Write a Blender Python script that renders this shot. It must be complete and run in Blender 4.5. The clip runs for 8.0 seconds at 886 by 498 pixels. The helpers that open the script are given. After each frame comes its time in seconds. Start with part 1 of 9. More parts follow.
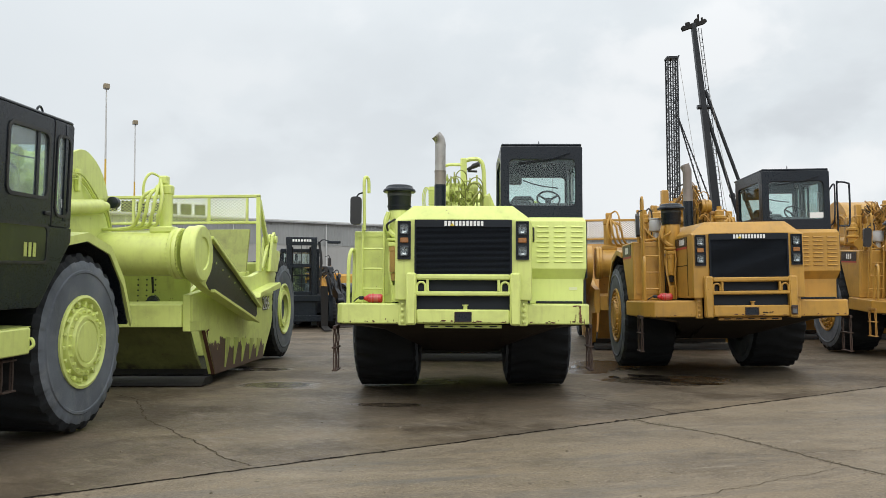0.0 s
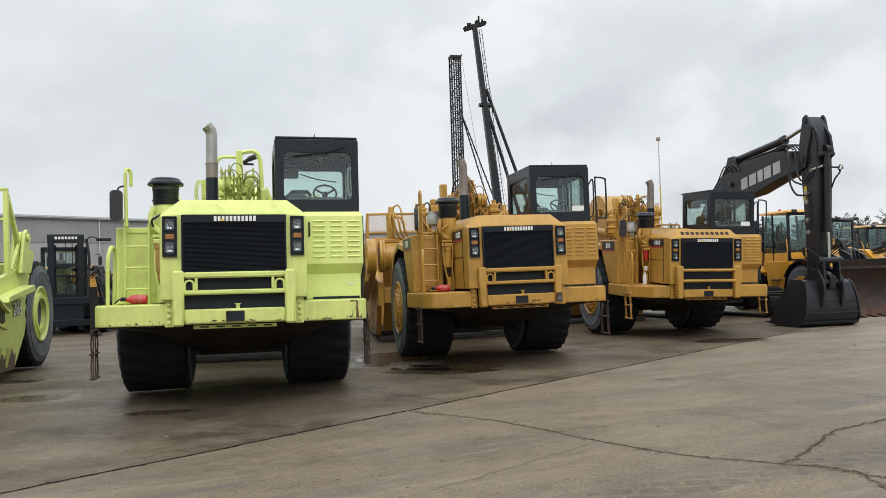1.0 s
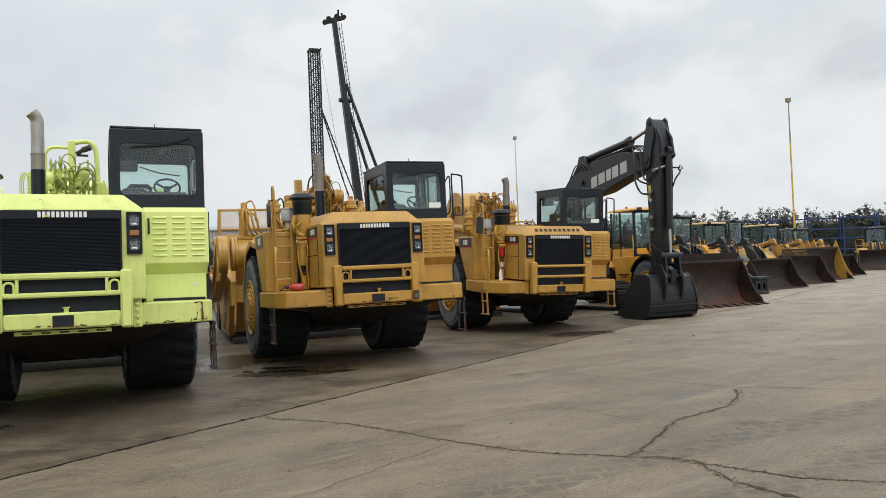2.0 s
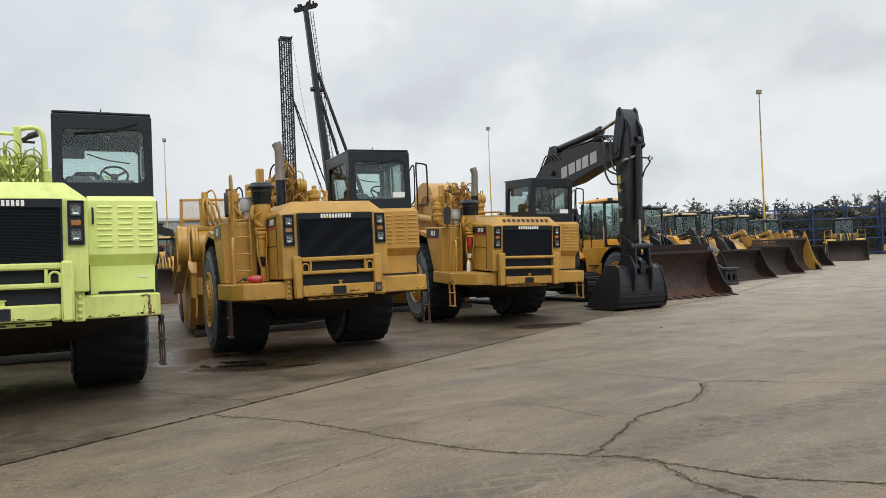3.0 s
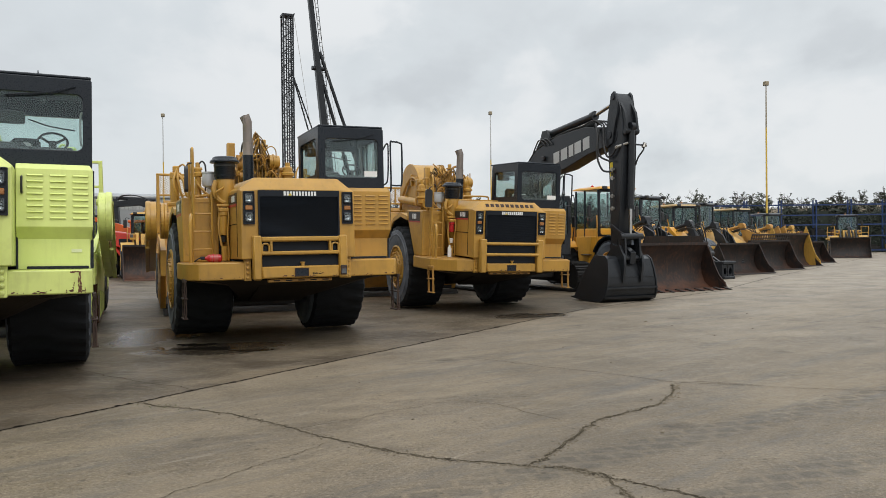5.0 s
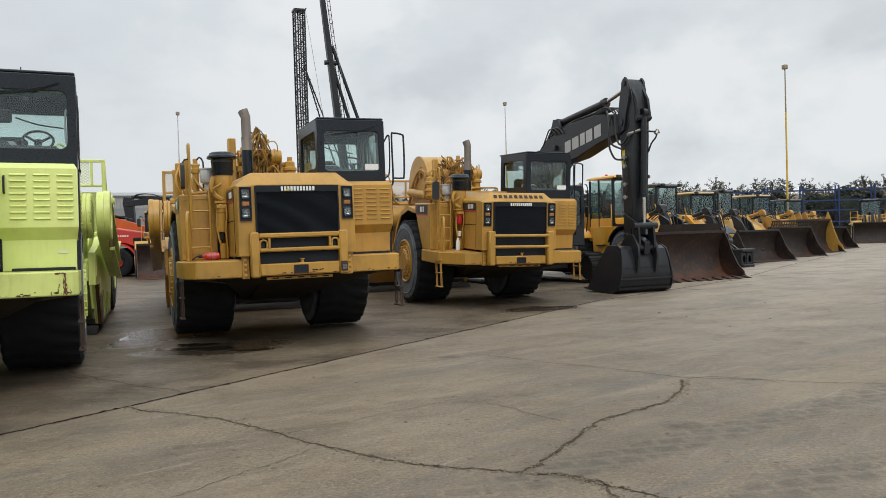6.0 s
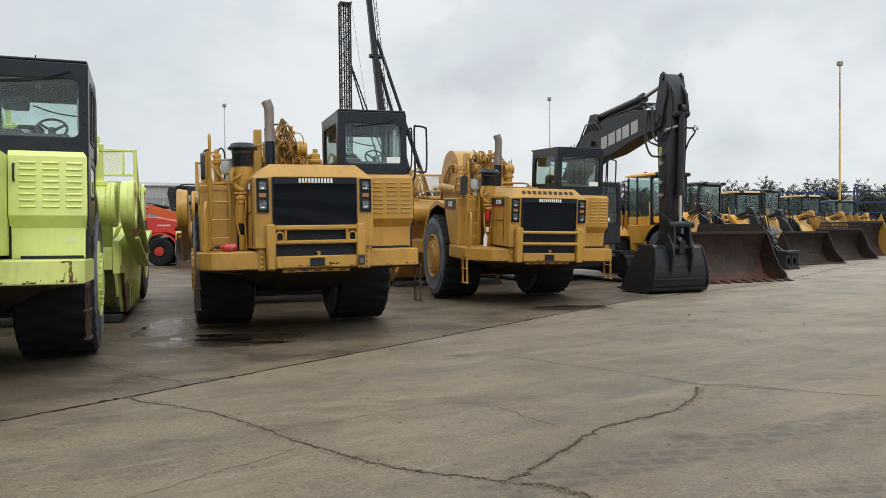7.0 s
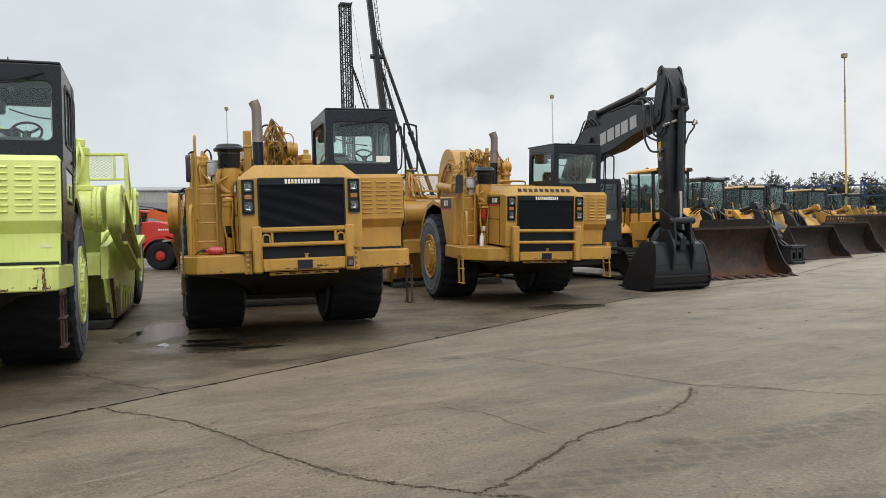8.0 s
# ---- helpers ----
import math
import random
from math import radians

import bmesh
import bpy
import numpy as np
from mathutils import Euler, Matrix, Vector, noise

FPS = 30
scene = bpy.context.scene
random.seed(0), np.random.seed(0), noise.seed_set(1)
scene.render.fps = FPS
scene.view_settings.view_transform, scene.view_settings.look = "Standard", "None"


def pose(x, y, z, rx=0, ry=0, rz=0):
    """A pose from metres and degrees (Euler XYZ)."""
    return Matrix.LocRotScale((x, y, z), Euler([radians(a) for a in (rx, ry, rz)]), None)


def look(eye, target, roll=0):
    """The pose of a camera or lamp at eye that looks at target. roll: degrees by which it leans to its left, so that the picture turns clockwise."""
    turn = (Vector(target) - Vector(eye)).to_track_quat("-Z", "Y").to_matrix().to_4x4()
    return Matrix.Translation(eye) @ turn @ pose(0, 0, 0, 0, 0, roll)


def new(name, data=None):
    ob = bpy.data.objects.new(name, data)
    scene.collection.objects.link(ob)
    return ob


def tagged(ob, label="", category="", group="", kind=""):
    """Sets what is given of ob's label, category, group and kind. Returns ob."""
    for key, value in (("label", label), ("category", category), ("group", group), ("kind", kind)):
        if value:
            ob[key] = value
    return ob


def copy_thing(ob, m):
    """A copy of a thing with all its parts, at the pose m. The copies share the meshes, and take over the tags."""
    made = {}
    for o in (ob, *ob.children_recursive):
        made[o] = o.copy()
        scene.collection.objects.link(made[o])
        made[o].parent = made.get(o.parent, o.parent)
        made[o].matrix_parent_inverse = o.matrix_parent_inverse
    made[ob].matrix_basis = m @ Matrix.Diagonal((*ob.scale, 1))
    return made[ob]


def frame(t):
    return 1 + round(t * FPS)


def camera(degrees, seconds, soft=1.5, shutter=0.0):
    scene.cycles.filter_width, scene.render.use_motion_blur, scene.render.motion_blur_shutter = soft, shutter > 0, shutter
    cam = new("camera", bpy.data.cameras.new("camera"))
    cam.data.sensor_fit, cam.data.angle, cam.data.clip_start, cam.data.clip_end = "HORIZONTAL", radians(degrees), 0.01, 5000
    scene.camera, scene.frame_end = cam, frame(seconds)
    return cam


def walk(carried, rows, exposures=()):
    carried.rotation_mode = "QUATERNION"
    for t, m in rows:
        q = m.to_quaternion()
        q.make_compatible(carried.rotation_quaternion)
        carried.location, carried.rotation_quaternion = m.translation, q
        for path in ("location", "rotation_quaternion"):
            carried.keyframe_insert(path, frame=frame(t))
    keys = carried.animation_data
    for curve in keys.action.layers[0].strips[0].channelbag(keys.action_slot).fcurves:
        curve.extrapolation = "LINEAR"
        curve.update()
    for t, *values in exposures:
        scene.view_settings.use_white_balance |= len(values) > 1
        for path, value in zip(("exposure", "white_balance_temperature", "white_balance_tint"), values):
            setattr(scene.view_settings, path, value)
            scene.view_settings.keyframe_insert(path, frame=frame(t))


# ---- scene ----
# ---- camera ----
cam = camera(58.36, 8.0, soft=0.7)
ROWS = [
    (0.0, 0.001, -0.001, 1.661, 22.681, 2.547, 0.303),
    (0.5, 0.110, 0.073, 1.683, 14.985, 2.333, 1.016),
    (1.0, 0.184, 0.175, 1.672, 7.869, 1.827, 1.822),
    (1.5, 0.211, 0.280, 1.693, 1.517, 1.424, 2.074),
    (3.0, 0.475, 0.742, 1.689, -3.875, 0.475, 2.326),
    (3.5, 0.595, 0.872, 1.668, -4.029, -0.242, 1.268),
    (4.0, 0.714, 1.052, 1.676, -4.693, -0.601, 1.013),
    (5.5, 1.214, 1.574, 1.658, -2.798, -0.625, 0.883),
    (6.0, 1.332, 1.746, 1.665, -2.208, -1.098, 1.694),
    (6.5, 1.507, 1.887, 1.642, -1.035, -1.186, 1.345),
    (7.0, 1.741, 1.980, 1.664, 1.082, -1.403, 0.611),
    (7.5, 1.865, 2.061, 1.666, 1.832, -1.494, 1.174),
    (8.0, 1.980, 2.252, 1.653, 1.574, -1.394, 1.500),
]
EXPOSURES = [(0.0, 0.10), (0.5, 0.07), (1.0, 0.05), (1.5, 0.03), (3.0, 0.0), (4.0, 0.0), (5.5, -0.07), (6.5, -0.02), (8.0, 0.02)]
walk(cam, [(t, pose(x, y, z, 90 + pitch, roll, yaw)) for t, x, y, z, yaw, pitch, roll in ROWS], EXPOSURES)

# ---- sky and light ----
world = bpy.data.worlds.new("overcast_sky")
scene.world = world
world.use_nodes = True
SUN_ELEVATION, SUN_AZIMUTH = radians(48), radians(158)


def build_sky():
    nt = world.node_tree
    nt.nodes.clear()
    N, L = nt.nodes.new, nt.links.new
    out = N("ShaderNodeOutputWorld")
    sky = N("ShaderNodeTexSky")
    sky.sky_type, sky.sun_disc = "NISHITA", False
    sky.sun_elevation, sky.sun_rotation = SUN_ELEVATION, SUN_AZIMUTH
    clear = N("ShaderNodeBackground")
    clear.inputs["Strength"].default_value = 0.10
    L(sky.outputs["Color"], clear.inputs["Color"])
    # cloud deck: even stratus, with soft grey heaps and bright breaks low down where the deck is broken
    tc = N("ShaderNodeTexCoord")
    sep = N("ShaderNodeSeparateXYZ")
    L(tc.outputs["Generated"], sep.inputs[0])

    def cloud_noise(scale, detail, rough_, stretch, shift):
        mp, n = N("ShaderNodeMapping"), N("ShaderNodeTexNoise")
        mp.inputs["Scale"].default_value, mp.inputs["Location"].default_value = stretch, shift
        L(tc.outputs["Generated"], mp.inputs["Vector"])
        L(mp.outputs[0], n.inputs["Vector"])
        n.inputs["Scale"].default_value, n.inputs["Detail"].default_value, n.inputs["Roughness"].default_value = scale, detail, rough_
        n.inputs["Distortion"].default_value = 0.15
        return n.outputs["Fac"]

    def tone(src, a, c, lo, hi):
        r = N("ShaderNodeMapRange")
        r.interpolation_type = "SMOOTHSTEP"
        L(src, r.inputs["Value"])
        r.inputs["From Min"].default_value, r.inputs["From Max"].default_value = a, c
        r.inputs["To Min"].default_value, r.inputs["To Max"].default_value = lo, hi
        return r.outputs["Result"]

    def times(a, c):
        n = N("ShaderNodeMath")
        n.operation = "MULTIPLY"
        L(a, n.inputs[0])
        L(c, n.inputs[1])
        return n.outputs[0]

    def blend(fac, a, c):
        mx = N("ShaderNodeMix")
        mx.data_type = "RGBA"
        L(fac, mx.inputs["Factor"])
        for sock, v in ((mx.inputs["A"], a), (mx.inputs["B"], c)):
            if isinstance(v, tuple):
                sock.default_value = (*v, 1)
            else:
                L(v, sock)
        return mx.outputs["Result"]

    # the deck is closed and even towards the west (-x) and breaks into heaps towards the east
    broken = times(cloud_noise(1.3, 2, 0.4, (1.0, 1.0, 1.0), (0.35, 0.0, 0.2)), tone(sep.outputs["X"], -0.35, 0.45, 0.70, 1.16))
    heaps = cloud_noise(5.6, 6, 0.5, (1.0, 1.0, 1.5), (3.1, 1.7, 0.4))
    veil = cloud_noise(1.7, 4, 0.5, (1.0, 1.0, 1.6), (7.0, 2.0, 0.0))
    col = blend(tone(veil, 0.35, 0.65, 0, 1), (0.738, 0.785, 0.815), (0.785, 0.825, 0.850))
    col = blend(times(tone(heaps, 0.48, 0.62, 0, 0.8), tone(broken, 0.40, 0.56, 0.04, 1)), col, (0.905, 0.923, 0.935))
    col = blend(times(tone(heaps, 0.36, 0.50, 0.9, 0), times(tone(broken, 0.38, 0.54, 0.10, 1), tone(sep.outputs["Z"], 0.14, 0.32, 1.0, 0.30))), col, (0.635, 0.67, 0.70))
    # an overcast dome is brighter towards the zenith
    dome = N("ShaderNodeMapRange")
    L(sep.outputs["Z"], dome.inputs["Value"])
    dome.interpolation_type = "SMOOTHSTEP"
    dome.inputs["From Min"].default_value, dome.inputs["From Max"].default_value = 0.22, 0.95
    dome.inputs["To Min"].default_value, dome.inputs["To Max"].default_value = 0.965, 2.0
    cloud = N("ShaderNodeBackground")
    L(col, cloud.inputs["Color"])
    L(dome.outputs["Result"], cloud.inputs["Strength"])
    mix = N("ShaderNodeMixShader")
    mix.inputs[0].default_value = 0.95
    L(clear.outputs[0], mix.inputs[1])
    L(cloud.outputs[0], mix.inputs[2])
    L(mix.outputs[0], out.inputs["Surface"])


build_sky()
sun = new("sun", bpy.data.lights.new("sun", "SUN"))
sun.data.energy, sun.data.angle, sun.data.color = 1.1, radians(35), (1.0, 0.97, 0.92)
sun_from = Vector((math.sin(SUN_AZIMUTH) * math.cos(SUN_ELEVATION), math.cos(SUN_AZIMUTH) * math.cos(SUN_ELEVATION), math.sin(SUN_ELEVATION)))
sun.matrix_world = look(sun_from * 60, (0, 0, 0))


# ---- materials ----
def surface(name, base, rough=0.5, metal=0.0, vary=0.18, dirt=0.25, dirt_col=(0.09, 0.075, 0.06), chips=0.0, chip_col=(0.10, 0.035, 0.015),
            scale=1.0, bump=0.12, fine=60.0, coat=0.0, streak=0.5, spec=0.5):
    """Painted, rubber, metal or mineral surface: base colour with drift, dirt in patches and runs, chips and fine relief."""
    m = bpy.data.materials.new(name)
    m.use_nodes = True
    nt = m.node_tree
    N, L = nt.nodes.new, nt.links.new
    b = nt.nodes["Principled BSDF"]
    tc = N("ShaderNodeTexCoord")
    info = N("ShaderNodeObjectInfo")
    shift = N("ShaderNodeVectorMath")
    shift.operation = "ADD"
    L(tc.outputs["Object"], shift.inputs[0])
    gap = N("ShaderNodeMath")
    gap.operation = "MULTIPLY"
    L(info.outputs["Random"], gap.inputs[0])
    gap.inputs[1].default_value = 37.0
    L(gap.outputs[0], shift.inputs[1])

    def noise_tex(s, detail=4, rough_=0.55, stretch=None):
        n = N("ShaderNodeTexNoise")
        n.inputs["Scale"].default_value, n.inputs["Detail"].default_value, n.inputs["Roughness"].default_value = s, detail, rough_
        if stretch:
            mp = N("ShaderNodeMapping")
            mp.inputs["Scale"].default_value = stretch
            L(shift.outputs[0], mp.inputs["Vector"])
            L(mp.outputs[0], n.inputs["Vector"])
        else:
            L(shift.outputs[0], n.inputs["Vector"])
        return n

    def span(src, a, c, lo=0.0, hi=1.0):
        r = N("ShaderNodeMapRange")
        L(src, r.inputs["Value"])
        r.inputs["From Min"].default_value, r.inputs["From Max"].default_value = a, c
        r.inputs["To Min"].default_value, r.inputs["To Max"].default_value = lo, hi
        return r.outputs["Result"]

    def blend(fac, a, c):
        mx = N("ShaderNodeMix")
        mx.data_type = "RGBA"
        L(fac, mx.inputs["Factor"])
        for sock, v in ((mx.inputs["A"], a), (mx.inputs["B"], c)):
            if isinstance(v, tuple):
                sock.default_value = (*v, 1)
            else:
                L(v, sock)
        return mx.outputs["Result"]

    broad = noise_tex(1.3 * scale, 3)
    dark = tuple(c * (1 - vary) for c in base)
    light = tuple(min(1.0, c * (1 + vary * 0.55)) for c in base)
    col = blend(span(broad.outputs["Fac"], 0.3, 0.7), dark, light)
    if dirt:
        patch = noise_tex(3.5 * scale, 8, 0.62)
        col = blend(span(patch.outputs["Fac"], 0.50, 0.78, 0, dirt), col, dirt_col)
        if streak:
            run = noise_tex(5.0 * scale, 6, 0.6, (3.0, 3.0, 0.28))
            col = blend(span(run.outputs["Fac"], 0.52, 0.80, 0, dirt * streak * 1.6), col, dirt_col)
    if chips:
        chip = noise_tex(16 * scale, 5, 0.7)
        col = blend(span(chip.outputs["Fac"], 0.72 - chips * 0.12, 0.74 - chips * 0.12), col, chip_col)
    L(col, b.inputs["Base Color"])
    grain = noise_tex(fine, 4, 0.6)
    rr = span(grain.outputs["Fac"], 0.3, 0.7, max(0.03, rough - 0.09), min(1, rough + 0.11))
    L(rr, b.inputs["Roughness"])
    b.inputs["Metallic"].default_value = metal
    b.inputs["Specular IOR Level"].default_value = spec
    b.inputs["Coat Weight"].default_value = coat
    b.inputs["Coat Roughness"].default_value = 0.2
    if bump:
        bp = N("ShaderNodeBump")
        bp.inputs["Strength"].default_value, bp.inputs["Distance"].default_value = bump, 0.01
        both = N("ShaderNodeMath")
        L(grain.outputs["Fac"], both.inputs[0])
        L(broad.outputs["Fac"], both.inputs[1])
        L(both.outputs[0], bp.inputs["Height"])
        L(bp.outputs["Normal"], b.inputs["Normal"])
    return m


def glass(name, tint, gloss=0.5, film=0.0):
    """A clear pane: see-through with its tint, glossier at a glancing angle, with a pale film for reflected sky and
    dirt if wanted.
    """
    m = bpy.data.materials.new(name)
    m.use_nodes = True
    nt = m.node_tree
    N, L = nt.nodes.new, nt.links.new
    nt.nodes.remove(nt.nodes["Principled BSDF"])
    clear, shine, weight, mix = N("ShaderNodeBsdfTransparent"), N("ShaderNodeBsdfGlossy"), N("ShaderNodeLayerWeight"), N("ShaderNodeMixShader")
    clear.inputs["Color"].default_value = (*tint, 1)
    shine.inputs["Color"].default_value = (0.42, 0.45, 0.46, 1)
    tc, wob = N("ShaderNodeTexCoord"), N("ShaderNodeTexNoise")
    wob.inputs["Scale"].default_value = 2.5
    L(tc.outputs["Object"], wob.inputs["Vector"])
    rng_ = N("ShaderNodeMapRange")
    rng_.inputs["To Min"].default_value, rng_.inputs["To Max"].default_value = 0.01, 0.08
    L(wob.outputs["Fac"], rng_.inputs["Value"])
    L(rng_.outputs["Result"], shine.inputs["Roughness"])
    weight.inputs["Blend"].default_value = 0.5
    steep = N("ShaderNodeMath")
    steep.operation = "POWER"
    L(weight.outputs["Facing"], steep.inputs[0])
    steep.inputs[1].default_value = 3.0
    amount = N("ShaderNodeMapRange")
    amount.inputs["To Min"].default_value, amount.inputs["To Max"].default_value = 0.11, gloss
    L(steep.outputs[0], amount.inputs["Value"])
    L(amount.outputs["Result"], mix.inputs[0])
    under = clear
    if film:
        # pale diffuse layer that paints reflected sky and some dirt onto the pane
        haze, lay, patch = N("ShaderNodeBsdfDiffuse"), N("ShaderNodeMixShader"), N("ShaderNodeTexNoise")
        haze.inputs["Color"].default_value = (0.62, 0.68, 0.66, 1)
        patch.inputs["Scale"].default_value, patch.inputs["Detail"].default_value = 5.0, 6
        L(tc.outputs["Object"], patch.inputs["Vector"])
        much = N("ShaderNodeMapRange")
        much.inputs["From Min"].default_value, much.inputs["From Max"].default_value = 0.3, 0.7
        much.inputs["To Min"].default_value, much.inputs["To Max"].default_value = film * 0.6, film * 1.4
        L(patch.outputs["Fac"], much.inputs["Value"])
        L(much.outputs["Result"], lay.inputs[0])
        L(clear.outputs[0], lay.inputs[1])
        L(haze.outputs[0], lay.inputs[2])
        under = lay
    L(under.outputs[0], mix.inputs[1])
    L(shine.outputs[0], mix.inputs[2])
    L(mix.outputs[0], nt.nodes["Material Output"].inputs["Surface"])
    return m


LIME = surface("lime_paint", (0.645, 0.715, 0.212), 0.42, vary=0.10, dirt=0.30, dirt_col=(0.22, 0.20, 0.08), chips=0.25, coat=0.12)
LIME_PALE = surface("pale_lime_paint", (0.72, 0.80, 0.27), 0.45, vary=0.10, dirt=0.18, dirt_col=(0.26, 0.26, 0.12), chips=0.05)
LIME_WORN = surface("worn_lime_paint", (0.48, 0.54, 0.14), 0.55, vary=0.2, dirt=0.5, dirt_col=(0.20, 0.17, 0.07), chips=0.45)
YELLOW = surface("yellow_paint", (0.470, 0.254, 0.041), 0.42, vary=0.16, dirt=0.44, dirt_col=(0.155, 0.092, 0.030), chips=0.10, coat=0.15)
YELLOW_WORN = surface("worn_yellow_paint", (0.42, 0.215, 0.042), 0.55, vary=0.2, dirt=0.5, dirt_col=(0.12, 0.075, 0.03), chips=0.35)
YELLOW_OILY = surface("oily_yellow_paint", (0.23, 0.135, 0.045), 0.5, vary=0.3, dirt=0.7, dirt_col=(0.07, 0.045, 0.022), chips=0.2)
GOLD = surface("deep_yellow_loader_paint", (0.68, 0.330, 0.034), 0.4, vary=0.12, dirt=0.3, dirt_col=(0.16, 0.10, 0.04), chips=0.05, coat=0.2)
GOLD_PALE = surface("faded_yellow_loader_paint", (0.52, 0.29, 0.05), 0.5, vary=0.2, dirt=0.5, dirt_col=(0.12, 0.08, 0.035), chips=0.1)
LIME_OLIVE = surface("scuffed_olive_lime_paint", (0.30, 0.33, 0.085), 0.6, vary=0.25, dirt=0.7, dirt_col=(0.13, 0.115, 0.05), chips=0.35)
DOOR_PANE = surface("smoked_lower_pane", (0.016, 0.021, 0.022), 0.07, vary=0.3, dirt=0.25, dirt_col=(0.05, 0.055, 0.05), bump=0.0, spec=0.6)
GREY_SCREEN = surface("dusty_wire_screen", (0.05, 0.055, 0.058), 0.7, vary=0.6, dirt=0.5, dirt_col=(0.13, 0.135, 0.13), scale=6.0)
LIME_LABEL = surface("faded_pale_label", (0.74, 0.78, 0.48), 0.5, vary=0.1, dirt=0.2)
# undersides: grime together with shade painted into the base colour
UNDER_LIME = surface("grimy_shaded_lime_underside", (0.060, 0.055, 0.026), 0.8, vary=0.4, dirt=0.8, dirt_col=(0.026, 0.021, 0.014))
UNDER_YELLOW = surface("grimy_shaded_yellow_underside", (0.105, 0.062, 0.024), 0.8, vary=0.4, dirt=0.8, dirt_col=(0.034, 0.024, 0.014))
GREY_PRINT = surface("grey_white_print", (0.48, 0.48, 0.47), 0.5, vary=0.08, dirt=0.15)
RED = surface("red_paint", (0.55, 0.035, 0.02), 0.4, vary=0.12, dirt=0.2, coat=0.3)
ORANGE = surface("orange_paint", (0.62, 0.11, 0.02), 0.42, vary=0.12, dirt=0.25)
BLACK = surface("black_cab_paint", (0.0085, 0.0125, 0.0190), 0.30, vary=0.2, dirt=0.2, dirt_col=(0.021, 0.022, 0.024), bump=0.05, spec=0.36)
GRILLE = surface("black_grille_steel", (0.0105, 0.0140, 0.0200), 0.55, vary=0.3, dirt=0.12, dirt_col=(0.022, 0.021, 0.02), spec=0.25)
CHARCOAL = surface("charcoal_excavator_paint", (0.0150, 0.0172, 0.0208), 0.33, vary=0.2, dirt=0.3, dirt_col=(0.042, 0.040, 0.039), chips=0.05, spec=0.4)
# near-black for the shade under the machines, with some dirt
BELLY = surface("dirty_shaded_underside_paint", (0.024, 0.019, 0.014), 0.85, vary=0.4, dirt=0.75, dirt_col=(0.034, 0.024, 0.015), spec=0.2)
STEEL_DARK = surface("dark_oily_steel", (0.015, 0.0142, 0.0135), 0.7, 0.1, vary=0.35, dirt=0.5, dirt_col=(0.027, 0.020, 0.014), spec=0.3)
STEEL = surface("bare_steel", (0.42, 0.40, 0.37), 0.38, 0.85, vary=0.2, dirt=0.35, dirt_col=(0.12, 0.07, 0.04))
STAINLESS = surface("heat_stained_exhaust_steel", (0.27, 0.235, 0.21), 0.5, 0.5, vary=0.25, dirt=0.5, dirt_col=(0.13, 0.085, 0.06))
REFLECTOR = surface("lamp_reflector", (0.55, 0.56, 0.57), 0.22, 1.0, vary=0.15, dirt=0.15, bump=0.0)
CHROME = surface("polished_rod", (0.62, 0.62, 0.62), 0.16, 1.0, vary=0.08, dirt=0.1, bump=0.0)
RUBBER = surface("tyre_rubber", (0.0150, 0.0163, 0.0182), 0.78, vary=0.3, dirt=0.5, dirt_col=(0.026, 0.026, 0.026), bump=0.3, streak=0, spec=0.2)
SIDEWALL = surface("dusty_tyre_sidewall", (0.118, 0.130, 0.148), 0.8, vary=0.40, dirt=0.7, dirt_col=(0.20, 0.205, 0.21), bump=0.25, streak=0, spec=0.25)
HOSE = surface("black_hose", (0.016, 0.016, 0.017), 0.5, vary=0.2, dirt=0.2)
RUST = surface("rusty_bucket_steel", (0.026, 0.0165, 0.0135), 0.60, 0.15, vary=0.4, dirt=0.75, dirt_col=(0.115, 0.045, 0.020), scale=1.0, bump=0.35)
RUST_DARK = surface("dark_worn_bucket_steel", (0.017, 0.0135, 0.012), 0.6, 0.15, vary=0.4, dirt=0.8, dirt_col=(0.085, 0.036, 0.020), bump=0.3)
RUST_BARE = surface("bare_rust", (0.11, 0.045, 0.025), 0.85, vary=0.4, dirt=0.5, dirt_col=(0.05, 0.025, 0.018), bump=0.5)
WHITE = surface("white_print", (0.78, 0.78, 0.76), 0.5, vary=0.06, dirt=0.12)
GREY_BOX = surface("pale_grey_enamel", (0.55, 0.56, 0.56), 0.5, vary=0.1, dirt=0.2)
EXT_RED = surface("red_extinguisher_enamel", (0.52, 0.02, 0.025), 0.3, vary=0.1, dirt=0.12, coat=0.4)
EXT_LABEL = surface("faded_pink_label", (0.50, 0.10, 0.09), 0.45, vary=0.3, dirt=0.3, scale=8.0)
AMBER = surface("amber_lens", (0.36, 0.15, 0.045), 0.25, vary=0.15, dirt=0.3)
LENS = surface("headlamp_lens", (0.17, 0.18, 0.19), 0.12, 0.6, vary=0.2, dirt=0.15)
SEAT = surface("dark_seat_cloth", (0.075, 0.080, 0.085), 0.85, vary=0.2, dirt=0.1)
BLUE = surface("blue_rack_paint", (0.008, 0.032, 0.120), 0.55, vary=0.2, dirt=0.3, dirt_col=(0.05, 0.06, 0.08))
POLE_Y = surface("yellow_pole_paint", (0.62, 0.40, 0.05), 0.5, vary=0.1, dirt=0.2)
CLAD = surface("grey_wall_cladding", (0.27, 0.28, 0.28), 0.6, vary=0.12, dirt=0.3, dirt_col=(0.18, 0.18, 0.17), scale=0.2)
CLAD_LIGHT = surface("light_grey_wall_panel", (0.36, 0.36, 0.35), 0.65, vary=0.1, dirt=0.25, dirt_col=(0.22, 0.21, 0.2), scale=0.2)
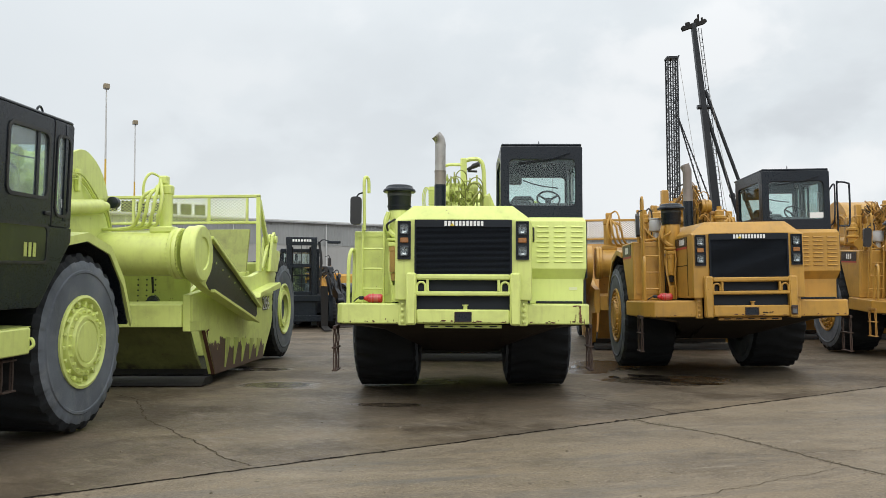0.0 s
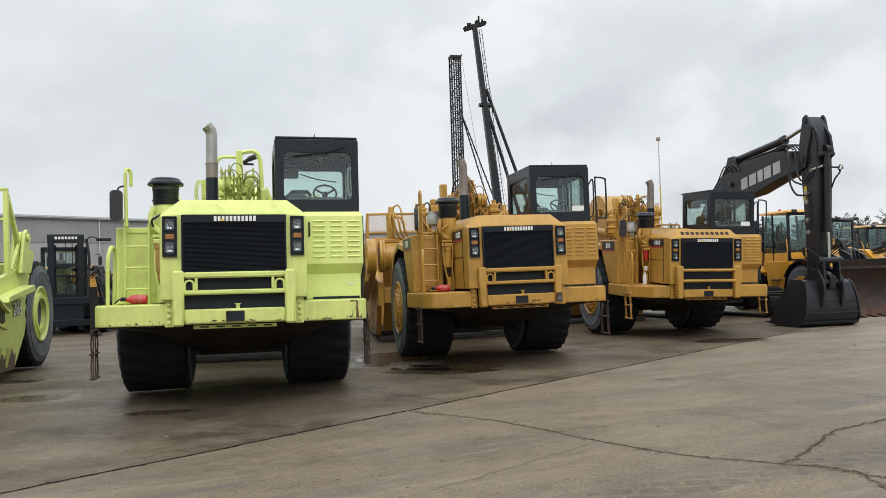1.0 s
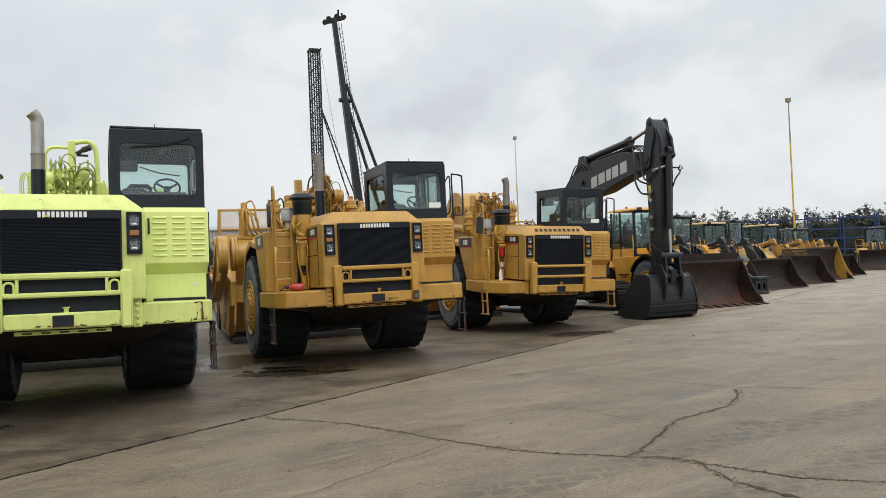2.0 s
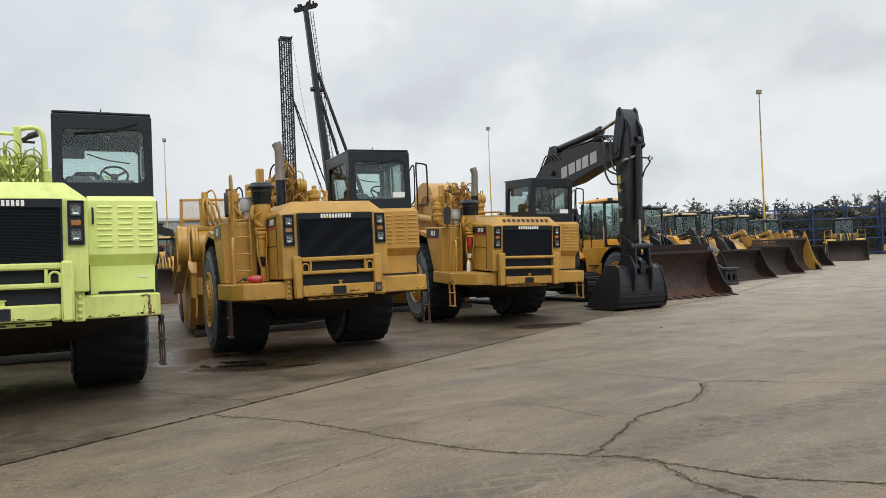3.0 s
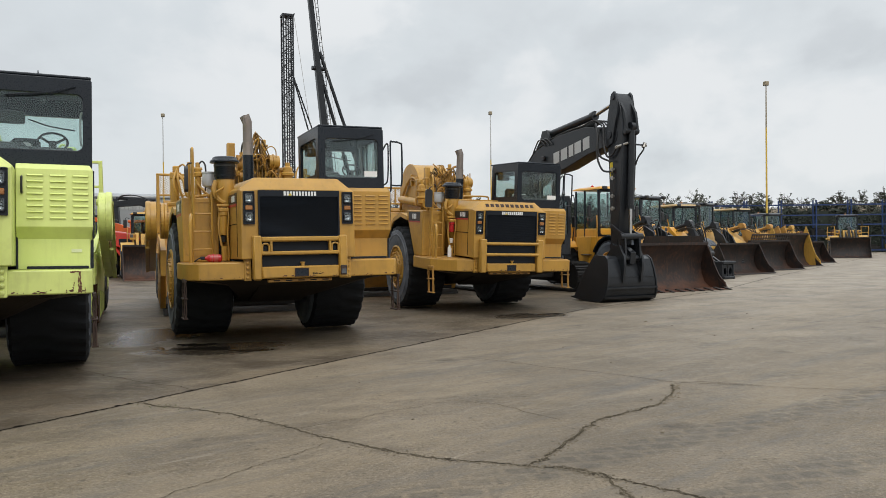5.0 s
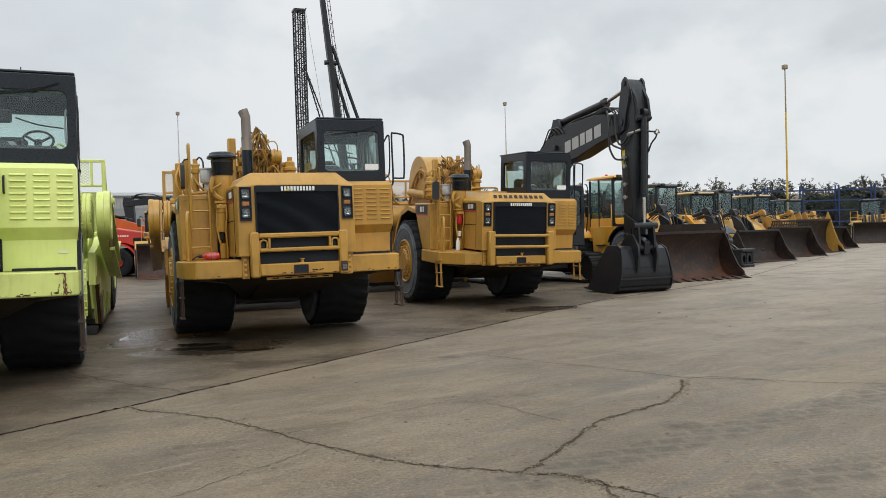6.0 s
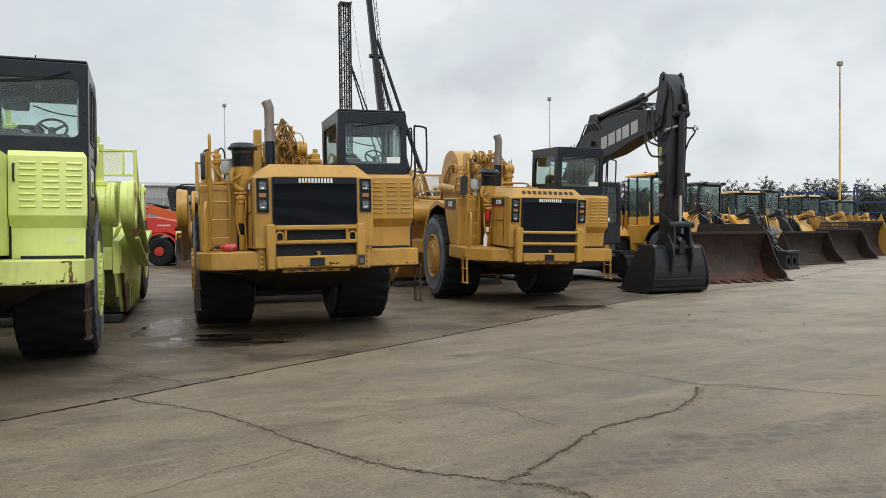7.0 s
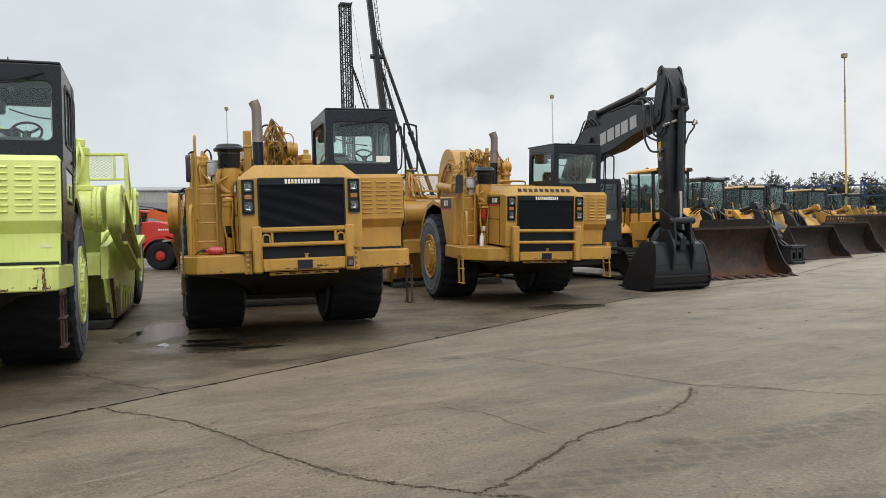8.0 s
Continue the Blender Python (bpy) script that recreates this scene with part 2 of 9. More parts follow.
ROOFING = surface("roof_sheet", (0.30, 0.31, 0.32), 0.55, vary=0.1, dirt=0.2, scale=0.2)
SIGN = surface("black_sign_letter", (0.02, 0.02, 0.022), 0.5, vary=0.1, dirt=0.1)
GLASS = glass("cab_glass", (0.92, 0.985, 0.97), 0.5)
GLASS_DARK = glass("tinted_cab_glass", (0.50, 0.58, 0.58), 0.5)
# door panes: the pale sky reflection is put in as a diffuse film
GLASS_FILMED = glass("pale_filmed_door_glass", (0.84, 0.93, 0.91), 0.5, 0.22)
GLASS_TEAL = glass("green_tinted_cab_glass", (0.82, 0.90, 0.885), 0.6)
LAMP_GLASS = glass("clear_lamp_glass", (0.90, 0.92, 0.92), 0.6)
MIRROR = surface("mirror_back_plastic", (0.018, 0.018, 0.02), 0.4, vary=0.2, dirt=0.15)
DECAL_Y = surface("yellow_warning_label", (0.72, 0.55, 0.02), 0.45, vary=0.05, dirt=0.1)
DECAL_RED = surface("red_stripe", (0.40, 0.03, 0.03), 0.45, vary=0.05, dirt=0.15)
BROWN_STEP = surface("rusty_step_steel", (0.045, 0.024, 0.016), 0.75, 0.1, vary=0.4, dirt=0.4)

FILTER_TAN = surface("tan_filter_enamel", (0.40, 0.24, 0.07), 0.5, vary=0.2, dirt=0.4)


def scraped(name, paint, bare, y0, slope, z_edge, scale=2.6, soft=0.03, wild=1.5):
    """Paint rubbed off along a lower edge: bare steel below an uneven line that falls with the distance from y0, with
    islands of paint left. The apron takes it for a painted dark foot.
    """
    m = paint.copy()
    m.name = name
    nt = m.node_tree
    N, L = nt.nodes.new, nt.links.new
    b = nt.nodes["Principled BSDF"]
    tc, sep = N("ShaderNodeTexCoord"), N("ShaderNodeSeparateXYZ")
    L(tc.outputs["Object"], sep.inputs[0])

    def calc(op, a, c):
        n = N("ShaderNodeMath")
        n.operation = op
        for sock, v in zip(n.inputs, (a, c)):
            if isinstance(v, float):
                sock.default_value = v
            else:
                L(v, sock)
        return n.outputs[0]

    def grain(sc, stretch, detail):
        mp, n = N("ShaderNodeMapping"), N("ShaderNodeTexNoise")
        mp.inputs["Scale"].default_value = stretch
        mp.inputs["Rotation"].default_value = (radians(-22), 0, 0)
        L(tc.outputs["Object"], mp.inputs["Vector"])
        L(mp.outputs[0], n.inputs["Vector"])
        n.inputs["Scale"].default_value, n.inputs["Detail"].default_value, n.inputs["Roughness"].default_value = sc, detail, 0.62
        return n.outputs["Fac"]

    line = calc("ADD", calc("MULTIPLY", calc("SUBTRACT", sep.outputs["Y"], float(y0)), float(slope)), float(z_edge))
    depth = calc("SUBTRACT", line, sep.outputs["Z"])
    ragged = calc("ADD", calc("MULTIPLY", calc("SUBTRACT", grain(scale, (1.0, 1.0, 0.55), 6), 0.5), float(wild)), calc("MULTIPLY", calc("SUBTRACT", grain(11.0, (1.0, 1.0, 1.0), 5), 0.5), 0.25))
    worn_ = N("ShaderNodeMapRange")
    worn_.inputs["From Min"].default_value, worn_.inputs["From Max"].default_value = 0.0, soft
    L(calc("ADD", depth, ragged), worn_.inputs["Value"])
    tone, mx = N("ShaderNodeMix"), N("ShaderNodeMix")
    tone.data_type = mx.data_type = "RGBA"
    L(grain(5.0, (1.0, 1.0, 1.0), 7), tone.inputs["Factor"])
    tone.inputs["A"].default_value, tone.inputs["B"].default_value = (*bare[0], 1), (*bare[1], 1)
    L(worn_.outputs["Result"], mx.inputs["Factor"])
    L(b.inputs["Base Color"].links[0].from_socket, mx.inputs["A"])
    L(tone.outputs["Result"], mx.inputs["B"])
    L(mx.outputs["Result"], b.inputs["Base Color"])
    return m


# apron: dirty olive darkened for its shade, going black at the foot
APRON_LIME = scraped("grimy_apron_paint", surface("grimy_shaded_olive_paint", (0.17, 0.185, 0.052), 0.6, vary=0.3, dirt=0.8, dirt_col=(0.075, 0.066, 0.030), chips=0.35), ((0.010, 0.009, 0.008), (0.034, 0.024, 0.016)), 4.0, 0.0, 0.38, 1.6, 0.16, 0.5)
LIME_SCRAPED = scraped("scraped_lime_paint", LIME, ((0.028, 0.016, 0.011), (0.120, 0.058, 0.040)), 4.4, -0.08, 0.72, 2.6, 0.03, 0.75)
BUCKET_RUST = scraped("bucket_steel_rusty_below", RUST, ((0.060, 0.024, 0.014), (0.150, 0.058, 0.026)), 0.0, 0.0, 0.42, 1.4, 0.45)
BUCKET_DARK = scraped("dark_bucket_steel_rusty_below", RUST_DARK, ((0.040, 0.019, 0.013), (0.105, 0.046, 0.024)), 0.0, 0.0, 0.30, 1.4, 0.40)
ROOF_TAN = surface("faded_tan_roof_paint", (0.46, 0.31, 0.13), 0.55, vary=0.2, dirt=0.4, dirt_col=(0.16, 0.12, 0.07))
YELLOW_SCRAPED = scraped("scraped_yellow_paint", YELLOW, ((0.030, 0.018, 0.012), (0.15, 0.075, 0.040)), 4.4, -0.10, 0.42)


# ---- mesh tools ----
class B:
    """Collects vertices and faces of one mesh; xf moves what is added."""

    def __init__(self, xf=None):
        self.v, self.f, self.xf = [], [], xf

    def add(self, verts, faces):
        o = len(self.v)
        self.v += [tuple(self.xf @ Vector(p)) for p in verts] if self.xf else [tuple(p) for p in verts]
        self.f += [tuple(o + i for i in f) for f in faces]
        return self

    def box(self, x0, x1, y0, y1, z0, z1, c=0.0):
        lo, hi = (x0, y0, z0), (x1, y1, z1)
        if c <= 0:
            v = [((x0, x1)[i & 1], (y0, y1)[i >> 1 & 1], (z0, z1)[i >> 2]) for i in range(8)]
            return self.add(v, [(0, 2, 3, 1), (4, 5, 7, 6), (0, 1, 5, 4), (2, 6, 7, 3), (0, 4, 6, 2), (1, 3, 7, 5)])
        c = min(c, *((b - a) * 0.45 for a, b in zip(lo, hi)))
        v = []
        for i in range(8):
            for k in range(3):
                p = []
                for a in range(3):
                    up = i >> a & 1
                    edge = (lo, hi)[up][a]
                    p.append(edge if a == k else edge + (-c if up else c))
                v.append(p)
        g = lambda i, k: 3 * i + k
        f = [(g(0, 2), g(2, 2), g(3, 2), g(1, 2)), (g(4, 2), g(5, 2), g(7, 2), g(6, 2)), (g(0, 1), g(1, 1), g(5, 1), g(4, 1)),
             (g(2, 1), g(6, 1), g(7, 1), g(3, 1)), (g(0, 0), g(4, 0), g(6, 0), g(2, 0)), (g(1, 0), g(3, 0), g(7, 0), g(5, 0))]
        for a in range(3):
            k, l = (a + 1) % 3, (a + 2) % 3
            for i in range(8):
                if not i >> a & 1:
                    j = i | 1 << a
                    f.append((g(i, k), g(j, k), g(j, l), g(i, l)))
        f += [(g(i, 0), g(i, 1), g(i, 2)) for i in range(8)]
        return self.add(v, f)

    def loft(self, rings, caps=True):
        n = len(rings[0])
        v = [p for r in rings for p in r]
        f = [(k * n + i, k * n + (i + 1) % n, (k + 1) * n + (i + 1) % n, (k + 1) * n + i) for k in range(len(rings) - 1) for i in range(n)]
        if caps:
            f += [tuple(range(n))[::-1], tuple((len(rings) - 1) * n + i for i in range(n))]
        return self.add(v, f)

    def prism(self, poly, axis, a, b):
        put = {"x": lambda p, q: (q, p[0], p[1]), "y": lambda p, q: (p[0], q, p[1]), "z": lambda p, q: (p[0], p[1], q)}[axis]
        return self.loft([[put(p, a) for p in poly], [put(p, b) for p in poly]])

    def ring(self, outer, inner, axis, a, b):
        """A plate between two outlines of as many points, with a hole through it."""
        put = {"x": lambda p, q: (q, p[0], p[1]), "y": lambda p, q: (p[0], q, p[1]), "z": lambda p, q: (p[0], p[1], q)}[axis]
        n = len(outer)
        v = [put(p, q) for q in (a, b) for poly in (outer, inner) for p in poly]
        f = []
        for i in range(n):
            j = (i + 1) % n
            f += [(i, j, n + j, n + i), (2 * n + i, 3 * n + i, 3 * n + j, 2 * n + j), (i, 2 * n + i, 2 * n + j, j), (n + i, n + j, 3 * n + j, 3 * n + i)]
        return self.add(v, f)

    def cyl(self, p0, p1, r0, r1=None, n=14, caps=True):
        p0, p1 = Vector(p0), Vector(p1)
        d = (p1 - p0).normalized()
        s = d.orthogonal().normalized()
        u = d.cross(s)
        r1 = r0 if r1 is None else r1
        ring = lambda p, r: [p + (s * math.cos(2 * math.pi * i / n) + u * math.sin(2 * math.pi * i / n)) * r for i in range(n)]
        return self.loft([ring(p0, r0), ring(p1, r1)], caps)

    def lathe(self, prof, origin, axis, n=28, closed=False):
        """prof: (along the axis, radius)."""
        o, d = Vector(origin), Vector(axis).normalized()
        s = d.orthogonal().normalized()
        u = d.cross(s)
        rings = [[o + d * a + (s * math.cos(2 * math.pi * i / n) + u * math.sin(2 * math.pi * i / n)) * r for i in range(n)] for a, r in prof]
        return self.loft(rings + ([rings[0]] if closed else []), not closed)

    def tube(self, pts, r, n=8, smooth=True, steps=5):
        pts = [Vector(p) for p in pts]
        if smooth and len(pts) > 2:
            q = [pts[0] * 2 - pts[1]] + pts + [pts[-1] * 2 - pts[-2]]
            fine = []
            for i in range(1, len(q) - 2):
                for k in range(steps):
                    t = k / steps
                    a, b, c, d = q[i - 1:i + 3]
                    fine.append(0.5 * (2 * b + (c - a) * t + (2 * a - 5 * b + 4 * c - d) * t * t + (3 * b - a - 3 * c + d) * t ** 3))
            pts = fine + [pts[-1]]
        rings, side = [], None
        for i, p in enumerate(pts):
            d = (pts[min(i + 1, len(pts) - 1)] - pts[max(i - 1, 0)]).normalized()
            side = d.orthogonal().normalized() if side is None else (side - d * side.dot(d)).normalized()
            u = d.cross(side)
            rings.append([p + (side * math.cos(2 * math.pi * k / n) + u * math.sin(2 * math.pi * k / n)) * r for k in range(n)])
        return self.loft(rings)

    def mesh(self, name):
        me = bpy.data.meshes.new(name)
        me.from_pydata(self.v, [], self.f)
        bm = bmesh.new()
        bm.from_mesh(me)
        bmesh.ops.recalc_face_normals(bm, faces=bm.faces)
        bm.to_mesh(me)
        bm.free()
        me.shade_smooth()
        me.set_sharp_from_angle(angle=radians(32))
        return me


def rrect(x0, x1, y0, y1, r, k=4):
    """Outline of a rectangle with round corners."""
    out = []
    for cx, cy, a in ((x1 - r, y1 - r, 0), (x0 + r, y1 - r, 90), (x0 + r, y0 + r, 180), (x1 - r, y0 + r, 270)):
        out += [(cx + r * math.cos(radians(a + 90 * i / k)), cy + r * math.sin(radians(a + 90 * i / k))) for i in range(k + 1)]
    return out


def circle(cx, cy, r, n=24):
    return [(cx + r * math.cos(2 * math.pi * i / n), cy + r * math.sin(2 * math.pi * i / n)) for i in range(n)]


def thing(name, m, label, category, group="", kind=""):
    e = new(name)
    e.matrix_world = m
    e.empty_display_size = 0.3
    return tagged(e, label, category, group, kind)


def part(name, b, material, parent, label="", bevel=0.0):
    me = b.mesh(name) if isinstance(b, B) else b
    if not me.materials:
        me.materials.append(material)
    ob = new(name, me)
    ob.parent = parent
    if label:
        tagged(ob, label)
    if bevel:
        md = ob.modifiers.new("rounded_edges", "BEVEL")
        md.width, md.segments, md.limit_method, md.angle_limit = bevel, 2, "ANGLE", radians(38)
        md.harden_normals = True
    return ob


def piece(name, me, material, parent, loc=(0, 0, 0), rot=(0, 0, 0), label=""):
    """One of many alike parts, on shared mesh data."""
    ob = part(name, me, material, parent, label)
    ob.location, ob.rotation_euler = loc, [radians(a) for a in rot]
    return ob


def plain(name, b, material, label, category, group="", kind=""):
    """A thing made of one mesh."""
    me = b.mesh(name)
    me.materials.append(material)
    return tagged(new(name, me), label, category, group, kind)


def lettering(text, size, xf, swell=0.0):
    """Readable print as a flat mesh, upright in the x-z plane of xf, centred."""
    cu = bpy.data.curves.new("print", "FONT")
    cu.body, cu.size, cu.extrude, cu.offset = text, size, 0.001, swell
    cu.align_x, cu.align_y = "CENTER", "CENTER"
    ob = bpy.data.objects.new("print", cu)
    bpy.context.scene.collection.objects.link(ob)
    bpy.context.view_layer.update()
    me = bpy.data.meshes.new_from_object(ob.evaluated_get(bpy.context.evaluated_depsgraph_get()))
    bpy.data.objects.remove(ob)
    bpy.data.curves.remove(cu)
    me.transform(xf)
    return me


# ---- ground ----
JOINT_A, JOINT_B = (-5.38, 4.66), (5.6, 20.03)


def concrete():
    m = bpy.data.materials.new("wet_stained_concrete")
    m.use_nodes = True
    nt = m.node_tree
    N, L = nt.nodes.new, nt.links.new
    b = nt.nodes["Principled BSDF"]
    tc = N("ShaderNodeTexCoord")

    def ntex(s, detail=5, r=0.55, stretch=None, turn=0):
        n = N("ShaderNodeTexNoise")
        n.inputs["Scale"].default_value, n.inputs["Detail"].default_value, n.inputs["Roughness"].default_value = s, detail, r
        src = tc.outputs["Object"]
        if stretch:
            rot = N("ShaderNodeMapping")
            rot.inputs["Rotation"].default_value = (0, 0, radians(turn))
            L(src, rot.inputs["Vector"])
            mp = N("ShaderNodeMapping")
            mp.inputs["Scale"].default_value = stretch
            L(rot.outputs[0], mp.inputs["Vector"])
            src = mp.outputs[0]
        L(src, n.inputs["Vector"])
        return n.outputs["Fac"]

    def span(src, a, c, lo=0.0, hi=1.0):
        r = N("ShaderNodeMapRange")
        L(src, r.inputs["Value"])
        r.inputs["From Min"].default_value, r.inputs["From Max"].default_value = a, c
        r.inputs["To Min"].default_value, r.inputs["To Max"].default_value = lo, hi
        return r.outputs["Result"]

    def calc(op, a, c):
        n = N("ShaderNodeMath")
        n.operation = op
        for s, v in zip(n.inputs, (a, c)):
            if isinstance(v, float):
                s.default_value = v
            else:
                L(v, s)
        return n.outputs[0]

    def blend(fac, a, c):
        mx = N("ShaderNodeMix")
        mx.data_type = "RGBA"
        L(fac, mx.inputs["Factor"])
        for sock, v in ((mx.inputs["A"], a), (mx.inputs["B"], c)):
            if isinstance(v, tuple):
                sock.default_value = (*v, 1)
            else:
                L(v, sock)
        return mx.outputs["Result"]

    # the bays beyond the joint, where the machines stand, are an older and oilier pour
    sep = N("ShaderNodeSeparateXYZ")
    L(tc.outputs["Object"], sep.inputs[0])
    dx, dy = JOINT_B[0] - JOINT_A[0], JOINT_B[1] - JOINT_A[1]
    ln = math.hypot(dx, dy)
    side = calc("ADD", calc("MULTIPLY", sep.outputs["X"], -dy / ln), calc("MULTIPLY", sep.outputs["Y"], dx / ln))
    side = calc("SUBTRACT", side, (-dy * JOINT_A[0] + dx * JOINT_A[1]) / ln)
    bay = span(side, -0.02, 0.02)
    broad, mid, fine, grit = ntex(0.16, 4), ntex(0.9, 7, 0.62), ntex(9.0, 6, 0.65), ntex(55.0, 3, 0.7)
    drawn = ntex(0.8, 7, 0.66, (0.45, 2.0, 1.0), -31)
    col = blend(span(broad, 0.32, 0.68), (0.158, 0.130, 0.091), (0.226, 0.190, 0.139))
    col = blend(span(drawn, 0.42, 0.62, 0, 0.50), col, (0.112, 0.101, 0.086))
    col = blend(calc("MULTIPLY", bay, 0.68), col, (0.082, 0.067, 0.050))
    col = blend(span(mid, 0.48, 0.70, 0, 0.52), col, (0.066, 0.052, 0.036))
    blotch = ntex(2.7, 9, 0.72)
    col = blend(span(blotch, 0.52, 0.68, 0, 0.38), col, (0.078, 0.065, 0.049))
    col = blend(span(blotch, 0.34, 0.46, 0.32, 0), col, (0.262, 0.228, 0.176))
    col = blend(span(fine, 0.52, 0.66, 0, 0.34), col, (0.250, 0.214, 0.164))
    col = blend(span(fine, 0.36, 0.47, 0.36, 0), col, (0.075, 0.062, 0.047))
    speck = ntex(30.0, 5, 0.72)
    col = blend(span(speck, 0.54, 0.63, 0, 0.62), col, (0.056, 0.046, 0.034))
    col = blend(span(speck, 0.36, 0.44, 0.60, 0), col, (0.31, 0.27, 0.21))
    col = blend(span(grit, 0.54, 0.66, 0, 0.60), col, (0.042, 0.034, 0.025))
    col = blend(span(grit, 0.32, 0.43, 0.50, 0), col, (0.31, 0.27, 0.215))
    # broad old stains and grey weathering that run along the lane
    stain = ntex(0.42, 8, 0.6, (0.55, 1.5, 1.0), -31)
    col = blend(span(stain, 0.50, 0.64, 0, 0.42), col, (0.098, 0.086, 0.070))
    col = blend(span(stain, 0.36, 0.46, 0.35, 0), col, (0.250, 0.208, 0.148))
    hair = ntex(3.2, 6, 0.68, (0.22, 3.0, 1.0), -52)
    col = blend(span(hair, 0.55, 0.68, 0, 0.20), col, (0.270, 0.240, 0.195))
    col = blend(span(hair, 0.34, 0.44, 0.18, 0), col, (0.088, 0.078, 0.064))
    pock = N("ShaderNodeTexVoronoi")
    pock.inputs["Scale"].default_value = 7.0
    L(tc.outputs["Object"], pock.inputs["Vector"])
    col = blend(calc("MULTIPLY", span(pock.outputs["Distance"], 0.08, 0.20, 1.0, 0.0), span(blotch, 0.48, 0.60, 0, 0.75)), col, (0.045, 0.037, 0.028))
    # the old bays are patchy: damp brown pools of colour and worn pale spots
    old = ntex(0.75, 7, 0.6)
    col = blend(calc("MULTIPLY", span(old, 0.50, 0.60, 0, 0.62), bay), col, (0.046, 0.035, 0.024))
    col = blend(calc("MULTIPLY", span(old, 0.36, 0.46, 0.55, 0), bay), col, (0.175, 0.140, 0.100))
    rub = ntex(2.2, 8, 0.72, (0.5, 1.8, 1.0), 22)
    col = blend(calc("MULTIPLY", span(rub, 0.56, 0.66, 0, 0.6), bay), col, (0.215, 0.185, 0.150))
    col = blend(calc("MULTIPLY", span(rub, 0.34, 0.43, 0.6, 0), bay), col, (0.050, 0.042, 0.033))
    # dry pale scuffs along the driving lane
    scuff = ntex(0.55, 7, 0.72, (0.4, 2.4, 1.0), -31)
    col = blend(calc("MULTIPLY", span(scuff, 0.54, 0.74, 0, 0.6), span(bay, 0.0, 1.0, 1.0, 0.25)), col, (0.30, 0.262, 0.205))
    # the far lane's pale sheen is put into the colour, growing with distance
    far_sheen = calc("MULTIPLY", span(sep.outputs["Y"], 9.0, 30.0, 0.0, 0.60), calc("SUBTRACT", 1.0, bay))
    col = blend(calc("MULTIPLY", far_sheen, span(mid, 0.35, 0.6, 1.0, 0.5)), col, (0.42, 0.385, 0.335))
    # damp prints of tyre lugs in two tracks along the lane
    turned = N("ShaderNodeMapping")
    turned.inputs["Rotation"].default_value = (0, 0, radians(-31))
    L(tc.outputs["Object"], turned.inputs["Vector"])
    lane_xyz = N("ShaderNodeSeparateXYZ")
    L(turned.outputs[0], lane_xyz.inputs[0])
    track = calc("FRACT", calc("MULTIPLY", lane_xyz.outputs["Y"], 0.855), 0.0)
    track = calc("MULTIPLY", span(track, 0.03, 0.10), span(track, 0.36, 0.46, 1.0, 0.0))
    fresh = calc("MULTIPLY", span(lane_xyz.outputs["Y"], 3.2, 3.5), span(lane_xyz.outputs["Y"], 5.3, 5.6, 1.0, 0.0))
    skew = N("ShaderNodeMapping")
    skew.inputs["Rotation"].default_value = (0, 0, radians(-8))
    L(tc.outputs["Object"], skew.inputs["Vector"])
    lug = N("ShaderNodeTexBrick")
    lug.inputs["Scale"].default_value, lug.inputs["Brick Width"].default_value, lug.inputs["Row Height"].default_value = 1.0, 0.26, 0.19
    lug.inputs["Mortar Size"].default_value, lug.inputs["Mortar Smooth"].default_value = 0.045, 0.9
    wob = N("ShaderNodeTexNoise")
    wob.inputs["Scale"].default_value, wob.inputs["Detail"].default_value = 3.0, 4
    L(skew.outputs[0], wob.inputs["Vector"])
    bent = N("ShaderNodeVectorMath")
    bent.operation = "MULTIPLY_ADD"
    L(wob.outputs["Color"], bent.inputs[0])
    bent.inputs[1].default_value = (0.13, 0.07, 0)
    L(skew.outputs[0], bent.inputs[2])
    L(bent.outputs[0], lug.inputs["Vector"])
    prints = calc("MULTIPLY", calc("SUBTRACT", 1.0, lug.outputs["Fac"]), track)
    prints = calc("MULTIPLY", prints, calc("MULTIPLY", calc("MAXIMUM", span(ntex(0.45, 4, 0.6), 0.48, 0.60, 0.0, 0.6), calc("MULTIPLY", fresh, span(mid, 0.34, 0.48, 0.3, 1.0))), span(fine, 0.28, 0.52)))
    col = blend(calc("MULTIPLY", prints, span(bay, 0.0, 1.0, 0.55, 0.0)), col, (0.062, 0.059, 0.053))
    # thin wet smears that look blue-grey, and dry pale wipes, all along the lane
    smear = ntex(0.9, 8, 0.70, (0.30, 2.6, 1.0), -36)
    col = blend(calc("MULTIPLY", span(smear, 0.53, 0.66, 0, 0.55), span(bay, 0.0, 1.0, 1.0, 0.4)), col, (0.092, 0.096, 0.099))
    wipe = ntex(1.6, 7, 0.74, (0.35, 3.2, 1.0), -40)
    col = blend(calc("MULTIPLY", span(wipe, 0.60, 0.70, 0, 0.38), span(bay, 0.0, 1.0, 1.0, 0.3)), col, (0.36, 0.335, 0.29))
    # dark flecks of leaf and mud
    flecks = N("ShaderNodeTexVoronoi")
    flecks.inputs["Scale"].default_value = 3.1
    L(tc.outputs["Object"], flecks.inputs["Vector"])
    col = blend(calc("MULTIPLY", span(flecks.outputs["Distance"], 0.035, 0.075, 1.0, 0.0), span(blotch, 0.44, 0.56, 0.1, 0.9)), col, (0.032, 0.027, 0.020))
    # oil drips and damp spots
    spots = N("ShaderNodeTexVoronoi")
    spots.inputs["Scale"].default_value = 0.75
    L(tc.outputs["Object"], spots.inputs["Vector"])
    drip = calc("MULTIPLY", span(spots.outputs["Distance"], 0.05, 0.16, 1.0, 0.0), span(mid, 0.42, 0.6))
